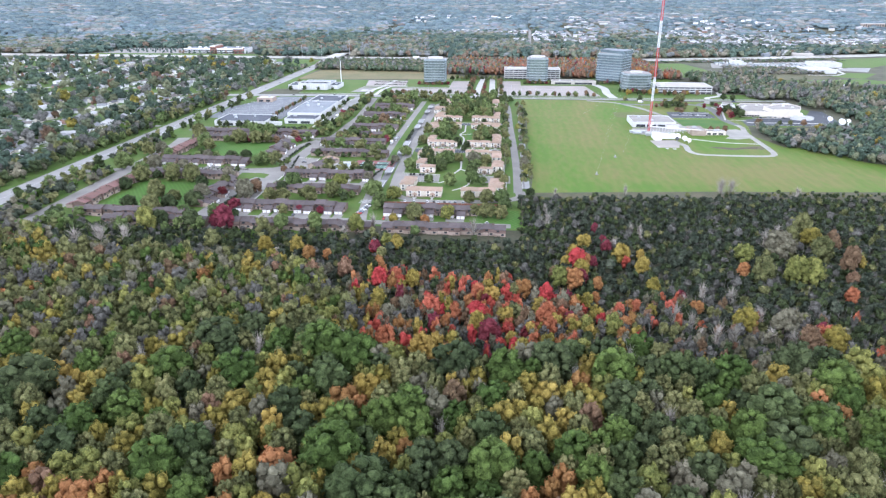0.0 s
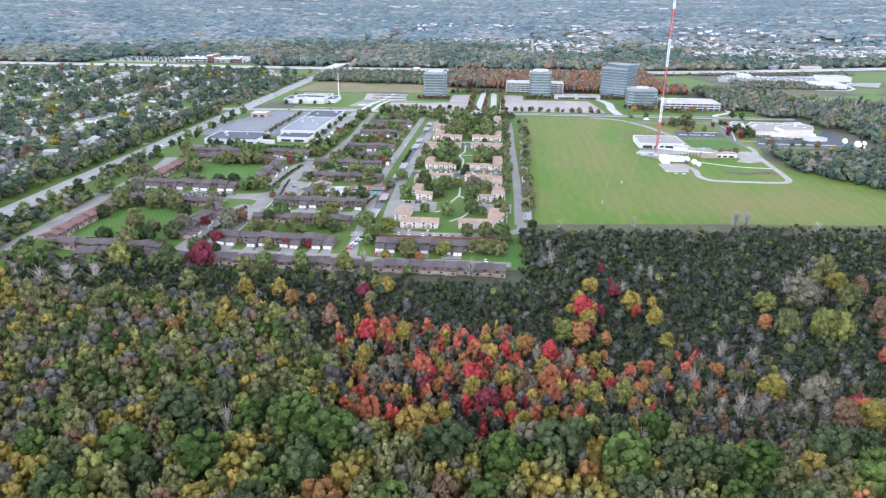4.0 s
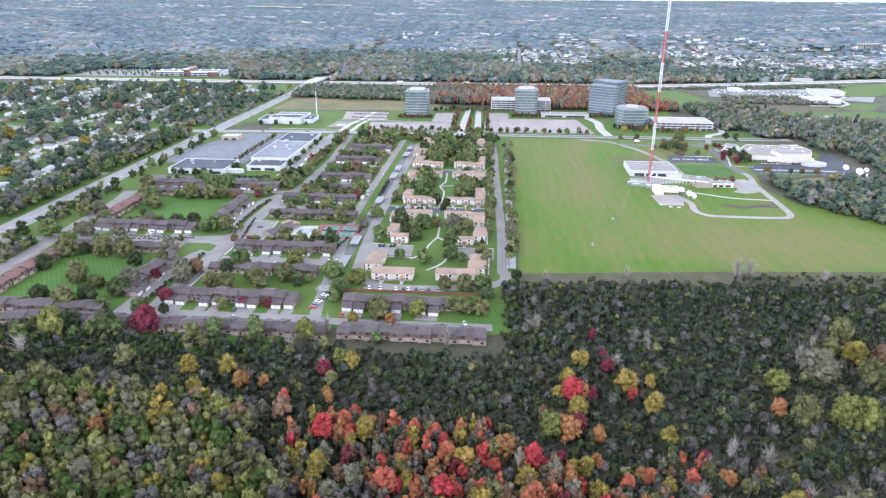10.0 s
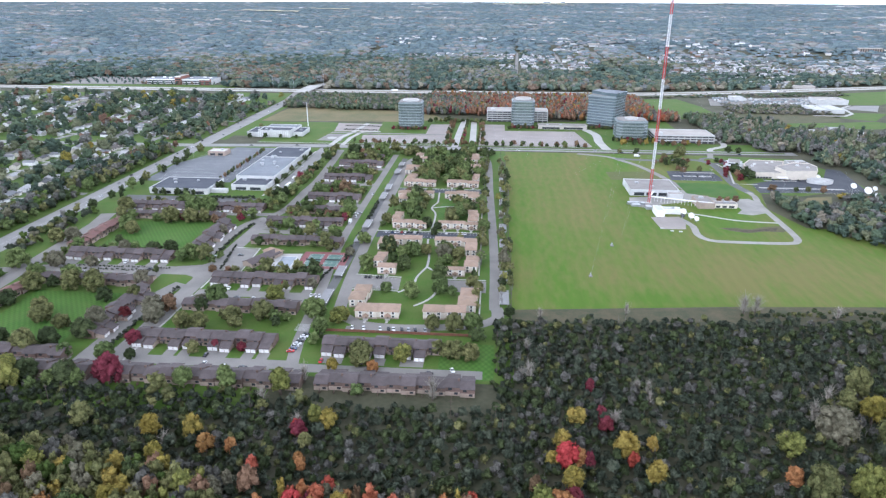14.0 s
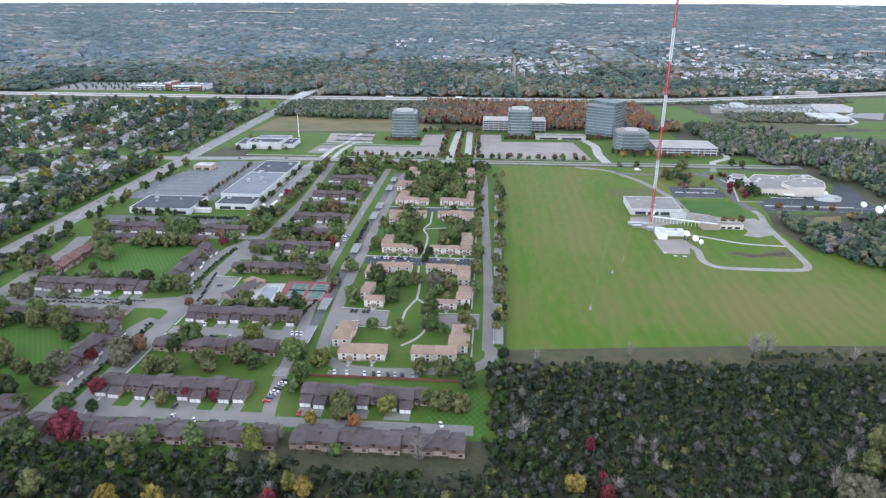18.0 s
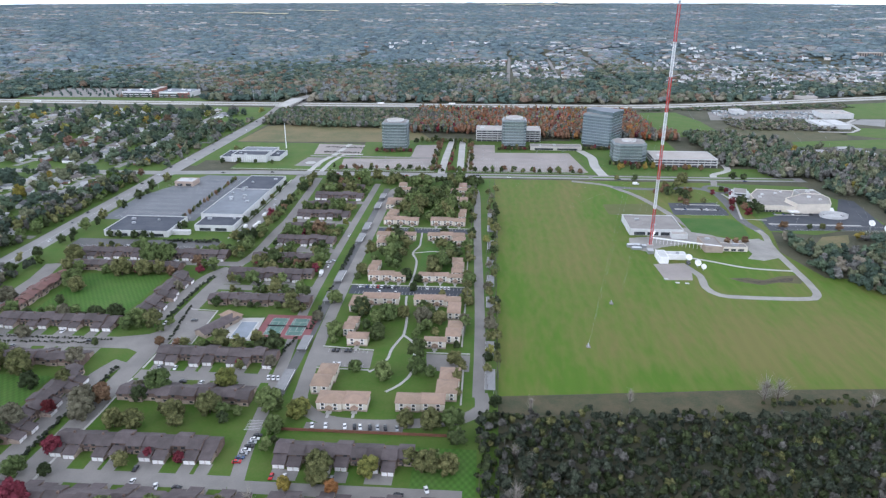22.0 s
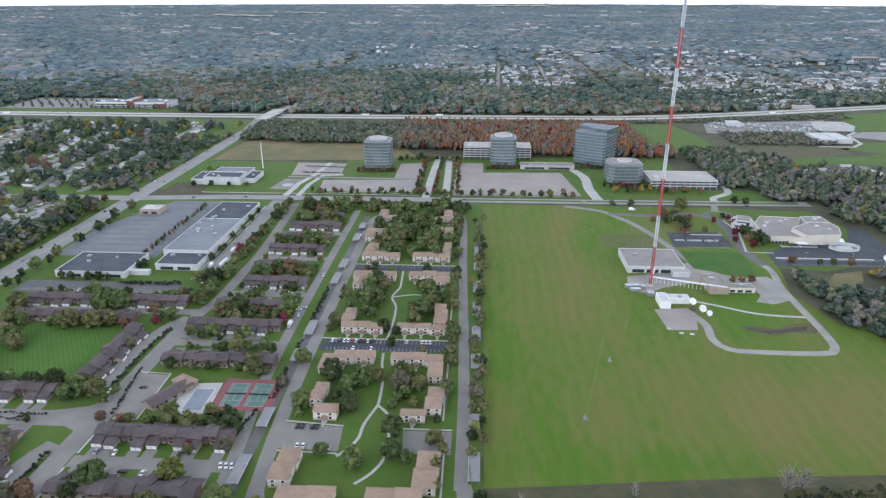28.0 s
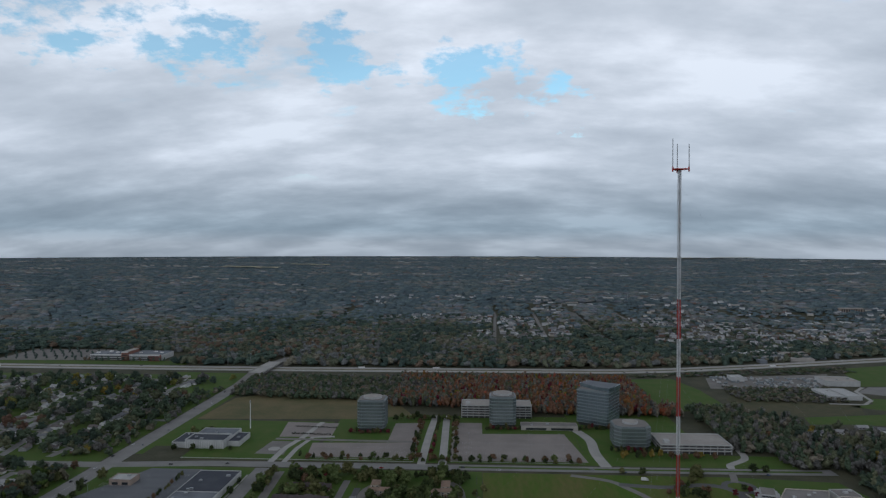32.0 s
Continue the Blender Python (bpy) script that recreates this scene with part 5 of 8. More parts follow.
def deck_building(label, x0, x1, y0, y1, levels, fh):
    cx, cy, w, d = (x0 + x1) / 2, (y0 + y1) / 2, (x1 - x0) / 2, (y1 - y0) / 2
    b = thing("parking_garage", label, "parking garage", pose(cx, cy, 0), "parking garages")
    part("core", Shape().box(-w + 1.5, w - 1.5, -d + 1.5, d - 1.5, 0, levels * fh - 0.3), M["dark_metal"], b)
    for k in range(levels):
        z = fh * (k + 1)
        deck = part("deck", Shape().box(-w, w, -d, d, z - 0.35, z), M["pale_roof"], b)
        for a in ((-w, w, -d, -d + 0.3), (-w, w, d - 0.3, d), (-w, -w + 0.3, -d + 0.3, d - 0.3), (w - 0.3, w, -d + 0.3, d - 0.3)):
            part("parapet", Shape().box(*a, z, z + 1.05), M["white_panel"], deck)
    n = int(2 * w / 8)
    for k in range(n + 1):
        x = -w + 0.4 + (2 * w - 0.8) * k / n
        for y in (-d + 0.35, d - 0.35):
            part("column", Shape().box(x - 0.3, x + 0.3, y - 0.3, y + 0.3, 0, levels * fh - 0.35), M["white_panel"], b)
    part("stair_core", Shape().box(-w + 6, -w + 12, -d + 6, -d + 14, levels * fh, levels * fh + 3.2), M["white_panel"], b)
    return b


deck_building("three-level cream parking garage with open decks", 208, 288, 64, 110, 3, 3.3)
deck_building("four-level white parking garage behind the tower", -22, 74, 205, 240, 5, 3.3)
low = flat_building("podium", "low grey podium link between two office towers", "podium", 56, 128, 150, 168, 5, "pale_roof", "taupe_roof", 2, [(-30, -4), (2, 30)], 12)

# ---------------------------------------------------------------- broadcasting site
flat_building("transmitter_hall", "white flat-roofed transmitter hall with taupe roof and columns", "transmitter hall", 128, 176, -198, -156, 5.6, "white_panel", "taupe_roof", 2, [(-20, -10), (-8, 2), (4, 14)], 21)
flat_building("transmitter_annexe", "small white annexe with flat roof", "annexe", 164, 178, -206, -198.3, 4.4, "white_panel", "pale_roof", 0, None, 22, 0.3)
flat_building("transmitter_hut", "bright white flat-roofed hut beside dishes", "hut", 139, 146.5, -266, -249, 5.4, "white_paint", "white_panel", 0, None, 23, 0.3)
flat_building("transmitter_hut", "bright white long hut with flat roof", "hut", 146.8, 163, -257, -249, 4.4, "white_paint", "white_panel", 1, None, 24, 0.3)
flat_building("equipment_building", "buff equipment building with taupe roof", "equipment building", 184, 199, -238, -213, 5, "buff_brick", "taupe_roof", 1, None, 25)
flat_building("equipment_wing", "low buff wing with white window band", "equipment building", 199.3, 221, -234, -224, 3.8, "cream_siding", "taupe_roof", 2, [(-9, -5), (-3, 1), (3, 8)], 26, 0.4)
def block_building(name, label, poly, h, wall, roof, units=(), par=0.7):
    """A flat-roofed building on any outline: wall, recessed roof, one parapet a side, roof units."""
    cx, cy = sum(p[0] for p in poly) / len(poly), sum(p[1] for p in poly) / len(poly)
    b = thing(name, label, "broadcast building", pose(cx, cy, 0))
    q = [(x - cx, y - cy) for x, y in poly]
    part("wall", Shape().prism(q, 0, h), M[wall], b)
    part("roof", Shape().prism([(x * 0.98, y * 0.98) for x, y in q], h, h + 0.15), M[roof], b)
    for i in range(len(q)):
        part("parapet", strip([q[i], q[(i + 1) % len(q)]], 0.5, h, h + par), M[wall], b)
    for x, y, w, d, z in units:
        part("roof_unit", Shape().box(x - cx - w, x - cx + w, y - cy - d, y - cy + d, h + 0.15, h + z), M["white_panel"], b)
    return b


block_building("broadcast_hall", "tall cream studio hall with taupe flat roof", [(308, -123), (342, -119), (350, -98), (348, -84), (330, -82), (304, -102)], 9.5, "cream_siding", "taupe_roof", ((330, -96, 1.6, 1.2, 1.7), (338, -104, 1.2, 1.2, 1.4)))
wing = block_building("broadcast_wing", "cream broadcasting wing with taupe roof and skylights", [(273, -117), (297, -117.4), (307.6, -121), (303.6, -102), (318, -84), (330, -60), (292, -56), (278, -78)], 6.2, "cream_siding", "taupe_roof", ((284, -88, 1.4, 1.2, 1.8), (290, -78, 1.3, 1.5, 1.6), (306, -72, 1.5, 1.2, 1.4), (314, -66, 1.1, 1.1, 1.2)))
for k in range(6):
    part("window", Shape().box(-24 + 3.2 * k, -21.6 + 3.2 * k, -28.1, -27.9, 0.8, 2.6), M["window_glass"], wing)
part("door_canopy", Shape().box(-1, 9, -37, -30, 3.2, 3.6), M["white_paint"], wing)
block_building("broadcast_plant_room", "low rear plant room with pale roof", [(331, -81.6), (347.6, -83.4), (353, -72), (352, -56), (331, -58)], 6.8, "white_panel", "taupe_roof", ((342, -66, 2, 1.4, 2.0), (349, -60, 1.5, 1.5, 1.5)))
entrance = thing("broadcast_entrance", "terraced white entrance pavilion with stepped glass bands", "broadcast building", pose(270, -70, 0, 0, 0, -18))
for k, (w, d, z) in enumerate(((11, 17, 0), (9, 14, 2.4), (6.5, 10, 4.8))):
    part("terrace", Shape().box(-w, w, -d + 2 * k, d + 2 * k, z + 1.5, z + 2.4), M["white_panel"], entrance)
    part("terrace_glass", Shape().box(-w + 0.8, w - 0.8, -d + 2 * k + 0.8, d + 2 * k - 0.8, z, z + 1.5), M["window_glass"], entrance)
part("roof", Shape().box(-6, 6, -4.5, 13.5, 7.2, 7.5), M["taupe_roof"], entrance)
pump = thing("screen_wall", "rounded white screen wall round a dish compound", "screen wall", pose(341, -130, 0))
for k in range(22):
    a = 0.2856 * k
    part("wall_panel", Shape().box(-1.75, 1.75, -0.2, 0.2, 0, 3.2), M["white_panel"], pump).matrix_basis = pose(13 * math.cos(a), 9 * math.sin(a), 0, 0, 0, math.degrees(math.atan2(9 * math.cos(a), -13 * math.sin(a))))
part("plinth", Shape().box(-7, 7, -4, 4, 0, 1.4), M["white_panel"], pump)


def dish(x, y, r, mat="white_paint", z=0.0, tilt=48, turn=8, label="white satellite dish on a pedestal", lift=0.8):
    d = thing("satellite_dish", label, "satellite dish", pose(x, y, z), "satellite dishes")
    bowl = Shape()
    rings = [(r * k / 5, 0.28 * r * (k / 5) ** 2) for k in range(6)]
    n = 20
    for rr, hz in rings[1:]:
        bowl.v += [(rr * math.cos(6.2832 * i / n), rr * math.sin(6.2832 * i / n), hz) for i in range(n)]
    bowl.v.append((0, 0, 0))
    c = len(bowl.v) - 1
    bowl.f += [(c, i, (i + 1) % n) for i in range(n)]
    for k in range(4):
        bowl.f += [(k * n + i, k * n + n + i, k * n + n + (i + 1) % n, k * n + (i + 1) % n) for i in range(n)]
    k = len(bowl.v)
    bowl.v += [(px, py, pz - 0.12) for px, py, pz in bowl.v[:k]]
    bowl.f += [tuple(i + k for i in reversed(f)) for f in bowl.f]
    o = part("reflector", bowl, M[mat], d)
    o.matrix_basis = pose(0, 0, r * 1.05 + lift, tilt, 0, turn)
    part("pedestal", Shape().tube((0, 0, 0), (0, 0, r * 1.0 + lift), 0.35, 0.25, 8), M["galvanised"], d)
    s = Shape()
    for i in range(3):
        a = 2.094 * i
        s.tube((r * 0.95 * math.cos(a), r * 0.95 * math.sin(a), 0.26 * r), (0, 0, r * 0.85), 0.05, 0.05, 4)
    o2 = part("feed_struts", s, M["galvanised"], d)
    o2.matrix_basis = o.matrix_basis.copy()


dish(164, -260, 2.8)
dish(168, -272, 2.8)
dish(171, -278, 2.2, tilt=55)
dish(161, -270, 2.0, "dark_metal", label="dark mesh satellite dish on a pedestal")
dish(344, -118, 2.4)
for x, y, z, r in ((352, -176, 6, 3.0), (358, -192, 5, 3.8), (372, -178, 5, 2.4), (360, -206, 5, 2.8)):
    dish(x, y, r, z=0.0, tilt=52, turn=0, lift=z, label="large white satellite dish above dark scrub")

mast = thing("radio_mast", "very tall red and white lattice radio mast with guy wires", "radio mast", pose(141, -224, 0))
LEVELS = [0, 34, 60, 90, 117, 145, 172, 200, 291]


def lattice(z0, z1, w, step):
    s = Shape()
    c = [(w, w), (-w, w), (-w, -w), (w, -w)]
    for x, y in c:
        s.tube((x, y, z0), (x, y, z1), 0.13, 0.13, 5)
    n = max(1, round((z1 - z0) / step))
    for k in range(n):
        a, b = z0 + (z1 - z0) * k / n, z0 + (z1 - z0) * (k + 1) / n
        for i in range(4):
            p, q = c[i], c[(i + 1) % 4]
            s.tube((*p, a), (*q, b), 0.07, 0.07, 3)
            s.tube((*q, a), (*p, b), 0.07, 0.07, 3)
            s.tube((*p, a), (*q, a), 0.07, 0.07, 3)
    return s


for k in range(8):
    red = k % 2 == 0
    part("mast_section", lattice(LEVELS[k] + 0.01, LEVELS[k + 1], 0.95, 2.0), M["mast_red" if red else "mast_white"], mast, "red lattice section" if red else "white lattice section")
part("cable_ladder", Shape().box(-0.35, 0.35, -0.2, 0.2, 2, 291), M["galvanised"], mast)
part("foundation", Shape().box(-2.4, 2.4, -2.4, 2.4, 0, 1.1), M["concrete"], mast)
part("top_platform", Shape().prism([(-6, -3.6), (6, -3.6), (6, -2.4), (1, 6), (-1, 6), (-6, -2.4)], 291, 291.8), M["mast_red"], mast, "triangular red top platform")
for x, y, h in ((-5.6, -3, 20.5), (5.6, -3, 17), (0, 5.4, 18)):
    part("top_antenna", Shape().tube((x, y, 292), (x, y, 292 + h), 0.36, 0.28, 8), M["galvanised"], mast)
    part("antenna_base", Shape().tube((x, y, 289.5), (x, y, 293), 0.6, 0.5, 8), M["mast_red"], mast)
for ax, ay in ((62, -409), (345, -212), (30, -40)):
    for z in (70, 140, 210, 280):
        fx = 0.55 if z < 150 else 1.0
        gx, gy = (ax - 141) * fx, (ay + 224) * fx
        part("guy_wire", Shape().tube((0, 0, z), (gx, gy, 0.6), 0.016, 0.016, 3), M["galvanised"], mast)
for x, y in ((62, -409), (87, -345)):
    an = thing("guy_anchor", "pale concrete guy anchor block standing in the field", "guy anchor", pose(x, y, 0), "guy anchors")
    part("block", Shape().box(-1.2, 1.2, -1.6, 1.6, 0, 0.5), M["taupe_roof"], an)
    part("anchor_frame", Shape().box(-0.2, 0.2, -1.0, 1.3, 0.5, 2.2), M["galvanised"], an)
trestle = thing("waveguide_trestle", "long white raised waveguide bridge on thin posts", "waveguide bridge", pose(0, 0, 0))
p, q = Vector((143, -217)), Vector((199, -236))
dr = (q - p)
for k in range(19):
    c = p + dr * (k + 0.5) / 19
    part("post", Shape().box(c.x - 0.12, c.x + 0.12, c.y - 0.12, c.y + 0.12, 0, 4.6), M["white_paint"], trestle)
part("duct", strip([tuple(p), tuple(q)], 1.5, 4.6, 5.5), M["white_paint"], trestle)
part("duct_branch", strip([(142, -219), (150, -200)], 1.6, 4.6, 5.4), M["white_paint"], trestle)
cabin = thing("equipment_compound", "grey equipment compound at the foot of the mast", "equipment", pose(129, -230, 0))
for dx, dy, w, d, h in ((-6, 2, 3, 2, 2.4), (0, 3, 2.4, 2, 2.2), (5, 0, 2, 2, 2.8), (-2, -4, 4, 2, 2), (8, -12, 2.5, 3, 3)):
    part("cabinet", Shape().box(dx - w, dx + w, dy - d, dy + d, 0, h), M["galvanised"], cabin)

# ---------------------------------------------------------------- trees
ICO_V = np.array([(0, 0, 1)] + [(0.894 * math.cos(1.2566 * i), 0.894 * math.sin(1.2566 * i), 0.447) for i in range(5)] + [(0.894 * math.cos(1.2566 * i + 0.628), 0.894 * math.sin(1.2566 * i + 0.628), -0.447) for i in range(5)] + [(0, 0, -1)])
ICO_F = np.array([(0, i + 1, (i + 1) % 5 + 1) for i in range(5)] + [(i + 1, i + 6, (i + 1) % 5 + 1) for i in range(5)] + [((i + 1) % 5 + 1, i + 6, (i + 1) % 5 + 6) for i in range(5)] + [(11, (i + 1) % 5 + 6, i + 6) for i in range(5)])


def bush(nr, lobes, leaves_n, size=0.46, leaf=0.17):
    """A shrub of radius 1: uneven lobes, covered with many loose leaf sprays that stand off the surface, with gaps between."""
    V, F = [], []
    k = 0
    centres, radii = [], []
    for i in range(lobes):
        c = nr.normal(size=3) * np.array([0.5, 0.5, 0.25])
        s = size * nr.uniform(0.8, 1.2)
        q = ICO_V * (1 + nr.uniform(-0.22, 0.22, size=(12, 1)))
        ax, _r = np.linalg.qr(nr.normal(size=(3, 3)))
        V.append(q @ ax * s * np.array([1, 1, 0.85]) + c)
        F.append(ICO_F + k)
        k += 12
        centres.append(c)
        radii.append(s)
    centres, radii = np.array(centres), np.array(radii)
    w = radii ** 2 / (radii ** 2).sum()
    for _ in range(leaves_n):
        i = nr.choice(lobes, p=w)
        d = nr.normal(size=3)
        d /= np.linalg.norm(d)
        if d[2] < -0.5:
            d[2] *= -1
        o = centres[i] + d * radii[i] * nr.uniform(0.85, 1.22) * np.array([1, 1, 0.9])
        nrm = d + nr.normal(size=3) * 0.55
        nrm /= np.linalg.norm(nrm)
        u = np.cross(nrm, nr.normal(size=3))
        u /= np.linalg.norm(u)
        v = np.cross(nrm, u)
        l = leaf * nr.uniform(0.6, 1.35)
        V.append(np.array([o + u * l, o - u * l * 0.6 + v * l * 0.8, o - u * l * 0.5 - v * l * 0.9]))
        F.append(np.array([(k, k + 1, k + 2)]))
        k += 3
    return np.concatenate(V), np.concatenate(F)


def twigs(nr, n, width=0.016):
    """Bare upright branches: thin spikes that fan out from a short stem."""
    V, F = [], []
    for i in range(n):
        a, tilt = nr.uniform(0, 6.283), nr.uniform(0.03, 0.62)
        z0 = nr.uniform(-0.9, 0.35)
        d = np.array([math.cos(a) * math.sin(tilt), math.sin(a) * math.sin(tilt), math.cos(tilt)])
        o = np.array([0, 0, z0]) + d * nr.uniform(0, 0.3) * np.array([1, 1, 0.3])
        L = nr.uniform(0.35, 1.0)
        s = np.cross(d, (0.3, 0.5, 0.8))
        s /= np.linalg.norm(s)
        u = np.cross(d, s)
        w = width * nr.uniform(0.7, 1.5)
        k = len(V) * 4
        V.append(np.array([o + s * w, o - s * w * 0.5 + u * w * 0.87, o - s * w * 0.5 - u * w * 0.87, o + d * L]))
        F += [(k, k + 1, k + 3), (k + 1, k + 2, k + 3), (k + 2, k, k + 3)]
    return np.concatenate(V), np.array(F)


def tri_mesh(name, V, F, mat, tint=None):
    me = bpy.data.meshes.new(name)
    me.vertices.add(len(V))
    me.vertices.foreach_set("co", np.asarray(V, np.float32).ravel())
    me.loops.add(3 * len(F))
    me.loops.foreach_set("vertex_index", np.asarray(F, np.int32).ravel())
    me.polygons.add(len(F))
    me.polygons.foreach_set("loop_start", np.arange(0, 3 * len(F), 3, dtype=np.int32))
    me.polygons.foreach_set("use_smooth", np.ones(len(F), dtype=bool))
    if tint is not None:
        me.attributes.new("tint", "FLOAT", "POINT").data.foreach_set("value", np.asarray(tint, np.float32))
    me.materials.append(mat)
    me.update(calc_edges=True)
    me.validate()
    return me


def full_crown(nr, lobes, leaves_n, top=0.5, size=0.3, leaf=0.11, spread=1.0):
    """A crown within radius 1: lobes over a dark core along a rounded (top near 1) or pointed (top near 0) outline, clad in leaf sprays."""
    V, F, k = [], [], 0

    def outline(t):
        return math.sin(math.pi * min(1.0, t) ** (0.62 + 0.25 * top)) ** (0.55 if top > 0.5 else 0.9)
    centres, radii = [np.zeros(3)], [0.66]
    for i in range(lobes):
        t = 0.14 + 0.82 * (i + nr.uniform(0.1, 0.9)) / lobes
        a = 2.39996 * i + nr.uniform(-0.5, 0.5)
        q = outline(t) * nr.uniform(0.72, 0.98) * (1 - size * 0.75)
        centres.append(np.array([q * math.cos(a) * spread, q * math.sin(a), -1 + 2 * t]))
        radii.append(size * nr.uniform(0.72, 1.3) * (0.62 + 0.38 * outline(t)))
    for c, r in zip(centres, radii):
        q = ICO_V * (1 + nr.uniform(-0.2, 0.2, size=(12, 1)))
        ax, _r = np.linalg.qr(nr.normal(size=(3, 3)))
        V.append(q @ ax * r * np.array([1, 1, 0.95]) + c)
        F.append(ICO_F + k)
        k += 12
    w = np.array(radii[1:]) ** 2
    w /= w.sum()
    for _ in range(leaves_n):
        i = 1 + nr.choice(lobes, p=w)
        out = centres[i] * np.array([1, 1, 0.6]) + np.array([0, 0, 0.25])
        d = nr.normal(size=3) + out * 1.1
        d /= np.linalg.norm(d)
        o = centres[i] + d * radii[i] * nr.uniform(0.9, 1.22)
        nrm = d + nr.normal(size=3) * 0.5
        nrm /= np.linalg.norm(nrm)
        u = np.cross(nrm, nr.normal(size=3))
        u /= np.linalg.norm(u)
        v = np.cross(nrm, u)
        l = leaf * nr.uniform(0.6, 1.3)
        V.append(np.array([o + u * l, o - u * l * 0.6 + v * l * 0.8, o - u * l * 0.5 - v * l * 0.9]))
        F.append(np.array([(k, k + 1, k + 2)]))
        k += 3
    return np.concatenate(V), np.concatenate(F)


NR = np.random.RandomState(5)
NEAR = {"round": [full_crown(NR, 34, 560, 1.0, 0.29, 0.10, NR.uniform(0.88, 1.12)) for _ in range(3)], "tall": [full_crown(NR, 20, 420, 0.55, 0.36, 0.125) for _ in range(3)], "cone": [full_crown(NR, 22, 460, 0.0, 0.34, 0.12) for _ in range(3)]}
MID = [full_crown(NR, 8, 150, 1.0, 0.44, 0.15, NR.uniform(0.85, 1.15)) for _ in range(9)] + [full_crown(NR, 9, 105, 0.6, 0.42, 0.16) for _ in range(6)]
PLAIN = [full_crown(NR, 3, 26, 0.7, 0.55, 0.27, NR.uniform(0.85, 1.15)) for _ in range(8)]
DOME = [full_crown(NR, 40, 430, 1.0, 0.235, 0.088, NR.uniform(0.85, 1.15)) for _ in range(7)]
FLAME = [full_crown(NR, 18, 260, 0.6, 0.33, 0.11, NR.uniform(0.85, 1.15)) for _ in range(7)]
SLIM = [full_crown(NR, 7, 100, 0.6, 0.45, 0.18, NR.uniform(0.85, 1.15)) for _ in range(9)]
BUSH = [bush(NR, 1, 34, 0.52, 0.27) for _ in range(14)]
FAR = [full_crown(NR, 2, 12, 0.8, 0.66, 0.34, NR.uniform(0.85, 1.15)) for _ in range(10)]
BARE = [twigs(NR, 26, 0.019) for _ in range(6)]
BARE_NEAR = [twigs(NR, 170, 0.008) for _ in range(3)]


def grove(name, label, xyzrh, templates, mat, category="trees"):
    """Many trees too many to count, joined: rows of x, y, centre height, radius, half height."""
    if not len(xyzrh):
        return None
    P = np.asarray(xyzrh, float)
    n = len(P)
    which = NR.randint(0, len(templates), n)
    turn = NR.uniform(0, 6.283, n)
    tint = NR.uniform(0, 1, n)
    VV, FF, TT = [], [], []
    k = 0
    for w, (V, F) in enumerate(templates):
        idx = np.nonzero(which == w)[0]
        if not len(idx):
            continue
        c, s = np.cos(turn[idx])[:, None], np.sin(turn[idx])[:, None]
        x = (V[None, :, 0] * c - V[None, :, 1] * s) * P[idx, 3][:, None] + P[idx, 0][:, None]
        y = (V[None, :, 0] * s + V[None, :, 1] * c) * P[idx, 3][:, None] + P[idx, 1][:, None]
        z = V[None, :, 2] * P[idx, 4][:, None] + P[idx, 2][:, None]
        VV.append(np.stack([x, y, z], -1).reshape(-1, 3))
        FF.append((F[None] + (np.arange(len(idx)) * len(V))[:, None, None] + k).reshape(-1, 3))
        TT.append(np.repeat(tint[idx], len(V)))
        k += len(idx) * len(V)
    ob = new(name, tri_mesh(name, np.concatenate(VV), np.concatenate(FF), mat, np.concatenate(TT)))
    return tagged(ob, label, category, "", "stuff")


def stems(name, rows, mat, label):
    """Trunks of a joined grove."""
    P = np.asarray(rows, float)
    ang = np.arange(4) * 1.5708
    V = np.concatenate([np.stack([np.cos(ang), np.sin(ang), 0 * ang], 1), np.stack([0.5 * np.cos(ang), 0.5 * np.sin(ang), 0 * ang + 1], 1)])
    F = np.array([(i, (i + 1) % 4, 4 + (i + 1) % 4) for i in range(4)] + [(i, 4 + (i + 1) % 4, 4 + i) for i in range(4)])
    out = V[None] * np.stack([P[:, 3] * 0.045, P[:, 3] * 0.045, P[:, 2]], 1)[:, None, :]
    out[:, :, 0] += P[:, 0][:, None]
    out[:, :, 1] += P[:, 1][:, None]
    FF = (F[None] + (np.arange(len(P)) * 8)[:, None, None]).reshape(-1, 3)
    tagged(new(name, tri_mesh(name, out.reshape(-1, 3), FF, mat)), label, "trunks", "", "stuff")


TREE_MESH = {}


def tree_protos():
    for k, variants in NEAR.items():
        for col in ("green", "leafy", "dark", "olive", "lime", "yellow", "orange", "red", "rust", "crimson", "tan", "gold", "salmon", "pine"):
            for i, (V, F) in enumerate(variants[:2]):
                TREE_MESH[(k, col, i)] = tri_mesh("crown", V, F, LEAF[col])
    for i in range(3):
        s = Shape()
        r = random.Random(i)
        s.tube((0, 0, 0), (0.02, 0.01, 0.62), 0.045, 0.028, 7)
        for j in range(6):
            a, z = 6.2832 * j / 6 + r.uniform(-0.3, 0.3), r.uniform(0.3, 0.55)
            s.tube((0, 0, z), (math.cos(a) * 0.24, math.sin(a) * 0.24, z + r.uniform(0.15, 0.3)), 0.018, 0.007, 5)
        TREE_MESH[("trunk", i)] = s.mesh("trunk", M["bark"])
        V, F = BARE_NEAR[i]
        TREE_MESH[("bare", i)] = tri_mesh("bare_crown", V, F, M["pale_bark"])


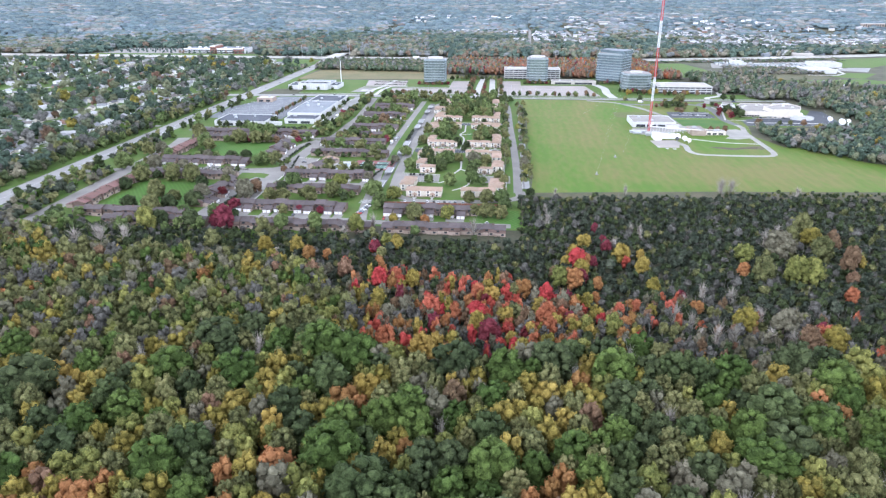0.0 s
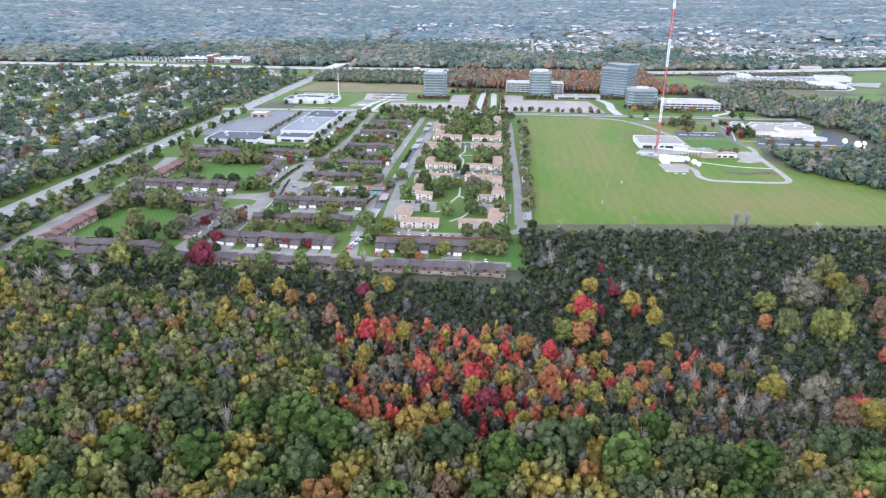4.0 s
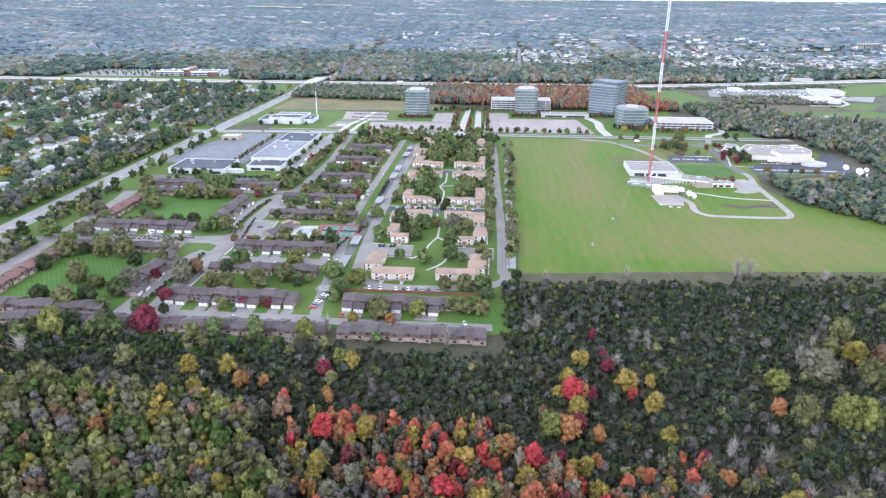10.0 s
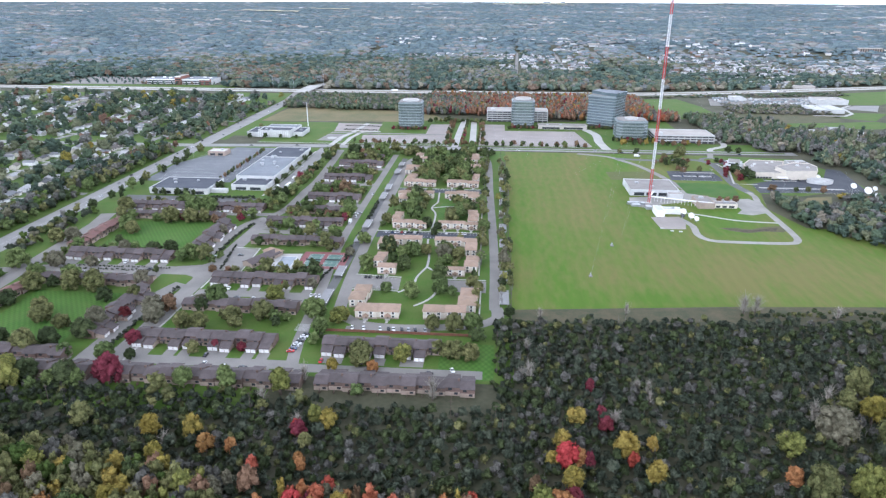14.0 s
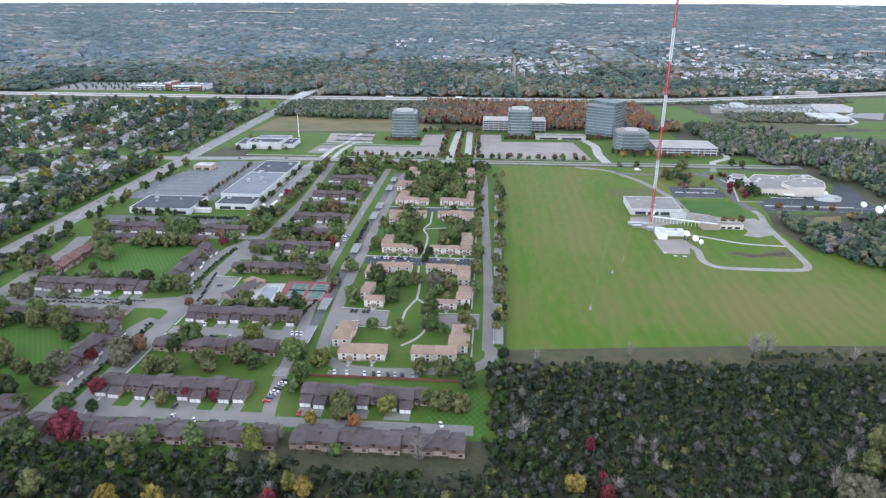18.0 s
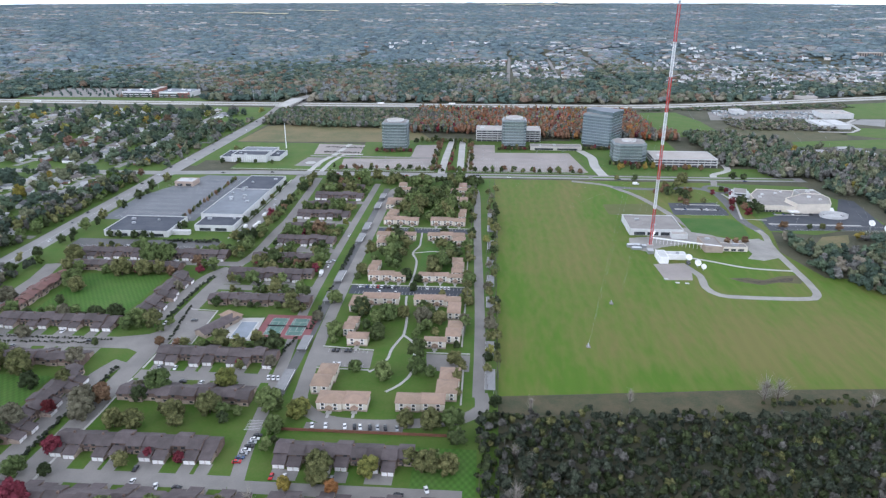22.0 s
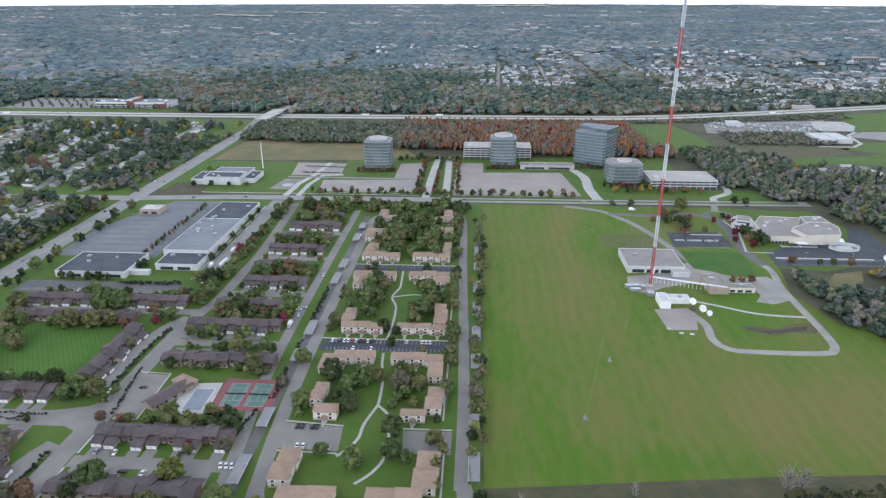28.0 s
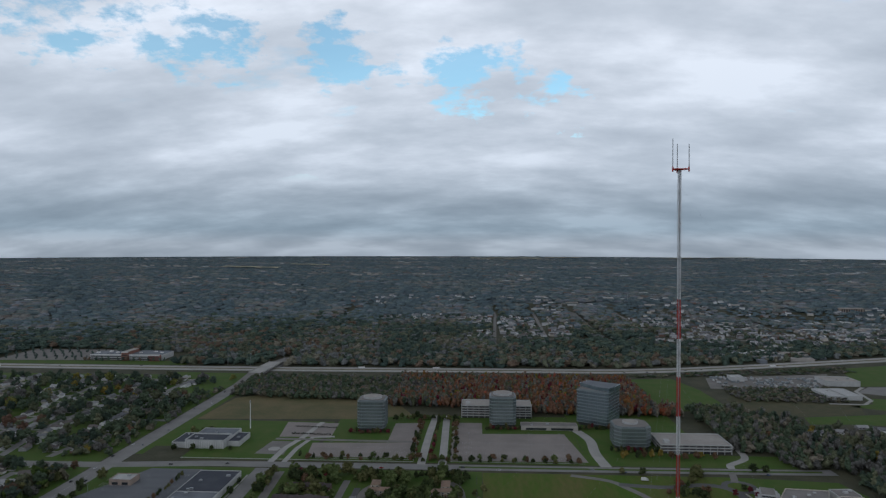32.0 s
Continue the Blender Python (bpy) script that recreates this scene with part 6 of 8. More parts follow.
tree_protos()
COLOUR_WORDS = {"green": "leafy green", "leafy": "mid-green", "dark": "dark green", "olive": "dull olive-green", "lime": "yellow-green", "yellow": "golden yellow autumn", "orange": "orange autumn", "red": "bright red autumn", "rust": "rusty brown autumn", "crimson": "deep crimson", "tan": "pale tan, half-bare", "gold": "ochre-gold autumn", "salmon": "salmon-orange autumn", "pine": "blue-green"}
tr = random.Random(21)


LAWN, SOLO = {}, [0]


def tree(x, y, r, h, col="green", kind="round", place="on the lawn", group="lawn trees", solo=False):
    """r: crown radius, h: whole height. solo: an object of its own, else one of a joined planting."""
    col = "leafy" if col == "green" else col
    if not solo or SOLO[0] >= 300:
        LAWN.setdefault((kind, col), []).append((x, y, h * {"round": 0.55, "tall": 0.56, "cone": 0.46}[kind], r, h * {"round": 0.48, "tall": 0.38, "cone": 0.36}[kind]))
        return
    SOLO[0] += 1
    t = thing("tree", "%s %s tree %s" % (COLOUR_WORDS[col], {"round": "broad", "tall": "upright", "cone": "conical"}[kind], place), "tree", pose(x, y, 0, 0, 0, tr.uniform(0, 360)), group)
    k = part("trunk", TREE_MESH[("trunk", tr.randrange(3))], None, t)
    k.scale = (h * 0.9, h * 0.9, h)
    c = part("crown", TREE_MESH[(kind, col, tr.randrange(2))], None, t)
    half = h * {"round": 0.50, "tall": 0.34, "cone": 0.36}[kind]
    c.location, c.scale = (0, 0, h - half * {"round": 0.95, "tall": 1.3, "cone": 1.5}[kind]), (r, r, half)


def bare_tree(x, y, r, h, place="in the scrub"):
    t = thing("bare_tree", "pale leafless tree with upright branches %s" % place, "tree", pose(x, y, 0, 0, 0, tr.uniform(0, 360)), "bare trees")
    k = part("trunk", TREE_MESH[("trunk", tr.randrange(3))], None, t)
    k.scale = (h * 0.7, h * 0.7, h)
    c = part("bare_crown", TREE_MESH[("bare", tr.randrange(3))], None, t)
    c.location, c.scale = (0, 0, h * 0.5), (r * 1.9, r * 1.9, h * 0.5)


# what trees must keep clear of: x0, x1, y0, y1
CLEAR = [(x0 - 5, x1 + 5, y - (11.5 if not t else 6), y + (6 if not t else 11.5)) for x0, x1, y, t, g in ROWS]
CLEAR += [(x - 12, x + 12, y0 - 4, y1 + 4) for x, y0, y1 in ((-239, -385, -322), (-241, -526, -461), (-333, -384, -326), (-325, -540, -463))]
CLEAR += [(w[0] - 3.5, w[1] + 3.5, w[2] - 4, w[3] + 3.5) for ws in APARTMENTS for w in ws]
CLEAR += [(-212, -200, -590, -300), (-206, -193, -310, -8), (-136, -126, -345, -30), (-129, -112, -575, -345), (-125, -104, -480, -50), (-16, 5, -480, -40), (-110, -10, -506, -489), (-206, -122, -464, -454),
          (-214, -118, -551, -541), (-116, -12, -553, -543), (-206, -131, -341, -331), (-199, -133, -262, -252), (-198, -133, -187, -177), (-200, -133, -121, -111), (-346, -204, -296, -286), (-335, -204, -438, -410),
          (-240, -215, -560, -440), (-228, -214, -395, -310), (-368, -340, -590, -295), (-390, -232, -265, -8), (-240, -218, -215, -8), (-413, -385, -760, 450), (-212, -152, -424, -372), (-155, -115, -415, -376),
          (-106, -70, -446, -418), (-40, -10, -446, -422), (-106, -14, -343, -324), (-106, -14, -208, -191), (-318, -250, -535, -465), (-322, -252, -386, -320), (-1100, 372, -20, 18), (-70, -30, 10, 216)]


def free(x, y, m=0.0):
    return not any(a - m < x < b + m and c - m < y < d + m for a, b, c, d in CLEAR)


# lawn trees among the houses
lawn_cols = ["olive"] * 9 + ["green"] * 13 + ["dark"] * 3 + ["pine"] * 2 + ["lime", "rust", "crimson", "tan"]
made, spots = 0, []
for _ in range(14000):
    if made >= 430:
        break
    x, y = tr.uniform(-345, -8), tr.uniform(-588, -20)
    rad = tr.choice((tr.uniform(2.6, 4.4), tr.uniform(4.4, 7.4)))
    if y < -440 and tr.random() < 0.92 or x > -108 and tr.random() < 0.7 or -70 < x < -48 and y > -480:
        continue
    if not free(x, y, rad * 0.35) or (x < -214 and tr.random() < 0.3) or any((x - a) ** 2 + (y - b) ** 2 < (0.62 * (rad + c)) ** 2 for a, b, c in spots):
        continue
    spots.append((x, y, rad))
    col = tr.choice(lawn_cols if x < -110 or tr.random() < 0.3 else ("green", "green", "olive", "dark", "pine"))
    kind = "cone" if col == "dark" and tr.random() < 0.4 else tr.choice(("round", "round", "round", "tall"))
    tree(x, y, rad * (0.75 if kind != "round" else 1), rad * tr.uniform(1.6, 2.1), col, kind, "between the houses")
    made += 1
# trees in front of the garages, on the mown courts and in the gardens: x, y, crown radius
GARDEN = {
    "dark": "-88 -376 6.2; 3 -477 3.3; -65 -312 4.6; -55 -317 3.3; -57 -333 3.0; -1 -430 2.7; -308 -371 2.9; -267 -395 5.2; -255 -392 5.2; -259 -477 4.8; -317 -489 4.4; -370 -365 2.3; -377 -386 2.3; -249 -428 1.9; -191 -485 3.9; -244 -525 6.0; -320 -484 4.4; -287 -537 5.1; -257 -537 5.4; -247 -571 5.6; -205 -546 3.0",
    "pine": "-72 -408 5.2; -382 -337 4.1",
    "green": "-69 -381 6.1; -43 -447 4.8; -79 -447 3.6; -61 -455 5.3; -100 -405 5.3; -16 -319 5.3; -19 -496 5.4; -111 -357 5.0; -353 -428 9.2; -184 -476 6.7; -316 -342 6.9; -280 -291 10.0; -269 -287 8.0; -325 -448 6.0; -300 -448 5.9; -242 -547 4.2; -219 -547 4.6; -143 -565 3.6; -167 -566 3.2; -117 -488 6.5; -109 -508 4.5",
    "olive": "-59 -376 4.1; -34 -384 4.7; -21 -435 4.3; -43 -498 4.3; -30 -499 5.3; -29 -531 5.4; -19 -532 4.9; -37 -527 4.0; -79 -535 5.5; -15 -354 3.5; -101 -304 4.7; -308 -350 6.0; -290 -319 7.0; -273 -317 6.1; -316 -465 6.5; -291 -462 6.3; -274 -463 6.8; -281 -509 5.3; -264 -515 4.5; -357 -376 5.8; -241 -473 4.7; -192 -509 4.8; -344 -293 9.1; -285 -502 5.9; -267 -544 6.8; -165 -499 5.3; -148 -494 5.8; -182 -509 4.7; -115 -566 4.4; -78 -542 5.7",
    "tan": "-45 -383 5.4; -117 -385 3.4; 0 -388 4.0; -2 -328 3.0; -290 -395 4.9; -326 -424 5.6; -301 -421 4.1; -346 -372 6.1; -247 -451 4.9; -213 -503 6.0; -243 -513 6.1; -233 -344 3.6; -218 -493 6.1; -194 -478 3.9; -130 -446 3.4",
    "lime": "-56 -536 4.9; -99 -489 3.9; -255 -573 6.6; -148 -469 5.5; -101 -494 5.1",
    "crimson": "-163 -531 3.4; -233 -500 5.1; -210 -566 5.8; -240 -491 4.0; -211 -530 5.7; -147 -533 3.6; -149 -447 2.9",
    "rust": "-211 -487 5.0; -209 -424 2.7",
    "gold": "-92 -548 3.1",
    "orange": "-70 -549 3.1",
}
for c, text in GARDEN.items():
    for q in text.split(";"):
        x, y, rr = (float(v) for v in q.split())
        rr = min(rr, 7.4) * (0.85 if c == "crimson" else 1.15)
        tree(x, y, rr, max(5.0, rr * tr.uniform(1.55, 1.9)), c, "round", "beside the houses", solo=True)
for k in range(60):
    tree(tr.uniform(-84, -36), tr.uniform(-178, -62), tr.uniform(3.6, 6.2), tr.uniform(8, 12), tr.choice(("green", "green", "pine", "green", "olive")), "round", "in the wooded garden")
for k in range(34):
    tree(tr.choice((-17.5, 4.2)) + tr.uniform(-1, 1.4), -470 + 12.8 * k + tr.uniform(-4, 4), tr.uniform(2.6, 4.6), tr.uniform(6, 10), tr.choice(("olive", "tan", "dark", "olive", "scrubby", "green")).replace("scrubby", "olive"), tr.choice(("tall", "round")), "along the field edge", "field edge trees")
for k in range(22):
    tree(-3.5 + tr.uniform(-0.6, 7), -445 + 17.5 * k + tr.uniform(-5, 5), tr.uniform(2.6, 4.2), tr.uniform(6, 9), tr.choice(("olive", "tan", "dark", "olive", "tan", "lime")), "tall", "along the field edge", "field edge trees")
for k in range(16):
    tree(-52 + tr.uniform(-1, 1), 24 + 11.5 * k, tr.uniform(2, 2.8), tr.uniform(5, 7), tr.choice(("rust", "olive", "dark", "crimson")), "round", "between the two drives", "drive trees")
    tree(-71 if k % 2 else -31, 20 + 11.5 * k, tr.uniform(2, 3), tr.uniform(5, 7), tr.choice(("rust", "olive", "dark")), "round", "beside the drive", "drive trees")
for k in range(26):
    tree(-190 + 12 * k + tr.uniform(-4, 4), 22 + tr.uniform(-1, 2), tr.uniform(1.6, 3.2), tr.uniform(4, 7), tr.choice(("dark", "dark", "rust", "olive")), tr.choice(("cone", "round")), "on the verge by the car parks", "verge trees")
for k in range(20):
    tree(-110 + 5.2 * k + tr.uniform(-2, 2), -24 + tr.uniform(-5, 4), tr.uniform(2, 3.2), tr.uniform(6, 9), tr.choice(("dark", "dark", "green", "rust")), "cone", "along the cross road", "screen trees")
for k in range(20):
    tree(-302 + tr.uniform(-1.2, 1.2), -182 + 7.6 * k, tr.uniform(1.4, 2.2), tr.uniform(4, 6), tr.choice(("dark", "olive", "rust")), "round", "in the store car park", "car park trees")
for x, y in ((-345, -237), (-336, -238), (-322, -238), (-313, -237.5), (-305, -238), (-291, -212), (-289, -206), (-236, -190), (-235, -170), (-375, -205), (-378, -150), (-380, -236), (-373, -250), (-330, -262), (-378, -100)):
    tree(x, y, tr.uniform(2.2, 3.4), tr.uniform(6, 8), "dark", "round", "in front of the store", "store trees")
for k in range(14):
    tree(205 + tr.uniform(-12, 20), -30 - 4.6 * k + tr.uniform(-3, 3), tr.uniform(2.2, 3.6), tr.uniform(5, 8), tr.choice(("dark", "green", "rust", "olive")), tr.choice(("cone", "round")), "by the station drive", "station trees")
for x, y, r, c in ((253, -98, 4, "crimson"), (260, -112, 4, "rust"), (262, -98, 6, "dark"), (246, -118, 3, "crimson"), (170, -8, 4, "dark"), (228, -2, 5, "olive"), (222, -8, 5, "olive"), (150, -4, 3, "olive"), (300, 6, 4, "dark"), (244, -60, 3, "crimson"), (212, -70, 4, "dark")):
    tree(x, y, r, r * 1.9, c, "round", "near the broadcasting building", "station trees")
for x, y, r, c in ((263, -64, 3, "crimson"), (261, -92, 3.4, "rust"), (257, -132, 4, "crimson"), (266, -120, 6.5, "dark"), (271, -124, 5, "dark"), (258, -45, 3, "dark"), (262, -50, 3, "crimson"), (276, -170, 4, "rust"), (300, -171, 3, "dark"), (326, -172, 4, "rust"), (312, -170, 3, "olive"), (196, -62, 5, "dark"), (206, -66, 5, "dark"), (190, -56, 3, "rust"), (182, -60, 3, "rust"), (204, -102, 4, "rust"), (214, -30, 5, "olive"), (224, -14, 6, "olive"), (288, 6, 5, "dark"), (210, -214, 3, "rust"), (218, -214, 3, "rust"), (226, -213, 3.4, "rust")):
    tree(x, y, r, r * 1.8, c, "round", "near the broadcasting building", "station trees")
for cx, cy, rr_ in ((-135, 128, 24), (33, 152, 22), (160, 160, 28), (180, 68, 26)):
    for k in range(15):
        tree(cx - rr_ + 2 * rr_ * k / 14 + tr.uniform(-1, 1), cy + tr.uniform(-5, 2), tr.uniform(1.8, 3.4), tr.uniform(4, 7.5), tr.choice(("dark", "rust", "olive", "crimson", "dark")), tr.choice(("round", "cone")), "at the foot of the office tower", "office trees")
for k in range(24):
    tree(-200 + 13.5 * k + tr.uniform(-5, 5), 30 + tr.uniform(-3, 4), tr.uniform(2.2, 4.2), tr.uniform(5, 8), tr.choice(("dark", "olive", "rust", "green")), tr.choice(("cone", "round")), "on the verge by the car parks", "verge trees")
for k in range(12):
    tree(-108 + 7 * k + tr.uniform(-2, 2), 196 + tr.uniform(-6, 6), tr.uniform(2.6, 4.4), tr.uniform(6, 9), tr.choice(("dark", "green", "dark", "olive")), tr.choice(("cone", "round")), "behind the office tower", "office trees")
for k in range(10):
    for dx in (-24, 24):
        tree(-50 + dx + tr.uniform(-2, 2), 30 + 18 * k + tr.uniform(-4, 4), tr.uniform(2.6, 4.0), tr.uniform(5, 8), tr.choice(("dark", "rust", "olive", "rust")), "round", "beside the drive", "drive trees")
for k in range(12):
    tree(160 + 9 * k + tr.uniform(-3, 3), 48 + tr.uniform(-5, 5), tr.uniform(2.5, 4), tr.uniform(6, 9), tr.choice(("dark", "yellow", "olive", "rust")), "round", "in front of the parking garage", "office trees")

for x, y, q in [(-418 + tr.uniform(-4, 2), -520 + 17 * k, 0) for k in range(28)] + [(-380 + tr.uniform(-2, 2), -560 + 34 * k, 0) for k in range(16)] + [(-236 + tr.uniform(-0.6, 0.6), -185 + 26 * k, 1) for k in range(6)] + [(-350 + 22 * k, 47 + tr.uniform(-2, 2), 1) for k in range(4)] + [(-357 + 5 * k, 118 + tr.uniform(-6, 6), 1) for k in range(11)]:
    rr = tr.uniform(2.4, 3.6) if q else tr.uniform(3.4, 6)
    tree(x, y, rr, rr * tr.uniform(1.7, 2.2), tr.choice(("dark", "pine", "green", "olive")), "round", "along the road and stores", "roadside trees")

# hedges: joined low shrubs
HEDGE = []
for pts, w in ((((-223.5, -540), (-223, -506), (-222, -475), (-221, -452)), 1.6), (((-220, -390), (-219, -342), (-216, -318)), 1.6), (((-212, -370), (-205, -420)), 1.2), (((-320, -421), (-240, -421)), 1.0), (((-320, -427), (-250, -427)), 1.0), (((-290, -243), (-240, -243)), 2.2),
               (((-296, -268), (-232, -266)), 2.2), (((-119, -400), (-119, -365)), 1.5), (((-119, -340), (-119, -330)), 1.5), (((-119, -300), (-119, -245)), 1.8), (((-232, 118), (-180, 114)), 1.4), (((-236, 150), (-180, 146)), 1.2), (((-130, -440), (-124, -408)), 1.3)):
    for (ax, ay), (bx, by) in zip(pts, pts[1:]):
        n = int(math.hypot(bx - ax, by - ay) / 1.3)
        for k in range(n):
            HEDGE.append((ax + (bx - ax) * k / n + tr.uniform(-0.4, 0.4), ay + (by - ay) * k / n + tr.uniform(-0.4, 0.4), w * 0.6, w * tr.uniform(0.8, 1.2), w * 0.8))
grove("hedge", "dark clipped hedges along the streets", HEDGE, BUSH, LEAF["scrub"], "hedge")

# ---------------------------------------------------------------- the wood in the foreground
def in_view(x, y, m=14.0):
    """Whether a place lies where the walk ever looks, with a margin."""
    return -32 - 0.83 * (y + 971) - m < x < -8 + 0.61 * (y + 971) + m


def accent(x, y, c, r):
    kind = "cone" if r > 5 and c not in ("lime", "tan", "olive") else "tall"
    tree(x, y, r * (1.3 if r < 5 else 1.0), max(9.5, min(16.0, r * tr.uniform(3.4, 4.2))), c, "round" if r > 5.5 else kind, "in the autumn wood", "autumn wood trees", True)


# single autumn trees: x, y, crown radius
ACCENTS = {
    "crimson": "-93 -608 2.9; -25 -675 2.7; -22 -711 4.1; 16 -666 2.2; 34 -618 2.2; 25 -643 3.0; 45 -593 2.7; 44 -584 2.1; 73 -660 2.0; 127 -693 2.8; -202 -570 6.6; 42 -561 2.0",
    "orange": "-86 -631 2.0; -62 -649 2.3; -42 -696 2.3; -6 -662 3.4; 16 -695 3.1; 30 -666 2.0; 40 -693 2.6; 38 -702 2.3; 29 -618 3.2; 20 -650 4.1; 33 -649 2.6; 78 -672 2.6; 116 -622 3.0; 98 -687 2.8; -130 -621 3.0; -119 -621 2.4; -87 -628 2.0",
    "red": "-81 -657 3.7; -71 -643 2.4; -70 -657 2.9; -54 -674 2.4; -45 -686 2.0; -31 -658 2.0; -14 -646 2.0; -29 -688 3.6; -24 -688 2.3; 5 -668 5.5; -17 -717 2.1; -14 -702 2.5; -11 -716 2.0; 30 -689 2.0; 25 -619 3.8; 53 -617 2.0; -94 -606 2.5",
    "salmon": "-74 -651 3.5; -51 -687 3.7; -44 -652 2.6; -35 -652 2.3; -16 -656 2.0; -29 -668 3.3; 4 -693 4.1; 5 -701 3.0; 40 -677 2.0; 49 -673 2.2; -66 -725 5.7; 65 -672 2.5; 160 -651 2.6; 126 -700 3.4; -106 -632 2.0",
    "yellow": "-64 -656 3.7; -22 -670 3.3; -4 -702 2.5; 51 -610 3.9; 60 -627 3.4; 63 -605 2.0; -50 -731 6.0; -45 -722 3.5; -159 -612 3.7",
    "gold": "-78 -679 3.3; -79 -684 2.7; -24 -655 2.3; -28 -700 3.3; -15 -692 3.1; 2 -679 3.2; -12 -711 2.4; -7 -718 2.6; 2 -689 3.1; 20 -671 2.5; 25 -671 3.0; 30 -684 2.1; 19 -619 2.5; 24 -607 3.2; 26 -633 3.3; 32 -590 3.4; 62 -647 2.7; 55 -678 2.2; 170 -575 4.6; 184 -606 2.9; 95 -689 4.4; 128 -704 4.4; -140 -612 3.4; -81 -601 3.3; -149 -630 3.3; -159 -640 5.4; -153 -658 3.6",
    "olive": "-11 -688 3.4; -11 -663 2.8; 123 -630 5.9; 162 -567 3.9; 174 -552 5.6; 168 -596 6.6; -194 -608 4.0; -88 -615 2.4",
    "rust": "-8 -696 2.5; 12 -680 3.2; 11 -635 2.4; 183 -574 5.4; 177 -610 5.8; 171 -628 2.8; 117 -705 4.4; -69 -681 2.7; -68 -669 2.5; 9 -675 2.4; -3 -690 2.1; -103 -644 3.5",
    "lime": "22 -697 3.1; 34 -698 3.6; 13 -648 4.1; -62 -736 4.6; 121 -605 4.1; 141 -628 6.7; 148 -630 6.0; 102 -671 2.0; -88 -597 2.8; -126 -651 4.0; -251 -580 6.3; -112 -574 5.4",
    "tan": "146 -590 8.7; 112 -690 4.5; -76 -712 2.5; -63 -685 3.2; -71 -692 3.1; -19 -686 2.1; -190 -625 2.3; -116 -649 3.0; -113 -642 2.5",
    "green": "-163 -572 3.8; -140 -573 4.0",
    "dark": "-223 -575 4.7",
}
for c, text in ACCENTS.items():
    for q in text.split(";"):
        accent(*(float(v) for v in q.split()[:2]), c, float(q.split()[2]))
# pale leafless trees: x, y, crown radius
BARE_SPOTS = "74 -662 2.3; 85 -655 4.2; 98 -659 4.2; 65 -684 4.9; 71 -689 4.3; 105 -680 4.0; 79 -702 4.7; 86 -703 4.8; 73 -698 2.6; 111 -703 4.4; 103 -699 3.8; 71 -558 3.0; 142 -578 5.2; 155 -563 4.6; -103 -562 4.3; 12 -552 4.8; 8 -553 3.6; 70 -567 2.7; 21 -568 2.0; -36 -573 6.3"
for q in BARE_SPOTS.split(";"):
    x, y, r = (float(v) for v in q.split())
    bare_tree(x, y, r, max(9.0, min(15.0, r * 2.9)))
for x, y, r, h in ((50, -586, 5, 9), (76, -470, 3, 10), (150, -462, 8, 15), (158, -460, 7, 14), (22, -480, 3, 9), (66, -556, 4, 8), (12, -520, 4, 9), (20, -525, 4, 8), (205, -466, 4, 10), (-118, -583, 5, 11), (-96, -600, 4, 9), (-150, -618, 4, 9), (-268, -606, 8, 15), (-255, -600, 6, 13), (-280, -612, 7, 14)):
    bare_tree(x, y, r, h)

KINDS = {}


def plant(col, x, y, r, h, near=1):
    KINDS.setdefault((col, near), []).append((x, y, h * 0.60, r, h * 0.48))


fr = random.Random(77)
DENSE = [("green", 30), ("dark", 18), ("pine", 15), ("olive", 16), ("lime", 7), ("gold", 9), ("tan", 3), ("grey", 2)]
GOLDS = [("gold", 32), ("olive", 20), ("yellow", 11), ("lime", 12), ("orange", 10), ("green", 10), ("tan", 6), ("rust", 7)]
BARES_MIX = [("grey", 24), ("tan", 20), ("pine", 14), ("dark", 16), ("rust", 6), ("olive", 24)]
THIN = [("olive", 42), ("green", 16), ("grey", 10), ("tan", 12), ("pine", 4), ("lime", 9), ("gold", 10), ("rust", 4), ("orange", 1.2)]


def pick(table):
    k = fr.uniform(0, sum(w for _, w in table))
    for n, w in table:
        k -= w
        if k <= 0:
            return n
    return table[0][0]


class Spacing:
    """Keeps crowns apart by a share of their radii."""

    def __init__(self, share):
        self.share, self.cells = share, {}

    def take(self, x, y, r):
        i, j = int(x // 12), int(y // 12)
        for a in (i - 1, i, i + 1):
            for b in (j - 1, j, j + 1):
                for px, py, pr in self.cells.get((a, b), ()):
                    if (x - px) ** 2 + (y - py) ** 2 < (self.share * (r + pr)) ** 2:
                        return False
        self.cells.setdefault((i, j), []).append((x, y, r))
        return True


def wood_edge(x):
    """Northern edge of the tall dense wood."""
    return float(np.interp(x, (-213, -160, -132, -103, -72, -39, -14, 8, 38, 50, 92, 132), (-746, -737, -720, -702, -732, -744, -734, -727, -716, -731, -731, -719)))


def thin_edge(x, y):
    """Whether a place lies in the thin brownish wood west of the red grove."""
    return x < -86 - 0.25 * (y + 735) + 8 * math.sin(y * 0.06) and y < -622 - 0.1 * (x + 300)


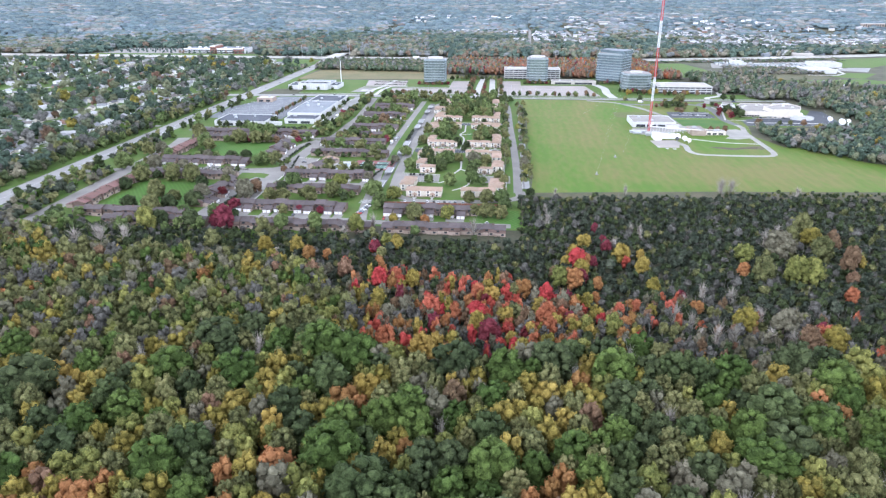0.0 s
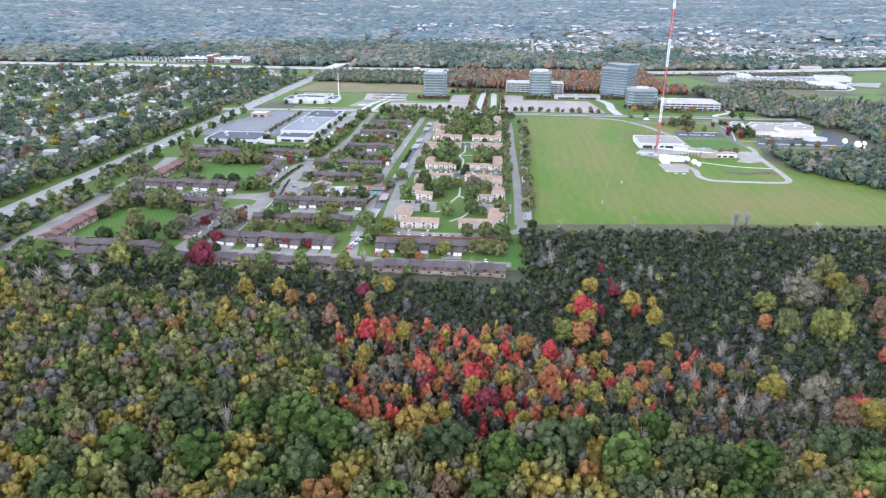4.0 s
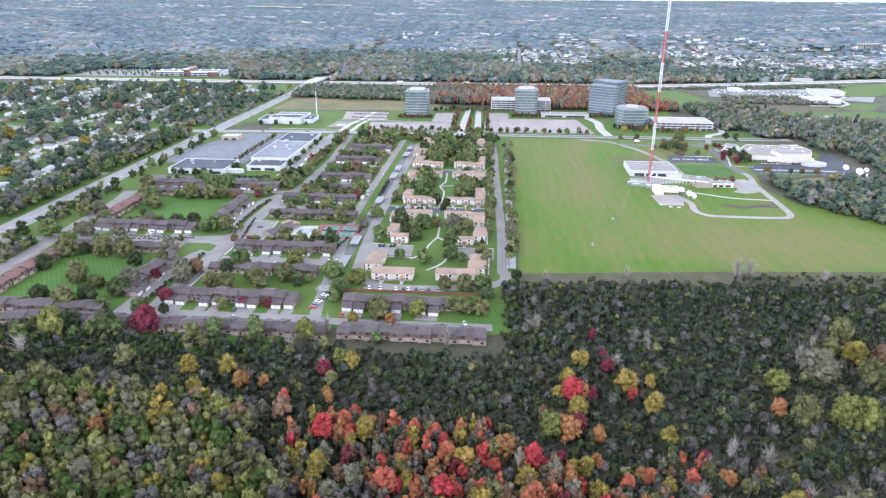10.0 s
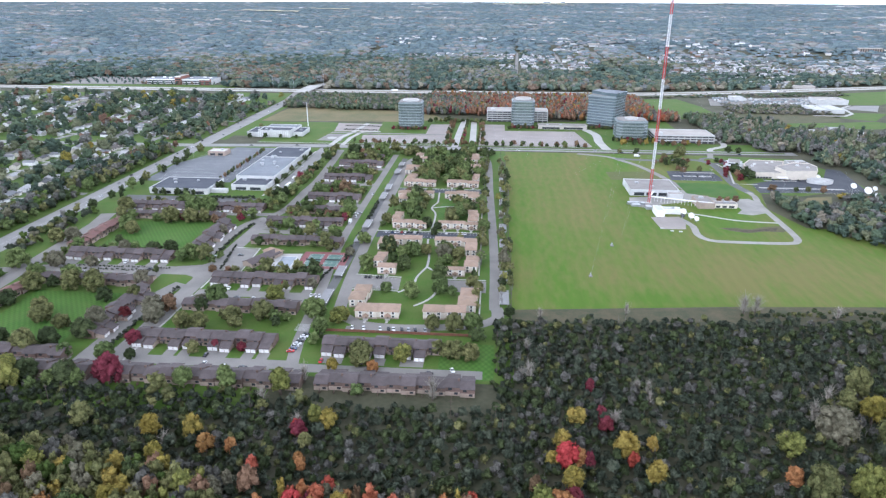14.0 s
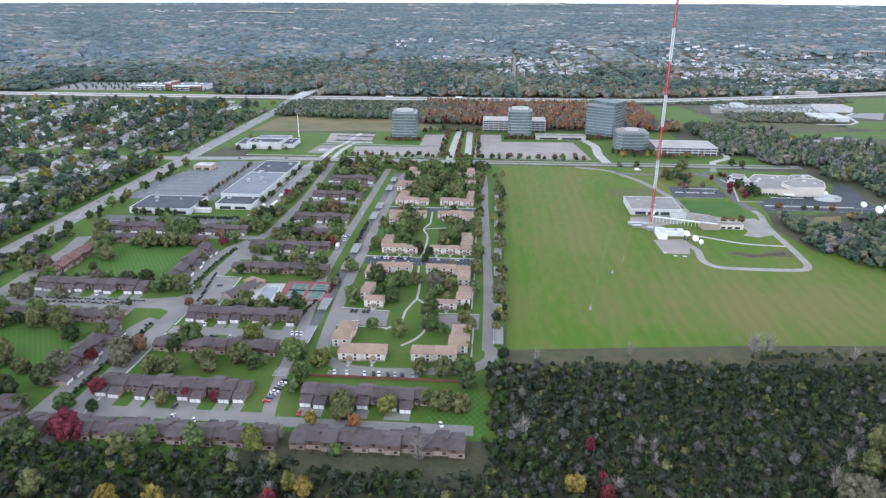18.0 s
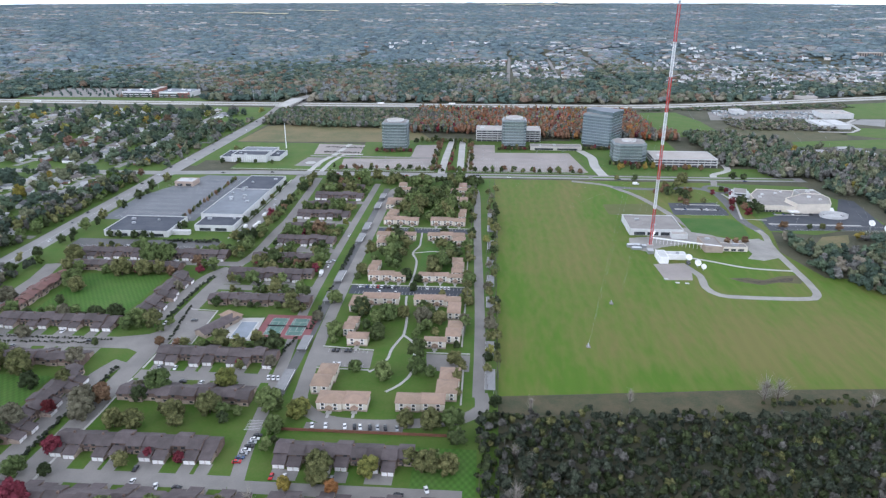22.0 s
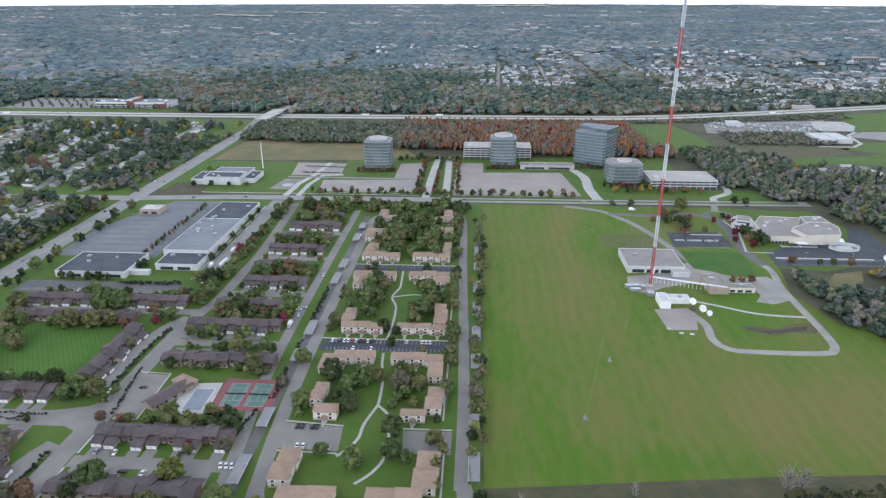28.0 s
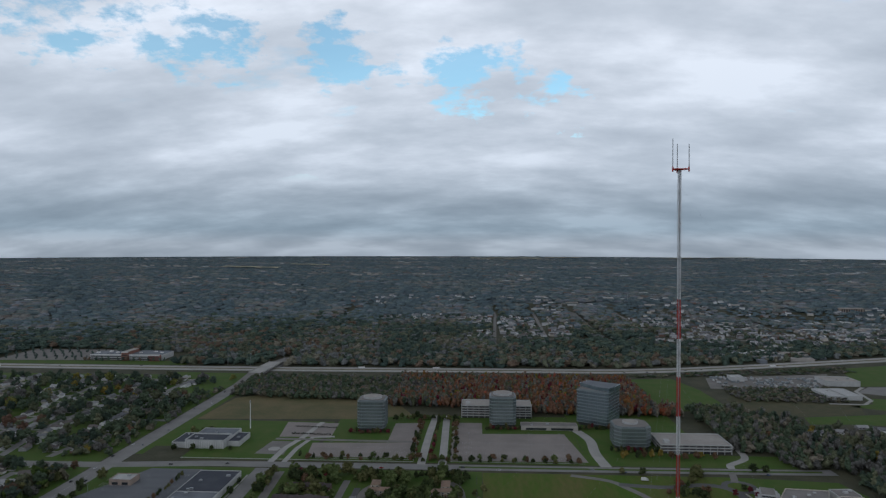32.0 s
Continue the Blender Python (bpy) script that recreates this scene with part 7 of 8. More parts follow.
BARES, TRUNKS, NAKED = [], [], []
room = Spacing(0.62)
for text in ACCENTS.values():
    for q in text.split(";"):
        x, y, r = (float(v) for v in q.split())
        room.take(x, y, r)
for _ in range(26000):
    x, y = fr.uniform(-330, 250), fr.uniform(-846, -700)
    if y > wood_edge(x) - 3 or not in_view(x, y):
        continue
    clump = noise.noise((x * 0.035, y * 0.035, 4.4))
    c = pick(GOLDS if clump > 0.24 else BARES_MIX if clump < -0.42 else DENSE)
    wide = c in ("green", "dark", "pine")
    r = fr.uniform(5.6, 11.0) if wide else fr.uniform(3.6, 6.4)
    if not room.take(x, y, r):
        continue
    h = 9.5 + r * fr.uniform(0.75, 1.15) if wide else 11 + r * fr.uniform(0.5, 1.0)
    if c == "grey":
        NAKED.append((x, y, h * 0.62, r * 1.25, h * 0.48))
        TRUNKS.append((x, y, h * 0.6, r))
        continue
    plant(c, x, y, r * 1.08, h, 2 if wide or c == "olive" else 3)
    TRUNKS.append((x, y, h * 0.6, r))
    if fr.random() < 0.10:
        BARES.append((x + r, y + 1, 7, 3.0, 6.5))
for _ in range(16000):
    x, y = fr.uniform(-380, -70), fr.uniform(-748, -596)
    if not thin_edge(x, y) or y < wood_edge(x) or not in_view(x, y):
        continue
    r = fr.uniform(2.9, 5.0)
    if not room.take(x, y, r):
        continue
    h = 6.5 + r * fr.uniform(1.0, 1.7)
    clump = noise.noise((x * 0.03, y * 0.03, 2.0))
    plant(pick(GOLDS if clump > 0.46 else BARES_MIX if clump < -0.3 else THIN), x, y, r * 1.1, h, 1)
    TRUNKS.append((x, y, h * 0.6, r))
    if fr.random() < 0.30:
        BARES.append((x + 2, y + 2, 5, 2.4, 5.2))
# low half-bare growth between the red trees and along the eastern edge
for _ in range(5200):
    x, y = fr.uniform(-96, 150), fr.uniform(-748, -640)
    grove_red = x < 46 and y < -646 + 0.25 * min(0, -30 - x) - 0.45 * max(0, x + 5)
    pale = x >= 40 and y < -664 - 8 * math.sin(x * 0.07)
    if y < wood_edge(x) or not (grove_red or pale):
        continue
    r = fr.uniform(1.6, 3.0)
    if not room.take(x, y, r):
        continue
    h = fr.uniform(4.5, 8.5)
    if grove_red and fr.random() < 0.24:
        plant(pick([("red", 9), ("salmon", 16), ("orange", 20), ("gold", 22), ("crimson", 4), ("rust", 14), ("tan", 10)]), x, y, r * 1.3, h + 3, 1)
    elif fr.random() < 0.55:
        plant(pick([("grey", 34), ("tan", 20), ("rust", 14), ("olive", 14), ("salmon", 5), ("orange", 4), ("dark", 9)]), x, y, r * 1.1, h, 1)
    if fr.random() < 0.8:
        BARES.append((x + 1, y + 1, h * 0.55, 2.0, h * 0.6))
# the same wood beside and behind the walk, never looked at
y = -1080.0
while y < -600:
    x = -420.0
    while x < 420:
        px, py = x + fr.uniform(-5, 5), y + fr.uniform(-5, 5)
        if (py < wood_edge(px) or thin_edge(px, py)) and (not in_view(px, py) or py < -846):
            plant(pick(DENSE), px, py, fr.uniform(8.5, 12), fr.uniform(12, 17), 0)
        x += 15.0
    y += 15.0
# east wood beyond the field and round the offices
def wood(x0, x1, y0, y1, step, table, inside, hr=(7, 12), bare=0.1, slim=1.0):
    yy = y0
    while yy < y1:
        xx = x0
        while xx < x1:
            px, py = xx + fr.uniform(-0.45, 0.45) * step, yy + fr.uniform(-0.45, 0.45) * step
            if in_view(px, py, 4) and inside(px, py):
                c = pick(AUTUMN_EDGE if table is FALL and fr.random() > 0.5 + (px + 60) / 140 else table)
                r, h = step * slim * fr.uniform(0.5, 0.85), fr.uniform(*hr)
                # woods from the field northwards swap to leaf colours with haze in them
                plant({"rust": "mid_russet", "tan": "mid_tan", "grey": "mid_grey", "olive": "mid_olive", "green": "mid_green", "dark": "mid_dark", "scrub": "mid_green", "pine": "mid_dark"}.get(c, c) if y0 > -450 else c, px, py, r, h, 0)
                if fr.random() < bare:
                    BARES.append((px + 1, py + 1, h * 0.5, r * 0.8, h * 0.55))
            xx += step
        yy += step


DARKWOOD = [("grey", 13), ("olive", 20), ("tan", 5), ("scrub", 18), ("pine", 20), ("dark", 26), ("green", 14), ("rust", 1), ("gold", 1.2)]
AUTUMN_EDGE = [("rust", 30), ("olive", 20), ("tan", 22), ("grey", 22), ("scrub", 20), ("orange", 2)]
FALL = [("rust", 44), ("orange", 8), ("salmon", 5), ("crimson", 5), ("olive", 10), ("tan", 14), ("grey", 14), ("gold", 3)]
MIXED = [("olive", 28), ("scrub", 28), ("green", 14), ("grey", 16), ("tan", 10), ("rust", 1.5)]
wood(255, 480, -440, -30, 7.6, DARKWOOD, lambda x, y: (y < -194 and x > 262 + max(0, (-290 - y)) * 0.9 and y > -440 + 0 * x and x > 256 and (x > 300 + (-344 - y) * 0.9 if y < -344 else True) and not (276 < x < 330 and -232 < y < -183)) or x > 392 + 0.1 * y + 20, (6, 11), 0.22)
HAZEWOOD = [("grey", 26), ("olive", 26), ("tan", 10), ("scrub", 14), ("pine", 9), ("dark", 10), ("green", 8), ("gold", 2)]
wood(372, 800, -60, 262, 9.4, HAZEWOOD, lambda x, y: (x > 300 + max(0, 90 - y) * 0.4 if y > 20 else x > 380) and y < np.interp(x, (372, 400, 436, 480, 530), (240, 235, 178, 150, 100)) and not (414 < x < 530 and 128 < y < 190 and fr.random() < 0.85), (7, 17), 0.3, 0.82)
wood(300, 372, 20, 262, 8.6, MIXED, lambda x, y: not (y < 70 and x < 330), (9, 14), 0.2)
wood(-130, 282, 222, 455, 6.4, FALL, lambda x, y: y > (256 if x < 60 else 228) - 0.03 * x and not (-26 < x < 78 and y < 254) and (x > -110 or y > 318 - 0.22 * (x + 385)) and not (x > 255 and 262 < y < 480), (10, 15), 0.3, 1.0)
wood(-385, -130, 300, 452, 7.6, MIXED, lambda x, y: y > 318 - 0.22 * (x + 385), (7, 11))
wood(262, 700, 470, 620, 7.4, MIXED, lambda x, y: y > 486 + 0.16 * (x - 262) and y < 515 + 0.26 * (x - 300) and fr.random() < 0.5, (2.2, 4))
wood(405, 562, 322, 412, 6.4, [("tan", 34), ("grey", 40), ("olive", 22), ("scrub", 20)], lambda x, y: x > 400 and fr.random() < 0.7, (3, 6))
wood(-386, -372, -560, -290, 6.0, MIXED, lambda x, y: fr.random() < 0.3, (4, 8))
wood(-446, -417, -760, -30, 8.4, MIXED, lambda x, y: fr.random() < (0.7 if y < -520 or y > -230 else 0.4), (8, 13))
wood(-700, -300, -760, -592, 6.2, THIN, lambda x, y: not (-416 < x < -384) and x < -300, (8, 12))
wood(-372, -352, -590, -440, 6.0, MIXED, lambda x, y: fr.random() < 0.6, (4, 8))
wood(-470, -413, 20, 420, 7, MIXED, lambda x, y: fr.random() < 0.35 and not y > 300 + (x + 470), (6, 10))
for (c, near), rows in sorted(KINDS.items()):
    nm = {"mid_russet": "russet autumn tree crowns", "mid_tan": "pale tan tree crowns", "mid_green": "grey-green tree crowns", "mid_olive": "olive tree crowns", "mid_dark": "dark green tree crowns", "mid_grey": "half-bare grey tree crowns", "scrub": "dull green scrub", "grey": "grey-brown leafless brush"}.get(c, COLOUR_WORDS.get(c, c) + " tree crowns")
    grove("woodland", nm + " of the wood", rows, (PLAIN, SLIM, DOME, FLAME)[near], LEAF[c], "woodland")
for k in range(90):
    hh = fr.uniform(3.5, 6)
    BARES.append((fr.choice((-17, 4.5, -2)) + fr.uniform(-1.5, 1.5), -475 + 4.8 * k, hh, hh * 0.5, hh))
grove("bare_woodland", "pale leafless crowns standing in the wood", NAKED, BARE_NEAR, M["pale_bark"], "woodland")
grove("bare_woodland", "grey leafless branches among the wood", BARES, BARE, M["grey_twigs"], "woodland")
stems("woodland_trunks", TRUNKS, M["bark"], "dark trunks of the wood")

# scrub south of the field and behind the front row
SCRUB = {"scrub": [], "grey": [], "dark": [], "olive": []}
y = -742.0
while y < -462:
    x = -330.0
    while x < 470:
        px, py = x + fr.uniform(-1.4, 1.4), y + fr.uniform(-1.4, 1.4)
        inside = (px > -5 and py < -485 + 0.055 * px) or (px <= -5 and py < -583 - 0.08 * min(0, px + 50) * 0.6)
        if px > 300 and py > -440:
            inside = False
        if inside and in_view(px, py, 6) and py > wood_edge(px) and not thin_edge(px, py):
            r = fr.choice((fr.uniform(1.9, 2.8), fr.uniform(2.2, 4.2)))
            big = noise.noise((px * 0.03, py * 0.03, 9.0))
            c = fr.choices(("scrub", "grey", "dark", "olive"), (46, 14 if big > 0 else 6, 32, 5))[0]
            SCRUB[c].append((px, py, r * 0.6, r, r * fr.uniform(0.8, 1.35)))
        x += 3.4
    y += 3.4
sb = []
for k in range(1000):
    x, y = fr.uniform(2, 430), fr.uniform(-735, -482)
    hh = fr.uniform(1.8, 3.6)
    sb.append((x, y, hh, hh * 0.5, hh))
for k in range(420):
    x, y = fr.uniform(4, 430), fr.uniform(-735, -492)
    hh = fr.uniform(4, 8)
    SCRUB[fr.choice(("scrub", "dark", "olive", "scrub", "grey"))].append((x, y, hh * 0.55, hh * fr.uniform(0.3, 0.5), hh * 0.6))
for k in range(150):
    x = 148 + 1.9 * k
    y = np.interp(x, (146, 300, 430), (-466, -454, -448)) + fr.uniform(-3, 0.5)
    hh = fr.uniform(2.4, 5)
    SCRUB[fr.choice(("dark", "scrub", "dark", "olive"))].append((x, y, hh * 0.5, hh * fr.uniform(0.45, 0.65), hh * 0.55))
for c, rows in SCRUB.items():
    grove("scrub", {"scrub": "dense dull green thicket", "grey": "grey-brown leafless thicket", "dark": "dark green thicket shrubs", "olive": "olive thicket shrubs"}[c], rows, BUSH, LEAF[c], "scrub")
grove("bare_scrub", "pale leafless stems in the thicket", sb, BARE, M["grey_twigs"], "scrub")
structure("dry_margin", Shape().prism([(5, -468.5), (146, -452.5), (300, -440.5), (430, -436.5), (430, -450), (300, -458), (146, -473), (5, -486)], -0.01, LAWN_Z), M["margin_weeds"], "strip of brown and olive weeds along the field", "verge")

for (kind, c), rows in sorted(LAWN.items()):
    grove("planted_trees", "%s planted trees among the houses and car parks" % COLOUR_WORDS[c], rows, {"round": MID[:9], "tall": MID[9:], "cone": NEAR["cone"][:1]}[kind], LEAF[c], "trees")
stems("planted_trunks", [(x, y, z, r) for rows in LAWN.values() for x, y, z, r, h in rows], M["bark"], "dark trunks of planted trees")

# ---------------------------------------------------------------- houses of the suburb, west of the main road
H_WALLS = [material("house_wall_%s" % n, c, None, 0.4, 0.85) for n, c in (("white", (0.78, 0.78, 0.77)), ("cream", (0.62, 0.58, 0.50)), ("brick", (0.28, 0.17, 0.13)), ("grey", (0.36, 0.36, 0.36)))]
H_ROOFS = [material("house_roof_%s" % n, c, None, 0.5, 0.92, 0, 0.2) for n, c in (("grey", (0.25, 0.255, 0.265)), ("brown", (0.19, 0.17, 0.155)), ("pale", (0.44, 0.44, 0.44)), ("dark", (0.12, 0.12, 0.125)))]
HM = {}
for i, w in enumerate(H_WALLS):
    HM[("wall", i)] = Shape().gable_wall(-7, 7, -4.2, 4.2, 0, 2.9, 4.9).mesh("wall", w)
    HM[("wing", i)] = Shape().box(3, 9, -8, -4.25, 0, 2.7).mesh("garage", w)
for i, w in enumerate(H_ROOFS):
    HM[("roof", i)] = Shape().gable(-7, 7, -4.2, 4.2, 2.95, 5.0, 0.5).mesh("roof", w)
    HM[("wroof", i)] = Shape().hip(3, 9, -8, -4.25, 2.7, 4.1, 0.4).mesh("garage_roof", w)
HM["door"] = Shape().box(4.2, 7.8, -8.08, -8, 0.05, 2.2).mesh("garage_door", M["white_paint"])
HM["window"] = Shape().box(-0.9, 0.9, -0.05, 0.05, 0, 1.2).mesh("window", M["window_glass"])
WALL_WORDS, ROOF_WORDS = ("white", "cream", "brick", "grey"), ("grey", "brown", "pale grey", "dark")
hr = random.Random(8)
FARH = {}


def house(x, y, turn, near=True):
    w, r = hr.choices((0, 1, 2, 3), (7, 3, 1.4, 2))[0], hr.choices((0, 1, 2, 3), (4, 3, 4, 2))[0]
    if not near:
        FARH.setdefault((w, r), []).append((x, y, turn))
        return
    h = thing("house", "single-storey %s house with %s gable roof among trees" % (WALL_WORDS[w], ROOF_WORDS[r]), "house", pose(x, y, 0, 0, 0, turn), "suburban houses")
    wall = part("wall", HM[("wall", w)], None, h)
    part("roof", HM[("roof", r)], None, h)
    garage = part("garage", HM[("wing", w)], None, h)
    part("garage_roof", HM[("wroof", r)], None, garage)
    part("garage_door", HM["door"], None, garage)
    for k in (-4.5, 0):
        o = part("window", HM["window"], None, wall)
        o.location = (k, -4.25, 1.1)


def bend(y, x0):
    """Line of a winding suburban street."""
    return x0 - 0.05 * max(0, y) + (9 + 0.03 * (-470 - x0)) * math.sin(y * 0.016 + x0)


def seen_yard(x, y):
    """Whether a yard lies west of the main road, where the walk looks."""
    return x > -120 - 0.95 * (y + 971) - 60 and not -22 < y < 24 and not (y > 330 and x > -520 + (y - 330))


ST = []
houses = 0
for j, xs in enumerate(range(-472, -1250, -66)):
    for part_of, (ya, yb) in enumerate(((-470, -20), (14, 440))):
        if xs > -180 - 0.95 * (yb + 971):
            structure("suburb_street_%d" % (2 * j + part_of + 1), strip([(bend(y, xs), y) for y in range(ya, yb, 15)], 9, -0.01, LOT_Z), M["pale_asphalt"], "pale suburban street between houses", "road")
    y = -466.0
    while y < 440:
        xc = bend(y, xs)
        for side in (-1, 1):
            xx = xc + side * 18 + hr.uniform(-4, 4)
            if not seen_yard(xx, y) or xx > -430 or hr.random() < 0.14:
                continue
            near = houses < 88 and xx > -640
            houses += near
            house(xx, y + hr.uniform(-3, 3), (270 if side > 0 else 90) + hr.uniform(-22, 22) + (90 if hr.random() < 0.25 else 0), near)
            ST.append((xc + side * 9, y + 6 * side, 10, 4))
        y += 21
for j, y in enumerate((-250, 160, 300)):
    structure("suburb_lane_%d" % (j + 1), strip([(x, y + 10 * math.sin(x * 0.01)) for x in range(-415, -1000, -15)], 8, -0.01, LOT_Z + 0.012), M["pale_asphalt"], "pale suburban side street", "road")
s = Shape()
for x, y, w, d in ST:
    s.box(x - w / 2, x + w / 2, y - d / 2, y + d / 2, -0.01, LOT_Z + 0.01)
structure("driveways", s, M["concrete"], "pale concrete driveways of the suburban houses", "driveway")
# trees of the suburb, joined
# mid_green, mid_olive, mid_dark and mid_grey carry haze in their colour
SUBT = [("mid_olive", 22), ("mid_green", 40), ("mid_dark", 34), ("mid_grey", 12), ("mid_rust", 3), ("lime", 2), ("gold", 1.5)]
sub = {}
yy = -470.0
while yy < 432:
    xx = -1300.0
    while xx < -424:
        px, py = xx + fr.uniform(-6, 6), yy + fr.uniform(-6, 6)
        k = (-472 - (px + 0.05 * max(0, py))) % 66
        clump = noise.noise((px * 0.014, py * 0.014, 8.0))
        share = 0.20 if k < 9 or k > 57 else 0.80 if 24 < k < 44 else 0.40
        if px > -446:
            share = 0.72
        if seen_yard(px, py) and fr.random() < share * (1.05 if clump > 0 else 0.55):
            h = fr.uniform(8, 16)
            sub.setdefault((pick(SUBT), px > -700), []).append((px, py, h * 0.54, h * fr.uniform(0.46, 0.62), h * 0.46))
        xx += 13.0
    yy += 13.0
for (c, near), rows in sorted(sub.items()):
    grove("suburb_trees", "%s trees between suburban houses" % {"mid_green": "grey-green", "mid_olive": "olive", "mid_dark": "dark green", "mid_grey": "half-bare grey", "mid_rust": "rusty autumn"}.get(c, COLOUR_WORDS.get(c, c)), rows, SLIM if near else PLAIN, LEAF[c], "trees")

# ---------------------------------------------------------------- the far side of the motorway
def far_zone(x, y):
    """0 wood, 1 rows of houses, 2 commerce, 3 houses scattered among trees."""
    v = noise.noise((x * 0.004, y * 0.004, 5.0))
    if (85 < x < 650 and 1580 < y < 2120 and v > -0.2) or (700 < x < 1300 and 1110 < y < 1400 and v > -0.2) or (x > 440 and y < 790 + 0.3 * (x - 440) and v > 0.15) or (v > 0.42 and y > 2300):
        return 2
    if (-20 < x < 240 and 950 < y < 1450 and v > -0.35) or (430 < x < 1250 and 880 < y < 1310 and v > -0.22):
        return 1
    if (240 < x < 1700 and 880 < y < 2300 and v > -0.1) or (-480 < x < 0 and 1300 < y < 2500 and v > 0.1):
        return 3
    return 0


FAR_NS, FAR_EW = [-445, 60, 190, 330, 470, 640, 830, 1040], [960, 1180, 1430, 1750]
for i, q in enumerate(FAR_NS):
    structure("far_street_%d" % (i + 1), strip([(q - 20, 840 if q > 0 else 1300), (q, 1500), (q - 10, 2260)], 9, -0.01, LOT_Z), M["asphalt"], "pale far residential street", "road")
for i, q in enumerate(FAR_EW):
    structure("far_avenue_%d" % (i + 1), strip([(60, q), (1100, q + 4)], 9, -0.01, LOT_Z + 0.01), M["asphalt"], "pale far residential street", "road")
far = {}
farb, farc, fard = Shape(), Shape(), Shape()
FAR_DARK = [("dark", 44), ("green", 34), ("olive", 14), ("grey", 5), ("rust", 1)]
FAR_MID = [("green", 34), ("olive", 32), ("dark", 16), ("tan", 8), ("grey", 8), ("rust", 3)]
FAR_PALE = [("olive", 32), ("grey", 24), ("tan", 20), ("green", 16), ("rust", 6)]
FAR_FALL = [("rust", 36), ("tan", 18), ("olive", 22), ("green", 12), ("grey", 12)]
r = 600.0
while r < 2750:
    step = 9.0 + (r - 600) * 0.0066
    n = int(1.75 * r / step)
    for k in range(n):
        a = radians(90 + 3.5) + (k / n - 0.5) * 1.62
        rr = r + fr.uniform(-0.5, 0.5) * step
        x, y = -10 + rr * math.cos(a), -830 + rr * math.sin(a)
        x += fr.uniform(-0.4, 0.4) * step
        fy = np.interp(x, [p[0] for p in FREEWAY], [p[1] for p in FREEWAY])
        if y < fy + 42 or (-1000 < x < -596 and y < 742 and not (x > -790 and y > 706)):
            continue
        if -420 < x - 0.28 * max(0, y - 600) < -380 + 14 and y < 680:
            continue
        z0 = float(rise(x, y)) + (3 if rr > 2450 else 0)
        zone = far_zone(x, y)
        if any(abs(x - q + (y < 1400) * 8) < 12 for q in FAR_NS) and 840 < y < 2300 and (x > 0 or y > 1300) or any(abs(y - q) < 12 for q in FAR_EW) and 60 < x < 1100:
            continue
        u = fr.random()
        if zone == 1 and u < 0.50 or zone == 3 and u < 0.20:
            house(x, y, fr.choice((0, 90)) + fr.uniform(-12, 12), False)
            continue
        if zone == 2 and u < 0.22 or zone == 0 and rr > 1500 and u < 0.002:
            w, d, h = fr.choice((fr.uniform(5, 11), fr.uniform(8, 24))), fr.uniform(5, 10), fr.uniform(4, 7)
            (farb if fr.random() < 0.35 else farc if fr.random() < 0.5 else fard).box(x - w, x + w, y - d, y + d, z0, z0 + h)
            continue
        h = fr.uniform(9.5, 14) * (0.72 if zone else 1)
        p = 1.4 * noise.noise((x * 0.0045, y * 0.003, 1.0)) + 0.5 * noise.noise((x * 0.016, y * 0.011, 6.0))
        rusty = 0.6 * math.exp(-((x + 560) / 230) ** 2 - ((y - 800) / 190) ** 2) + (0.5 if abs(x - 60) < 330 and y < 680 else 0)
        table = FAR_FALL if fr.random() < rusty * 0.9 else FAR_DARK if p < (0.12 if x < -100 else -0.08) else FAR_MID if p < 0.22 else FAR_PALE
        # trees farther off take the distant_ colours, which hold more haze
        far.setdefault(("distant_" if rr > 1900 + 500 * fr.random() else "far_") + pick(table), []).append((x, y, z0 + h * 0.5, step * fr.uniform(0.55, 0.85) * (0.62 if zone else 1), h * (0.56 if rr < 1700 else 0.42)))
    r += step
for k in range(46):
    far.setdefault("far_dark", []).append((-985 + 20.5 * (k % 10) + fr.uniform(-3, 3), 612 + 27 * (k // 10) + fr.uniform(-3, 3), 3.4, fr.uniform(2.2, 3.6), 3.4))
for k in range(14):
    far.setdefault(fr.choice(("far_dark", "far_rust", "far_green")), []).append((-795 + 13 * k + fr.uniform(-4, 4), 602 + fr.uniform(-4, 3), 3.4, fr.uniform(2.4, 4), 3.4))
cols, rows_n = 160, 60
ang = np.radians(np.linspace(40, 148, cols))
rad = 2360 * np.exp(np.linspace(0, math.log(4650 / 2360), rows_n) ** 1.0)
gx, gy = np.cos(ang)[None] * rad[:, None], np.sin(ang)[None] * rad[:, None] - 700
gx = gx + NR.uniform(-4, 4, gx.shape)
gy = gy + NR.uniform(-4, 4, gy.shape)
gz = rise(gx, gy) + NR.uniform(0, 1, gx.shape) ** 1.3 * np.interp(rad, (2420, 2700, 4650), (3, 2, 1))[:, None] + 0.5
gz[0] = 0.2
idx = np.arange(cols * rows_n).reshape(rows_n, cols)
q = np.stack([idx[:-1, :-1], idx[1:, :-1], idx[1:, 1:], idx[:-1, 1:]], -1).reshape(-1, 4)
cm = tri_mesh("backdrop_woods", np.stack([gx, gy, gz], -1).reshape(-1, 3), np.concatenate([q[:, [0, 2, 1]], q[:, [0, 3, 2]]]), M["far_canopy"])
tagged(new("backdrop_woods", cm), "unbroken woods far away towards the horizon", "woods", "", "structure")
# open fields with sunlight painted in, and bright halls towards the horizon: middle x, y, half width, half depth
def on_land(points, lift):
    v = [(x, y, float(rise(x, y)) + lift) for x, y in points]
    return v


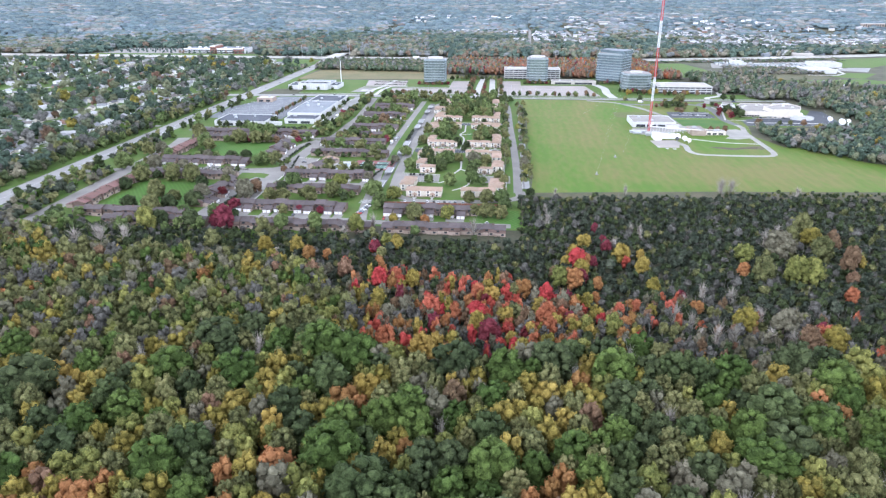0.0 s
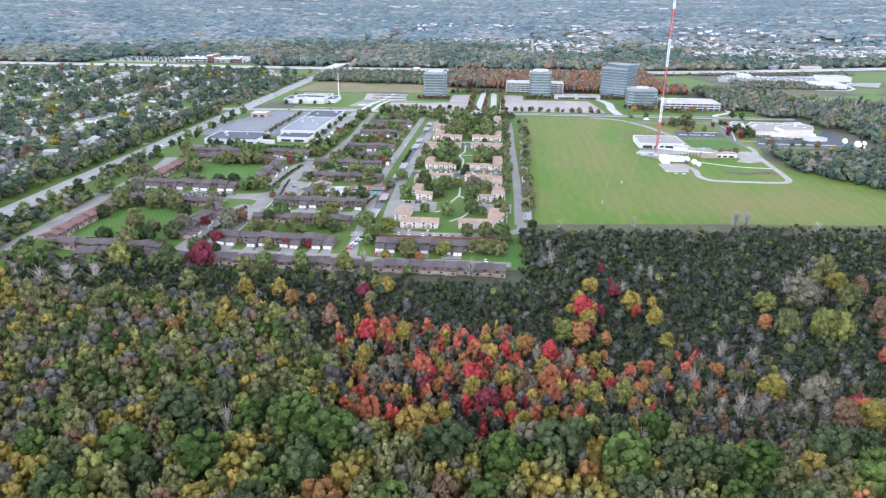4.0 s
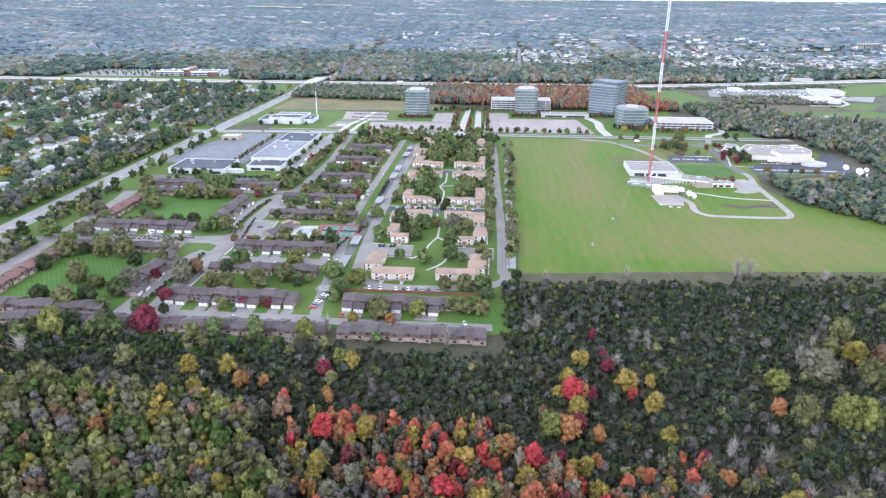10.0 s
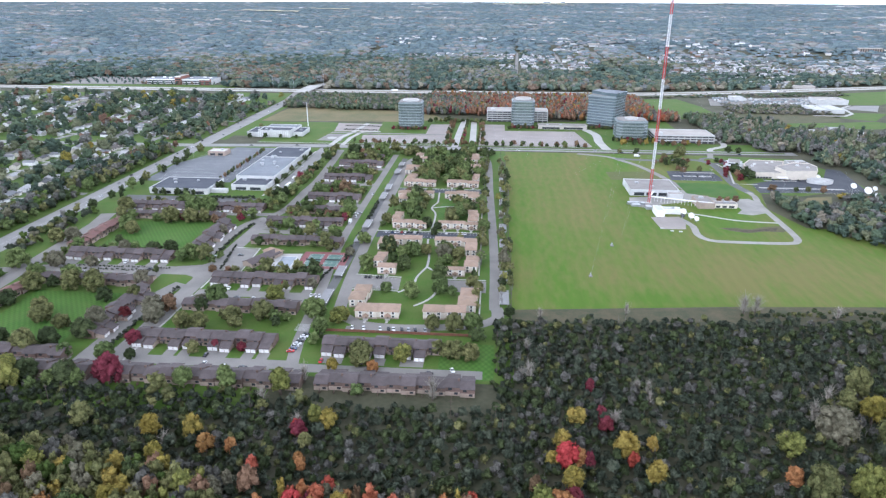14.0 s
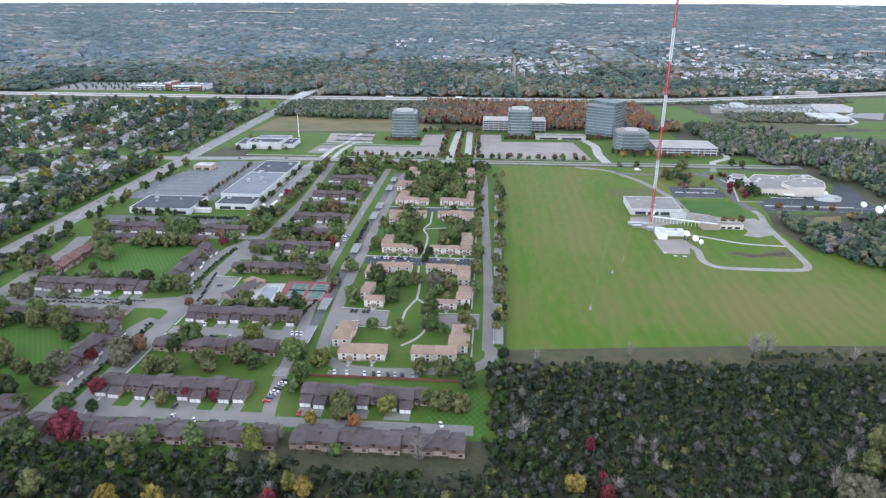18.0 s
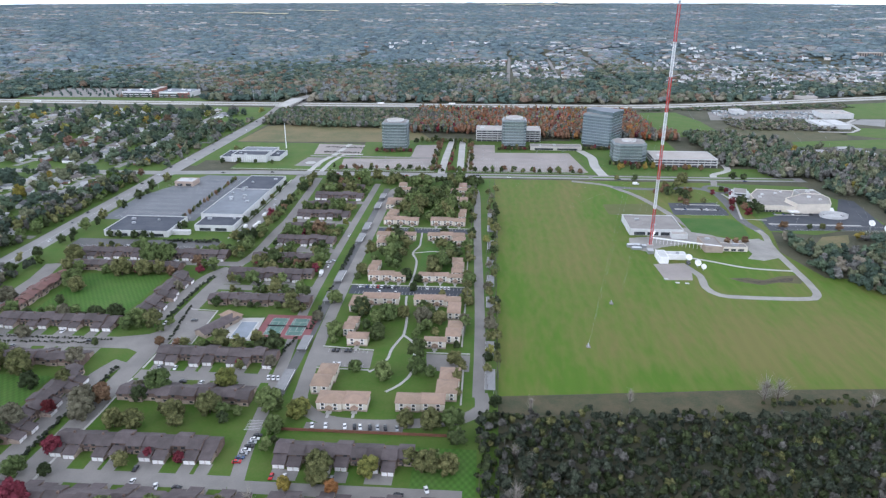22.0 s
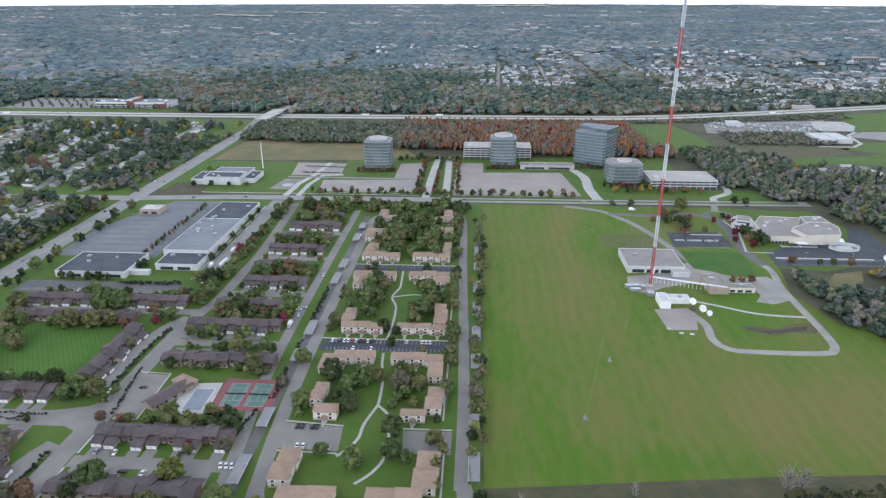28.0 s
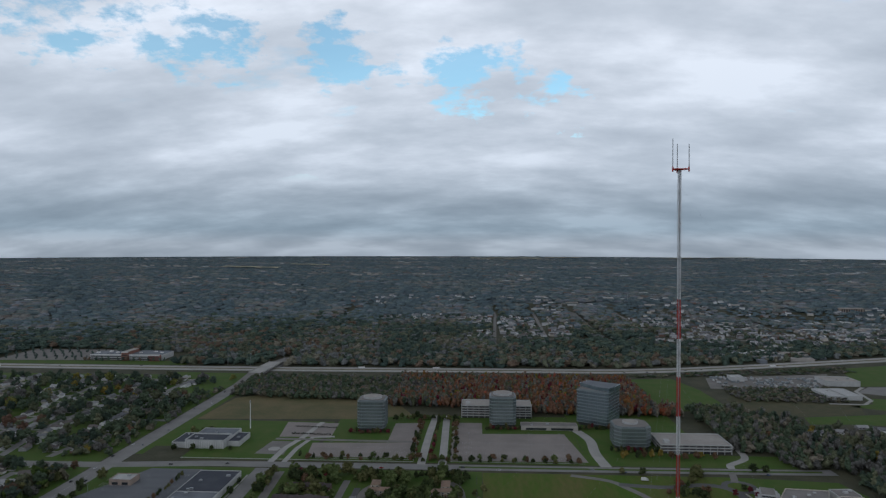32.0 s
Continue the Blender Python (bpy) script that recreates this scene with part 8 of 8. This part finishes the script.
for k, (x, y, w, d) in enumerate(((-1190, 2735, 150, 40), (-930, 2960, 110, 36), (190, 3600, 230, 60), (560, 3690, 120, 50), (1500, 3560, 330, 46))):
    s_ = Shape()
    n = 9
    top = on_land([(x - w + 2 * w * i / n, y + d * (0.6 + 0.4 * math.sin(i * 1.7 + k))) for i in range(n + 1)], 9)
    low = on_land([(x - w + 2 * w * i / n, y - d * (0.6 + 0.4 * math.cos(i * 2.1 + k))) for i in range(n + 1)], 9)
    s_.add(low + top, [(i, i + 1, n + 2 + i, n + 1 + i) for i in range(n)])
    structure("field_distant_%d" % (k + 1), s_, M["straw_field"], "pale straw-coloured open field far away", "field")
DISTANT_HALLS = Shape()
for x, y, n, w in ((-2060, 2390, 7, 90), (-1180, 2230, 8, 150), (-830, 2090, 7, 110), (180, 1815, 9, 130), (420, 2380, 8, 200), (-350, 2500, 8, 260), (1150, 1900, 12, 220), (900, 1640, 9, 160), (-1700, 2700, 8, 200)):
    for k in range(n):
        px, py = x + fr.uniform(-w, w), y + fr.uniform(-26, 26)
        a, z = fr.uniform(4, 13), float(rise(px, py)) + 2
        DISTANT_HALLS.box(px - a, px + a, py - 6, py + 6, z, z + fr.uniform(5, 8))
tagged(part("distant_halls", DISTANT_HALLS, M["pale_roof"]), "pale roofs of halls far off among woods", "halls", "", "stuff")
# the farthest woods, many small crowns shrunk to look farther, haze in their colours
DISTANT = {}
rr = 2540.0
while rr < 4640:
    step = 25.0 - 7.0 * (rr - 2540) / 2060
    n = int(1.5 * rr / step)
    for k in range(n):
        a = radians(93.5) + (k / n - 0.5) * 1.45
        q = rr + fr.uniform(-0.5, 0.5) * step
        x, y = q * math.cos(a) + fr.uniform(-0.4, 0.4) * step, -700 + q * math.sin(a)
        p = noise.noise((x * 0.0035, y * 0.006, 1.0)) + 0.5 * noise.noise((x * 0.012, y * 0.02, 6.0))
        if p > 0.42 and fr.random() < 0.12:
            w = fr.uniform(6, 20)
            fr.choice((farb, farc, fard)).box(x - w, x + w, y - 5, y + 5, float(rise(x, y)), float(rise(x, y)) + 5)
            continue
        h = fr.uniform(0.7, 1.0) * (10 - 7 * (rr - 2600) / 2000)
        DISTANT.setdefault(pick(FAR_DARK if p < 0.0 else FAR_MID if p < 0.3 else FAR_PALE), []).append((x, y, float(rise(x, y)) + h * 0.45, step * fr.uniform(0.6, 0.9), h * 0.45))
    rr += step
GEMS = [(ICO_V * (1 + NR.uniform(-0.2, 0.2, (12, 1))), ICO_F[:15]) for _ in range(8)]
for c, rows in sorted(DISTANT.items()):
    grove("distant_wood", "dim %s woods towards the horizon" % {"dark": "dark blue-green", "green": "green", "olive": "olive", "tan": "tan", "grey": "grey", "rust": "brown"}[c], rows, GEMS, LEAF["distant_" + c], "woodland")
FAR_WORDS = {"dark": "dark green", "green": "green", "olive": "olive", "tan": "tan half-bare", "grey": "grey leafless", "rust": "rusty autumn"}
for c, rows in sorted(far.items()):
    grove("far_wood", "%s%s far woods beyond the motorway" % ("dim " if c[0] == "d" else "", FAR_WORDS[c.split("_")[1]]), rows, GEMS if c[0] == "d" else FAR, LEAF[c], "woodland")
wm = H_WALLS
for (w, rf), rows in sorted(FARH.items()):
    sw, sr = Shape(), Shape()
    for x, y, turn in rows:
        z = float(rise(x, y)) + (4.5 if math.hypot(x, y + 830) > 2450 else 0)
        q = pose(x, y, z, 0, 0, turn)
        if x < -412 and y < 540:
            q = q @ Matrix.Diagonal((0.86, 0.82, 0.66, 1))
        for src, dst in (((Shape().gable_wall(-8, 8, -5, 5, 0, 5.4, 8.2)), sw), ((Shape().gable(-8, 8, -5, 5, 5.45, 8.3, 0.6)), sr)):
            dst.add([q @ Vector(p) for p in src.v], src.f)
    tagged(part("far_houses", sw, H_WALLS[w]), "many small %s houses far among trees" % WALL_WORDS[w], "houses", "", "stuff")
    tagged(part("far_house_roofs", sr, H_ROOFS[rf]), "%s roofs of many far houses" % ROOF_WORDS[rf], "roofs", "", "stuff")
tagged(part("far_sheds", farb, M["white_panel"]), "white flat commercial sheds far off", "sheds", "", "stuff")
tagged(part("far_grey_sheds", fard, M["grey_roof"]), "grey flat commercial sheds far off", "sheds", "", "stuff")
tagged(part("far_brown_sheds", farc, M["pale_roof"]), "tan flat commercial sheds far off", "sheds", "", "stuff")

# named far buildings
sch = thing("college_building", "long brick and white college building beyond the motorway", "college", pose(-712, 600, 0))
for k, (x0, x1, y0, y1, h) in enumerate(((-78, -8, 14, 60, 10), (-7.6, 6, 4, 50, 17), (6.4, 74, 8, 62, 11), (50, 73.6, 0, 7.8, 12))):
    part("wing", Shape().box(x0, x1, y0, y1, 0, h), M["brick_red" if k % 2 else "white_panel"], sch)
    part("roof", Shape().box(x0 + 0.5, x1 - 0.5, y0 + 0.5, y1 - 0.5, h, h + 0.4), M["grey_roof" if k % 2 == 0 else "pale_roof"], sch)
    part("parapet", Shape().box(x0, x1, y0 - 0.3, y0, h - 1.2, h + 0.8), M["white_paint"], sch)
    for f in range(2 if k % 2 == 0 else 3):
        part("window_band", Shape().box(x0 + 1, x1 - 1, y0 - 0.1, y0, 1.4 + 4.2 * f, 3.4 + 4.2 * f), M["window_glass"], sch)
for x, y in ((-70, 30), (-50, 44), (-30, 32), (20, 30), (44, 46), (62, 34)):
    part("roof_unit", Shape().box(x - 3, x + 3, y - 2, y + 2, 10.3, 13), M["white_paint"], sch)
structure("college_lawn", Shape().prism([(-1000, 566), (-570, 562), (-575, 606), (-1000, 592)], -0.01, LAWN_Z), M["lawn"], "green lawn in front of the college", "lawn")
flat_building("commercial_shed", "white commercial shed with stepped roof", "shed", 586, 640, 440, 482, 8, "white_panel", "pale_roof", 2, None, 41)
flat_building("commercial_shed", "long white commercial shed", "shed", 536, 560, 338, 392, 6, "white_panel", "white_panel", 0, None, 42)
flat_building("commercial_shed", "second long white commercial shed", "shed", 563, 587, 340, 394, 6, "white_panel", "white_panel", 0, None, 43)
flat_building("commercial_shed", "small white commercial shed", "shed", 440, 462, 470, 492, 7, "white_panel", "white_panel", 0, None, 44)
structure("lot_far_right", Shape().prism([(384, 411), (553, 406), (600, 470), (640, 545), (520, 520), (405, 498)], -0.01, LOT_Z), M["asphalt"], "pale car park full of vehicles beside the motorway", "car park")
structure("lot_far_school", Shape().prism([(-985, 596), (-794, 606), (-794, 735), (-985, 735)], -0.01, LOT_Z), M["asphalt"], "grey car park in front of the college", "car park")
hi = thing("apartment_tower", "pinkish brick apartment tower far off", "apartment tower", pose(1204, 1499, 0))
part("wall", Shape().box(-36, 36, -10, 10, 0, 30), M["buff_brick"], hi)
part("roof", Shape().box(-35, 35, -9, 9, 30, 32), M["pale_roof"], hi)
for c in range(9):
    part("window_strip", Shape().box(-33.5 + 7.6 * c, -30 + 7.6 * c, -10.1, -10, 2, 29), M["window_glass"], hi)
structure("lot_sheds", Shape().prism([(607, 393), (655, 367), (694, 438), (650, 436)], -0.01, LOT_Z), M["pale_asphalt"], "grey car park beside the white sheds", "car park")
structure("lawn_sheds", Shape().prism([(545, 300), (602, 268), (660, 346), (597, 354), (592, 318)], -0.01, LAWN_Z), M["lawn"], "green lawn near the white sheds", "lawn")
structure("road_sheds", strip([(525, 316), (576, 314), (600, 340), (612, 403), (640, 434)], 6, -0.01, LOT_Z + 0.02), M["concrete"], "pale drive round the white sheds", "road")
structure("lawn_houses_east", Shape().prism([(440, 198), (497, 201), (561, 194), (640, 215), (600, 262), (541, 250), (449, 234)], -0.01, LAWN_Z), M["lawn"], "green strip behind a row of houses", "lawn")
structure("field_weeds_east", Shape().prism([(395, 240), (448, 238), (541, 254), (565, 308), (523, 318), (420, 334), (404, 372), (380, 330)], -0.01, LAWN_Z), M["brown_weeds"], "brown weedy field before the white sheds", "field")
structure("lawn_motorway_east", Shape().prism([(640, 442), (700, 445), (900, 640), (860, 660), (690, 600)], -0.01, LAWN_Z), M["lawn"], "green slope beside the motorway", "lawn")
structure("drive_garage", strip(smooth_line([(270, 14), (272, 28), (296, 50), (301, 80), (296, 100)]), 8, -0.01, ROAD_Z), M["concrete"], "pale concrete drive to the parking garage", "road")
for x, y, turn in ((424, 152, 0), (442, 157, 8), (458, 158, -6), (496, 181, 4), (512, 172, -20), (519, 148, -70), (514, 112, -80), (492, 116, 170)):
    house(x, y, turn, True)
yard, darks = Shape(), Shape()
for k in range(170):
    x, y = hr.uniform(410, 600), hr.uniform(415, 505)
    w, d, h = hr.choice(((1, 2.3, 1.4), (1.1, 4, 2.8), (2.3, 1, 1.4), (3, 1.3, 2.8)))
    if y < 0.45 * (x - 560) + 430 and x > 560:
        continue
    (yard if k % 3 == 0 else darks).box(x - w, x + w, y - d, y + d, LOT_Z + 0.02, LOT_Z + h)
tagged(part("yard_machines", darks, M["mullion"]), "rows of grey machines and vehicles in a far yard", "vehicles", "", "stuff")
tagged(part("yard_vehicles", yard, M["white_panel"]), "rows of white vans and trailers in a far yard", "vehicles", "", "stuff")

# ---------------------------------------------------------------- cars
PAINTS = [material("paint_%s" % n, c, tuple(v * 0.9 for v in c), 1.0, 0.25, 0.2 if n == "silver" else 0, 0, 8, 0, 0.5, False, 0.6) for n, c in (("white", (0.78, 0.78, 0.78)), ("silver", (0.42, 0.43, 0.44)), ("black", (0.02, 0.02, 0.022)), ("red", (0.45, 0.03, 0.03)), ("blue", (0.05, 0.08, 0.16)))]
PAINT_WORDS = ("white", "silver", "black", "red", "dark blue")
C_BODY = Shape().add([(-0.9, -2.2, 0.3), (0.9, -2.2, 0.3), (0.9, 2.2, 0.3), (-0.9, 2.2, 0.3), (-0.85, -2.25, 0.75), (0.85, -2.25, 0.75), (0.9, -0.9, 0.95), (-0.9, -0.9, 0.95), (0.9, 1.7, 0.98), (-0.9, 1.7, 0.98), (0.82, 2.25, 0.9), (-0.82, 2.25, 0.9)],
                     [(3, 2, 1, 0), (0, 1, 5, 4), (4, 5, 6, 7), (7, 6, 8, 9), (9, 8, 10, 11), (2, 3, 11, 10), (1, 2, 10, 8, 6, 5), (3, 0, 4, 7, 9, 11)])
C_CAB = Shape().add([(-0.84, -0.95, 0.95), (0.84, -0.95, 0.95), (0.84, 1.75, 0.97), (-0.84, 1.75, 0.97), (-0.68, -0.25, 1.42), (0.68, -0.25, 1.42), (0.68, 1.2, 1.44), (-0.68, 1.2, 1.44)],
                    [(0, 1, 5, 4), (1, 2, 6, 5), (2, 3, 7, 6), (3, 0, 4, 7), (4, 5, 6, 7)])
C_ROOF = Shape().box(-0.67, 0.67, -0.22, 1.18, 1.43, 1.48)
CM = {"cab": C_CAB.mesh("windows", M["window_glass"]), "wheel": Shape().tube((-0.1, 0, 0), (0.1, 0, 0), 0.33, 0.33, 10).mesh("wheel", M["tyre"])}
for i, p in enumerate(PAINTS):
    CM[("body", i)] = C_BODY.mesh("body", p)
    CM[("roof", i)] = C_ROOF.mesh("roof", p)


WHEELS = Shape()
for wx in (-0.82, 0.82):
    for wy in (-1.4, 1.4):
        WHEELS.tube((wx - 0.1, wy, 0.33), (wx + 0.1, wy, 0.33), 0.33, 0.33, 8)
CM["wheels"] = WHEELS.mesh("wheels", M["tyre"])


def car(x, y, turn, i=None, far=False):
    i = tr.choices(range(5), (5, 3, 4, 1, 2))[0] if i is None else i
    c = thing("car", "%s parked saloon car on asphalt" % PAINT_WORDS[i], "car", pose(x, y, LOT_Z + 0.05, 0, 0, turn), "parked cars")
    part("body", CM[("body", i)], None, c)
    cabin = part("cabin", CM["cab"], None, c)
    part("roof", CM[("roof", i)], None, cabin)
    if far:
        part("wheels", CM["wheels"], None, c)
        return
    for wx in (-0.82, 0.82):
        for wy in (-1.4, 1.4):
            o = part("wheel", CM["wheel"], None, c)
            o.location = (wx, wy, 0.33)


for k in range(11):
    car(-98 + 2.7 * k, -328.3, 180, None if k % 3 else 0)
for x in (-47, -36.5, -33.8, -31.1):
    car(x, -328.3, 180, 0)
for x in (-82, -70):
    car(x, -338.5, 0, 0)
for x, i in ((-97, 2), (-94.3, 2), (-88.9, 2), (-86.2, 2)):
    car(x, -424.8, 180, i)
for x in (-93, -90):
    car(x, -441.5, 0, 0)
for x, i in ((-20, 0), (-23, 2)):
    car(x, -427, 180, i)
for x, y, t, i in ((-127.5, -459, 15, 0), (-124.6, -459, 15, 0), (-121.8, -459, 15, 0), (-228, -478, -20, 0), (-196, -452, 0, 1), (-186, -452, 5, 0), (-152, -452, 0, 2), (-164, -467, 0, 0), (-175, -466, 90, 2), (-185, -467, 0, 1), (-218, -397, -10, 0), (-200, -392, 90, 2), (-212, -518, -20, 0),
                    (-133, -283, 90, 0), (-130, -280, 90, 1), (-166, -331, 0, 0), (-176, -331, 0, 2), (-148, -255, 90, 0), (-175, -257, 0, 2), (-190, -290, 90, 0), (-260, -288, 90, 0), (-300, -291, 90, 1), (-320, -291, 0, 0), (-100, -541, 0, 3), (-94, -541, 0, 0), (-72, -541, 0, 1), (-28, -545, 20, 0), (-40, -549, 90, 2),
                    (-162, -549, 0, 0), (-150, -551, 20, 0), (-140, -551, 90, 2), (-165, -540, 0, 2), (-255, -424, 90, 2), (-280, -413, 0, 0), (-300, -434, 0, 1), (-290, -548, 90, 0), (-342, -252 - 6, 0, 3), (-318, -258, 0, 0), (-300, -257, 0, 1), (-399 + 5, -250, 0, 0), (-399 - 6, -60, 180, 2), (-404, -20, 180, 0), (-394, 60, 0, 1),
                    (-222, -232, 0, 0), (-225, -238, 0, 0), (-230, -150, 0, 1), (-226, -130, 0, 0), (-231, -110, 0, 0), (-129, -218, 0, 0), (-131, -292, 0, 0)):
    car(x, y, t, i)
for k in range(8):
    car(-119.5 + 0.5 * k, -532 + 2.9 * k, 100, None)
structure("lot_front", Shape().box(-95, -44, -504.5, -498.5, -0.01, LOT_Z + 0.016), M["asphalt"], "grey parking bays along the timber fence", "car park")
for k in range(9):
    car((-91, -84, -74, -69, -66, -61, -57, -53, -47)[k], -501.5, 12, (0, 0, 0, 2, 0, 2, 1, 2, 1)[k])
for k in range(6):
    car(285 + 9 * k, -126, 0, None)
for k in range(7):
    car(200 + 5.4 * k, -116.5, 0, None)


def box_truck(x, y, turn, L=7.0):
    t = thing("box_truck", "white box truck parked beside the road", "truck", pose(x, y, LOT_Z + 0.05, 0, 0, turn), "trucks")
    part("cargo_box", Shape().box(-1.2, 1.2, -L / 2 + 2, L / 2, 0.9, 3.4), M["white_paint"], t)
    part("cab", Shape().box(-1.05, 1.05, -L / 2, -L / 2 + 1.95, 0.5, 2.3), M["white_panel"], t)
    part("windscreen", Shape().box(-0.9, 0.9, -L / 2 - 0.03, -L / 2, 1.4, 2.1), M["window_glass"], t)
    for wx in (-0.95, 0.95):
        for wy in (-L / 2 + 0.9, L / 2 - 1.4):
            o = part("wheel", CM["wheel"], None, t)
            o.location, o.scale = (wx, wy, 0.45), (1.4, 1.4, 1.4)


box_truck(-133, -309, 0)
box_truck(-222, -199, -4, 16)
box_truck(-231, -205, 0)
box_truck(-224, -170, 0, 9)
box_truck(168, -25, 90)

# traffic on the main road and the motorway
for k in range(15):
    car(-399 + tr.choice((-7.5, -4, 4, 7.5)), -330 + 55 * k + tr.uniform(-20, 20), 0, None, True)
FW = smooth_line(FREEWAY, 40)
for k in range(34):
    i = tr.randrange(18, len(FW) - 22)
    (ax, ay), (bx, by) = FW[i], FW[i + 1]
    off = tr.choice((-3.4, 0.2, 3.6, 20.4, 24, 27.6))
    f = tr.random()
    c = (ax + (bx - ax) * f, ay + (by - ay) * f + off)
    turn = math.degrees(math.atan2(by - ay, bx - ax)) - 90
    if k % 6 == 0:
        box_truck(c[0], c[1], turn, 15)
    else:
        car(c[0], c[1], turn, None, True)
for k in range(11):
    car(-330 + 62 * k + tr.uniform(-20, 20), (2 if k % 2 else -4) + (1.5 if k > 3 else 0), 90, None, True)

# tall masts by the motorway and far off
for x, y, h in ((-376, 572, 35), (-485, 566, 24), (-440, 566, 23), (560, 1797, 55), (-38, 2231, 48)):
    m = thing("high_mast_lamp" if h < 40 else "telecom_mast", "tall thin grey lamp mast beside the motorway" if h < 40 else "thin grey telecom mast far among trees", "mast", pose(x, y, 0), "tall masts")
    part("pole", Shape().tube((0, 0, 0), (0, 0, h), 0.45 if h < 40 else 0.9, 0.2, 6), M["galvanised"], m)
    part("lamp_ring" if h < 40 else "antenna", Shape().tube((0, 0, h - 0.8), (0, 0, h), 0.9, 0.9, 8), M["galvanised"], m)
# street lamps along the drives and lots
LAMP = {"pole": Shape().tube((0, 0, 0), (0, 0, 9), 0.11, 0.08, 6).mesh("pole", M["galvanised"]), "arm": Shape().box(-1.5, 1.5, -0.06, 0.06, 8.9, 9.05).mesh("arm", M["galvanised"]), "head": Shape().box(-0.3, 0.3, -0.16, 0.16, 8.75, 8.95).mesh("lamp_head", M["dark_metal"])}
for x, y in [(-170 + 33 * k, 60) for k in range(4)] + [(-10 + 36 * k, 62) for k in range(4)] + [(-10 + 36 * k, 104) for k in range(4)] + [(-370 + 24 * k, -140) for k in range(3)] + [(-370 + 24 * k, -90) for k in range(3)] + [(200, -118), (230, -118), (290, -165), (330, -165)]:
    lamp = thing("car_park_lamp", "grey double-headed car park lamp", "street lamp", pose(x, y, 0), "car park lamps")
    part("pole", LAMP["pole"], None, lamp)
    part("arm", LAMP["arm"], None, lamp)
    for dx in (-1.5, 1.5):
        o = part("lamp_head", LAMP["head"], None, lamp)
        o.location = (dx, 0, 0)

# low patio fences behind the front rows
FENCE_P = Shape().box(-0.05, 0.05, -2.4, 0, 0.05, 1.7).mesh("fence_panel", M["brown_siding"])
for x0, x1, y in ((-206, -105, -564), (-97, -15, -563), (-290, -216, -564)):
    pf = thing("patio_fence", "brown timber patio screens behind the townhouses", "fence", pose((x0 + x1) / 2, y - 6.2, 0), "patio fences")
    for k in range(int((x1 - x0) / UW)):
        o = part("fence_panel", FENCE_P, None, pf)
        o.location = ((k + 0.5) * UW - (x1 - x0) / 2, 0, 0)

# utility poles behind the front row and along the lane
for x, y in ((-222, -591), (-122, -589), (-26, -588), (-5, -590), (-4.5, -545), (-4.5, -518), (-2, -600)):
    u = thing("utility_pole", "weathered wooden utility pole with crossarm", "utility pole", pose(x, y, 0), "utility poles")
    part("pole", Shape().tube((0, 0, 0), (0, 0, 11), 0.17, 0.12, 7), M["bark"], u)
    part("crossarm", Shape().box(-1.2, 1.2, -0.07, 0.07, 10, 10.18), M["bark"], u)
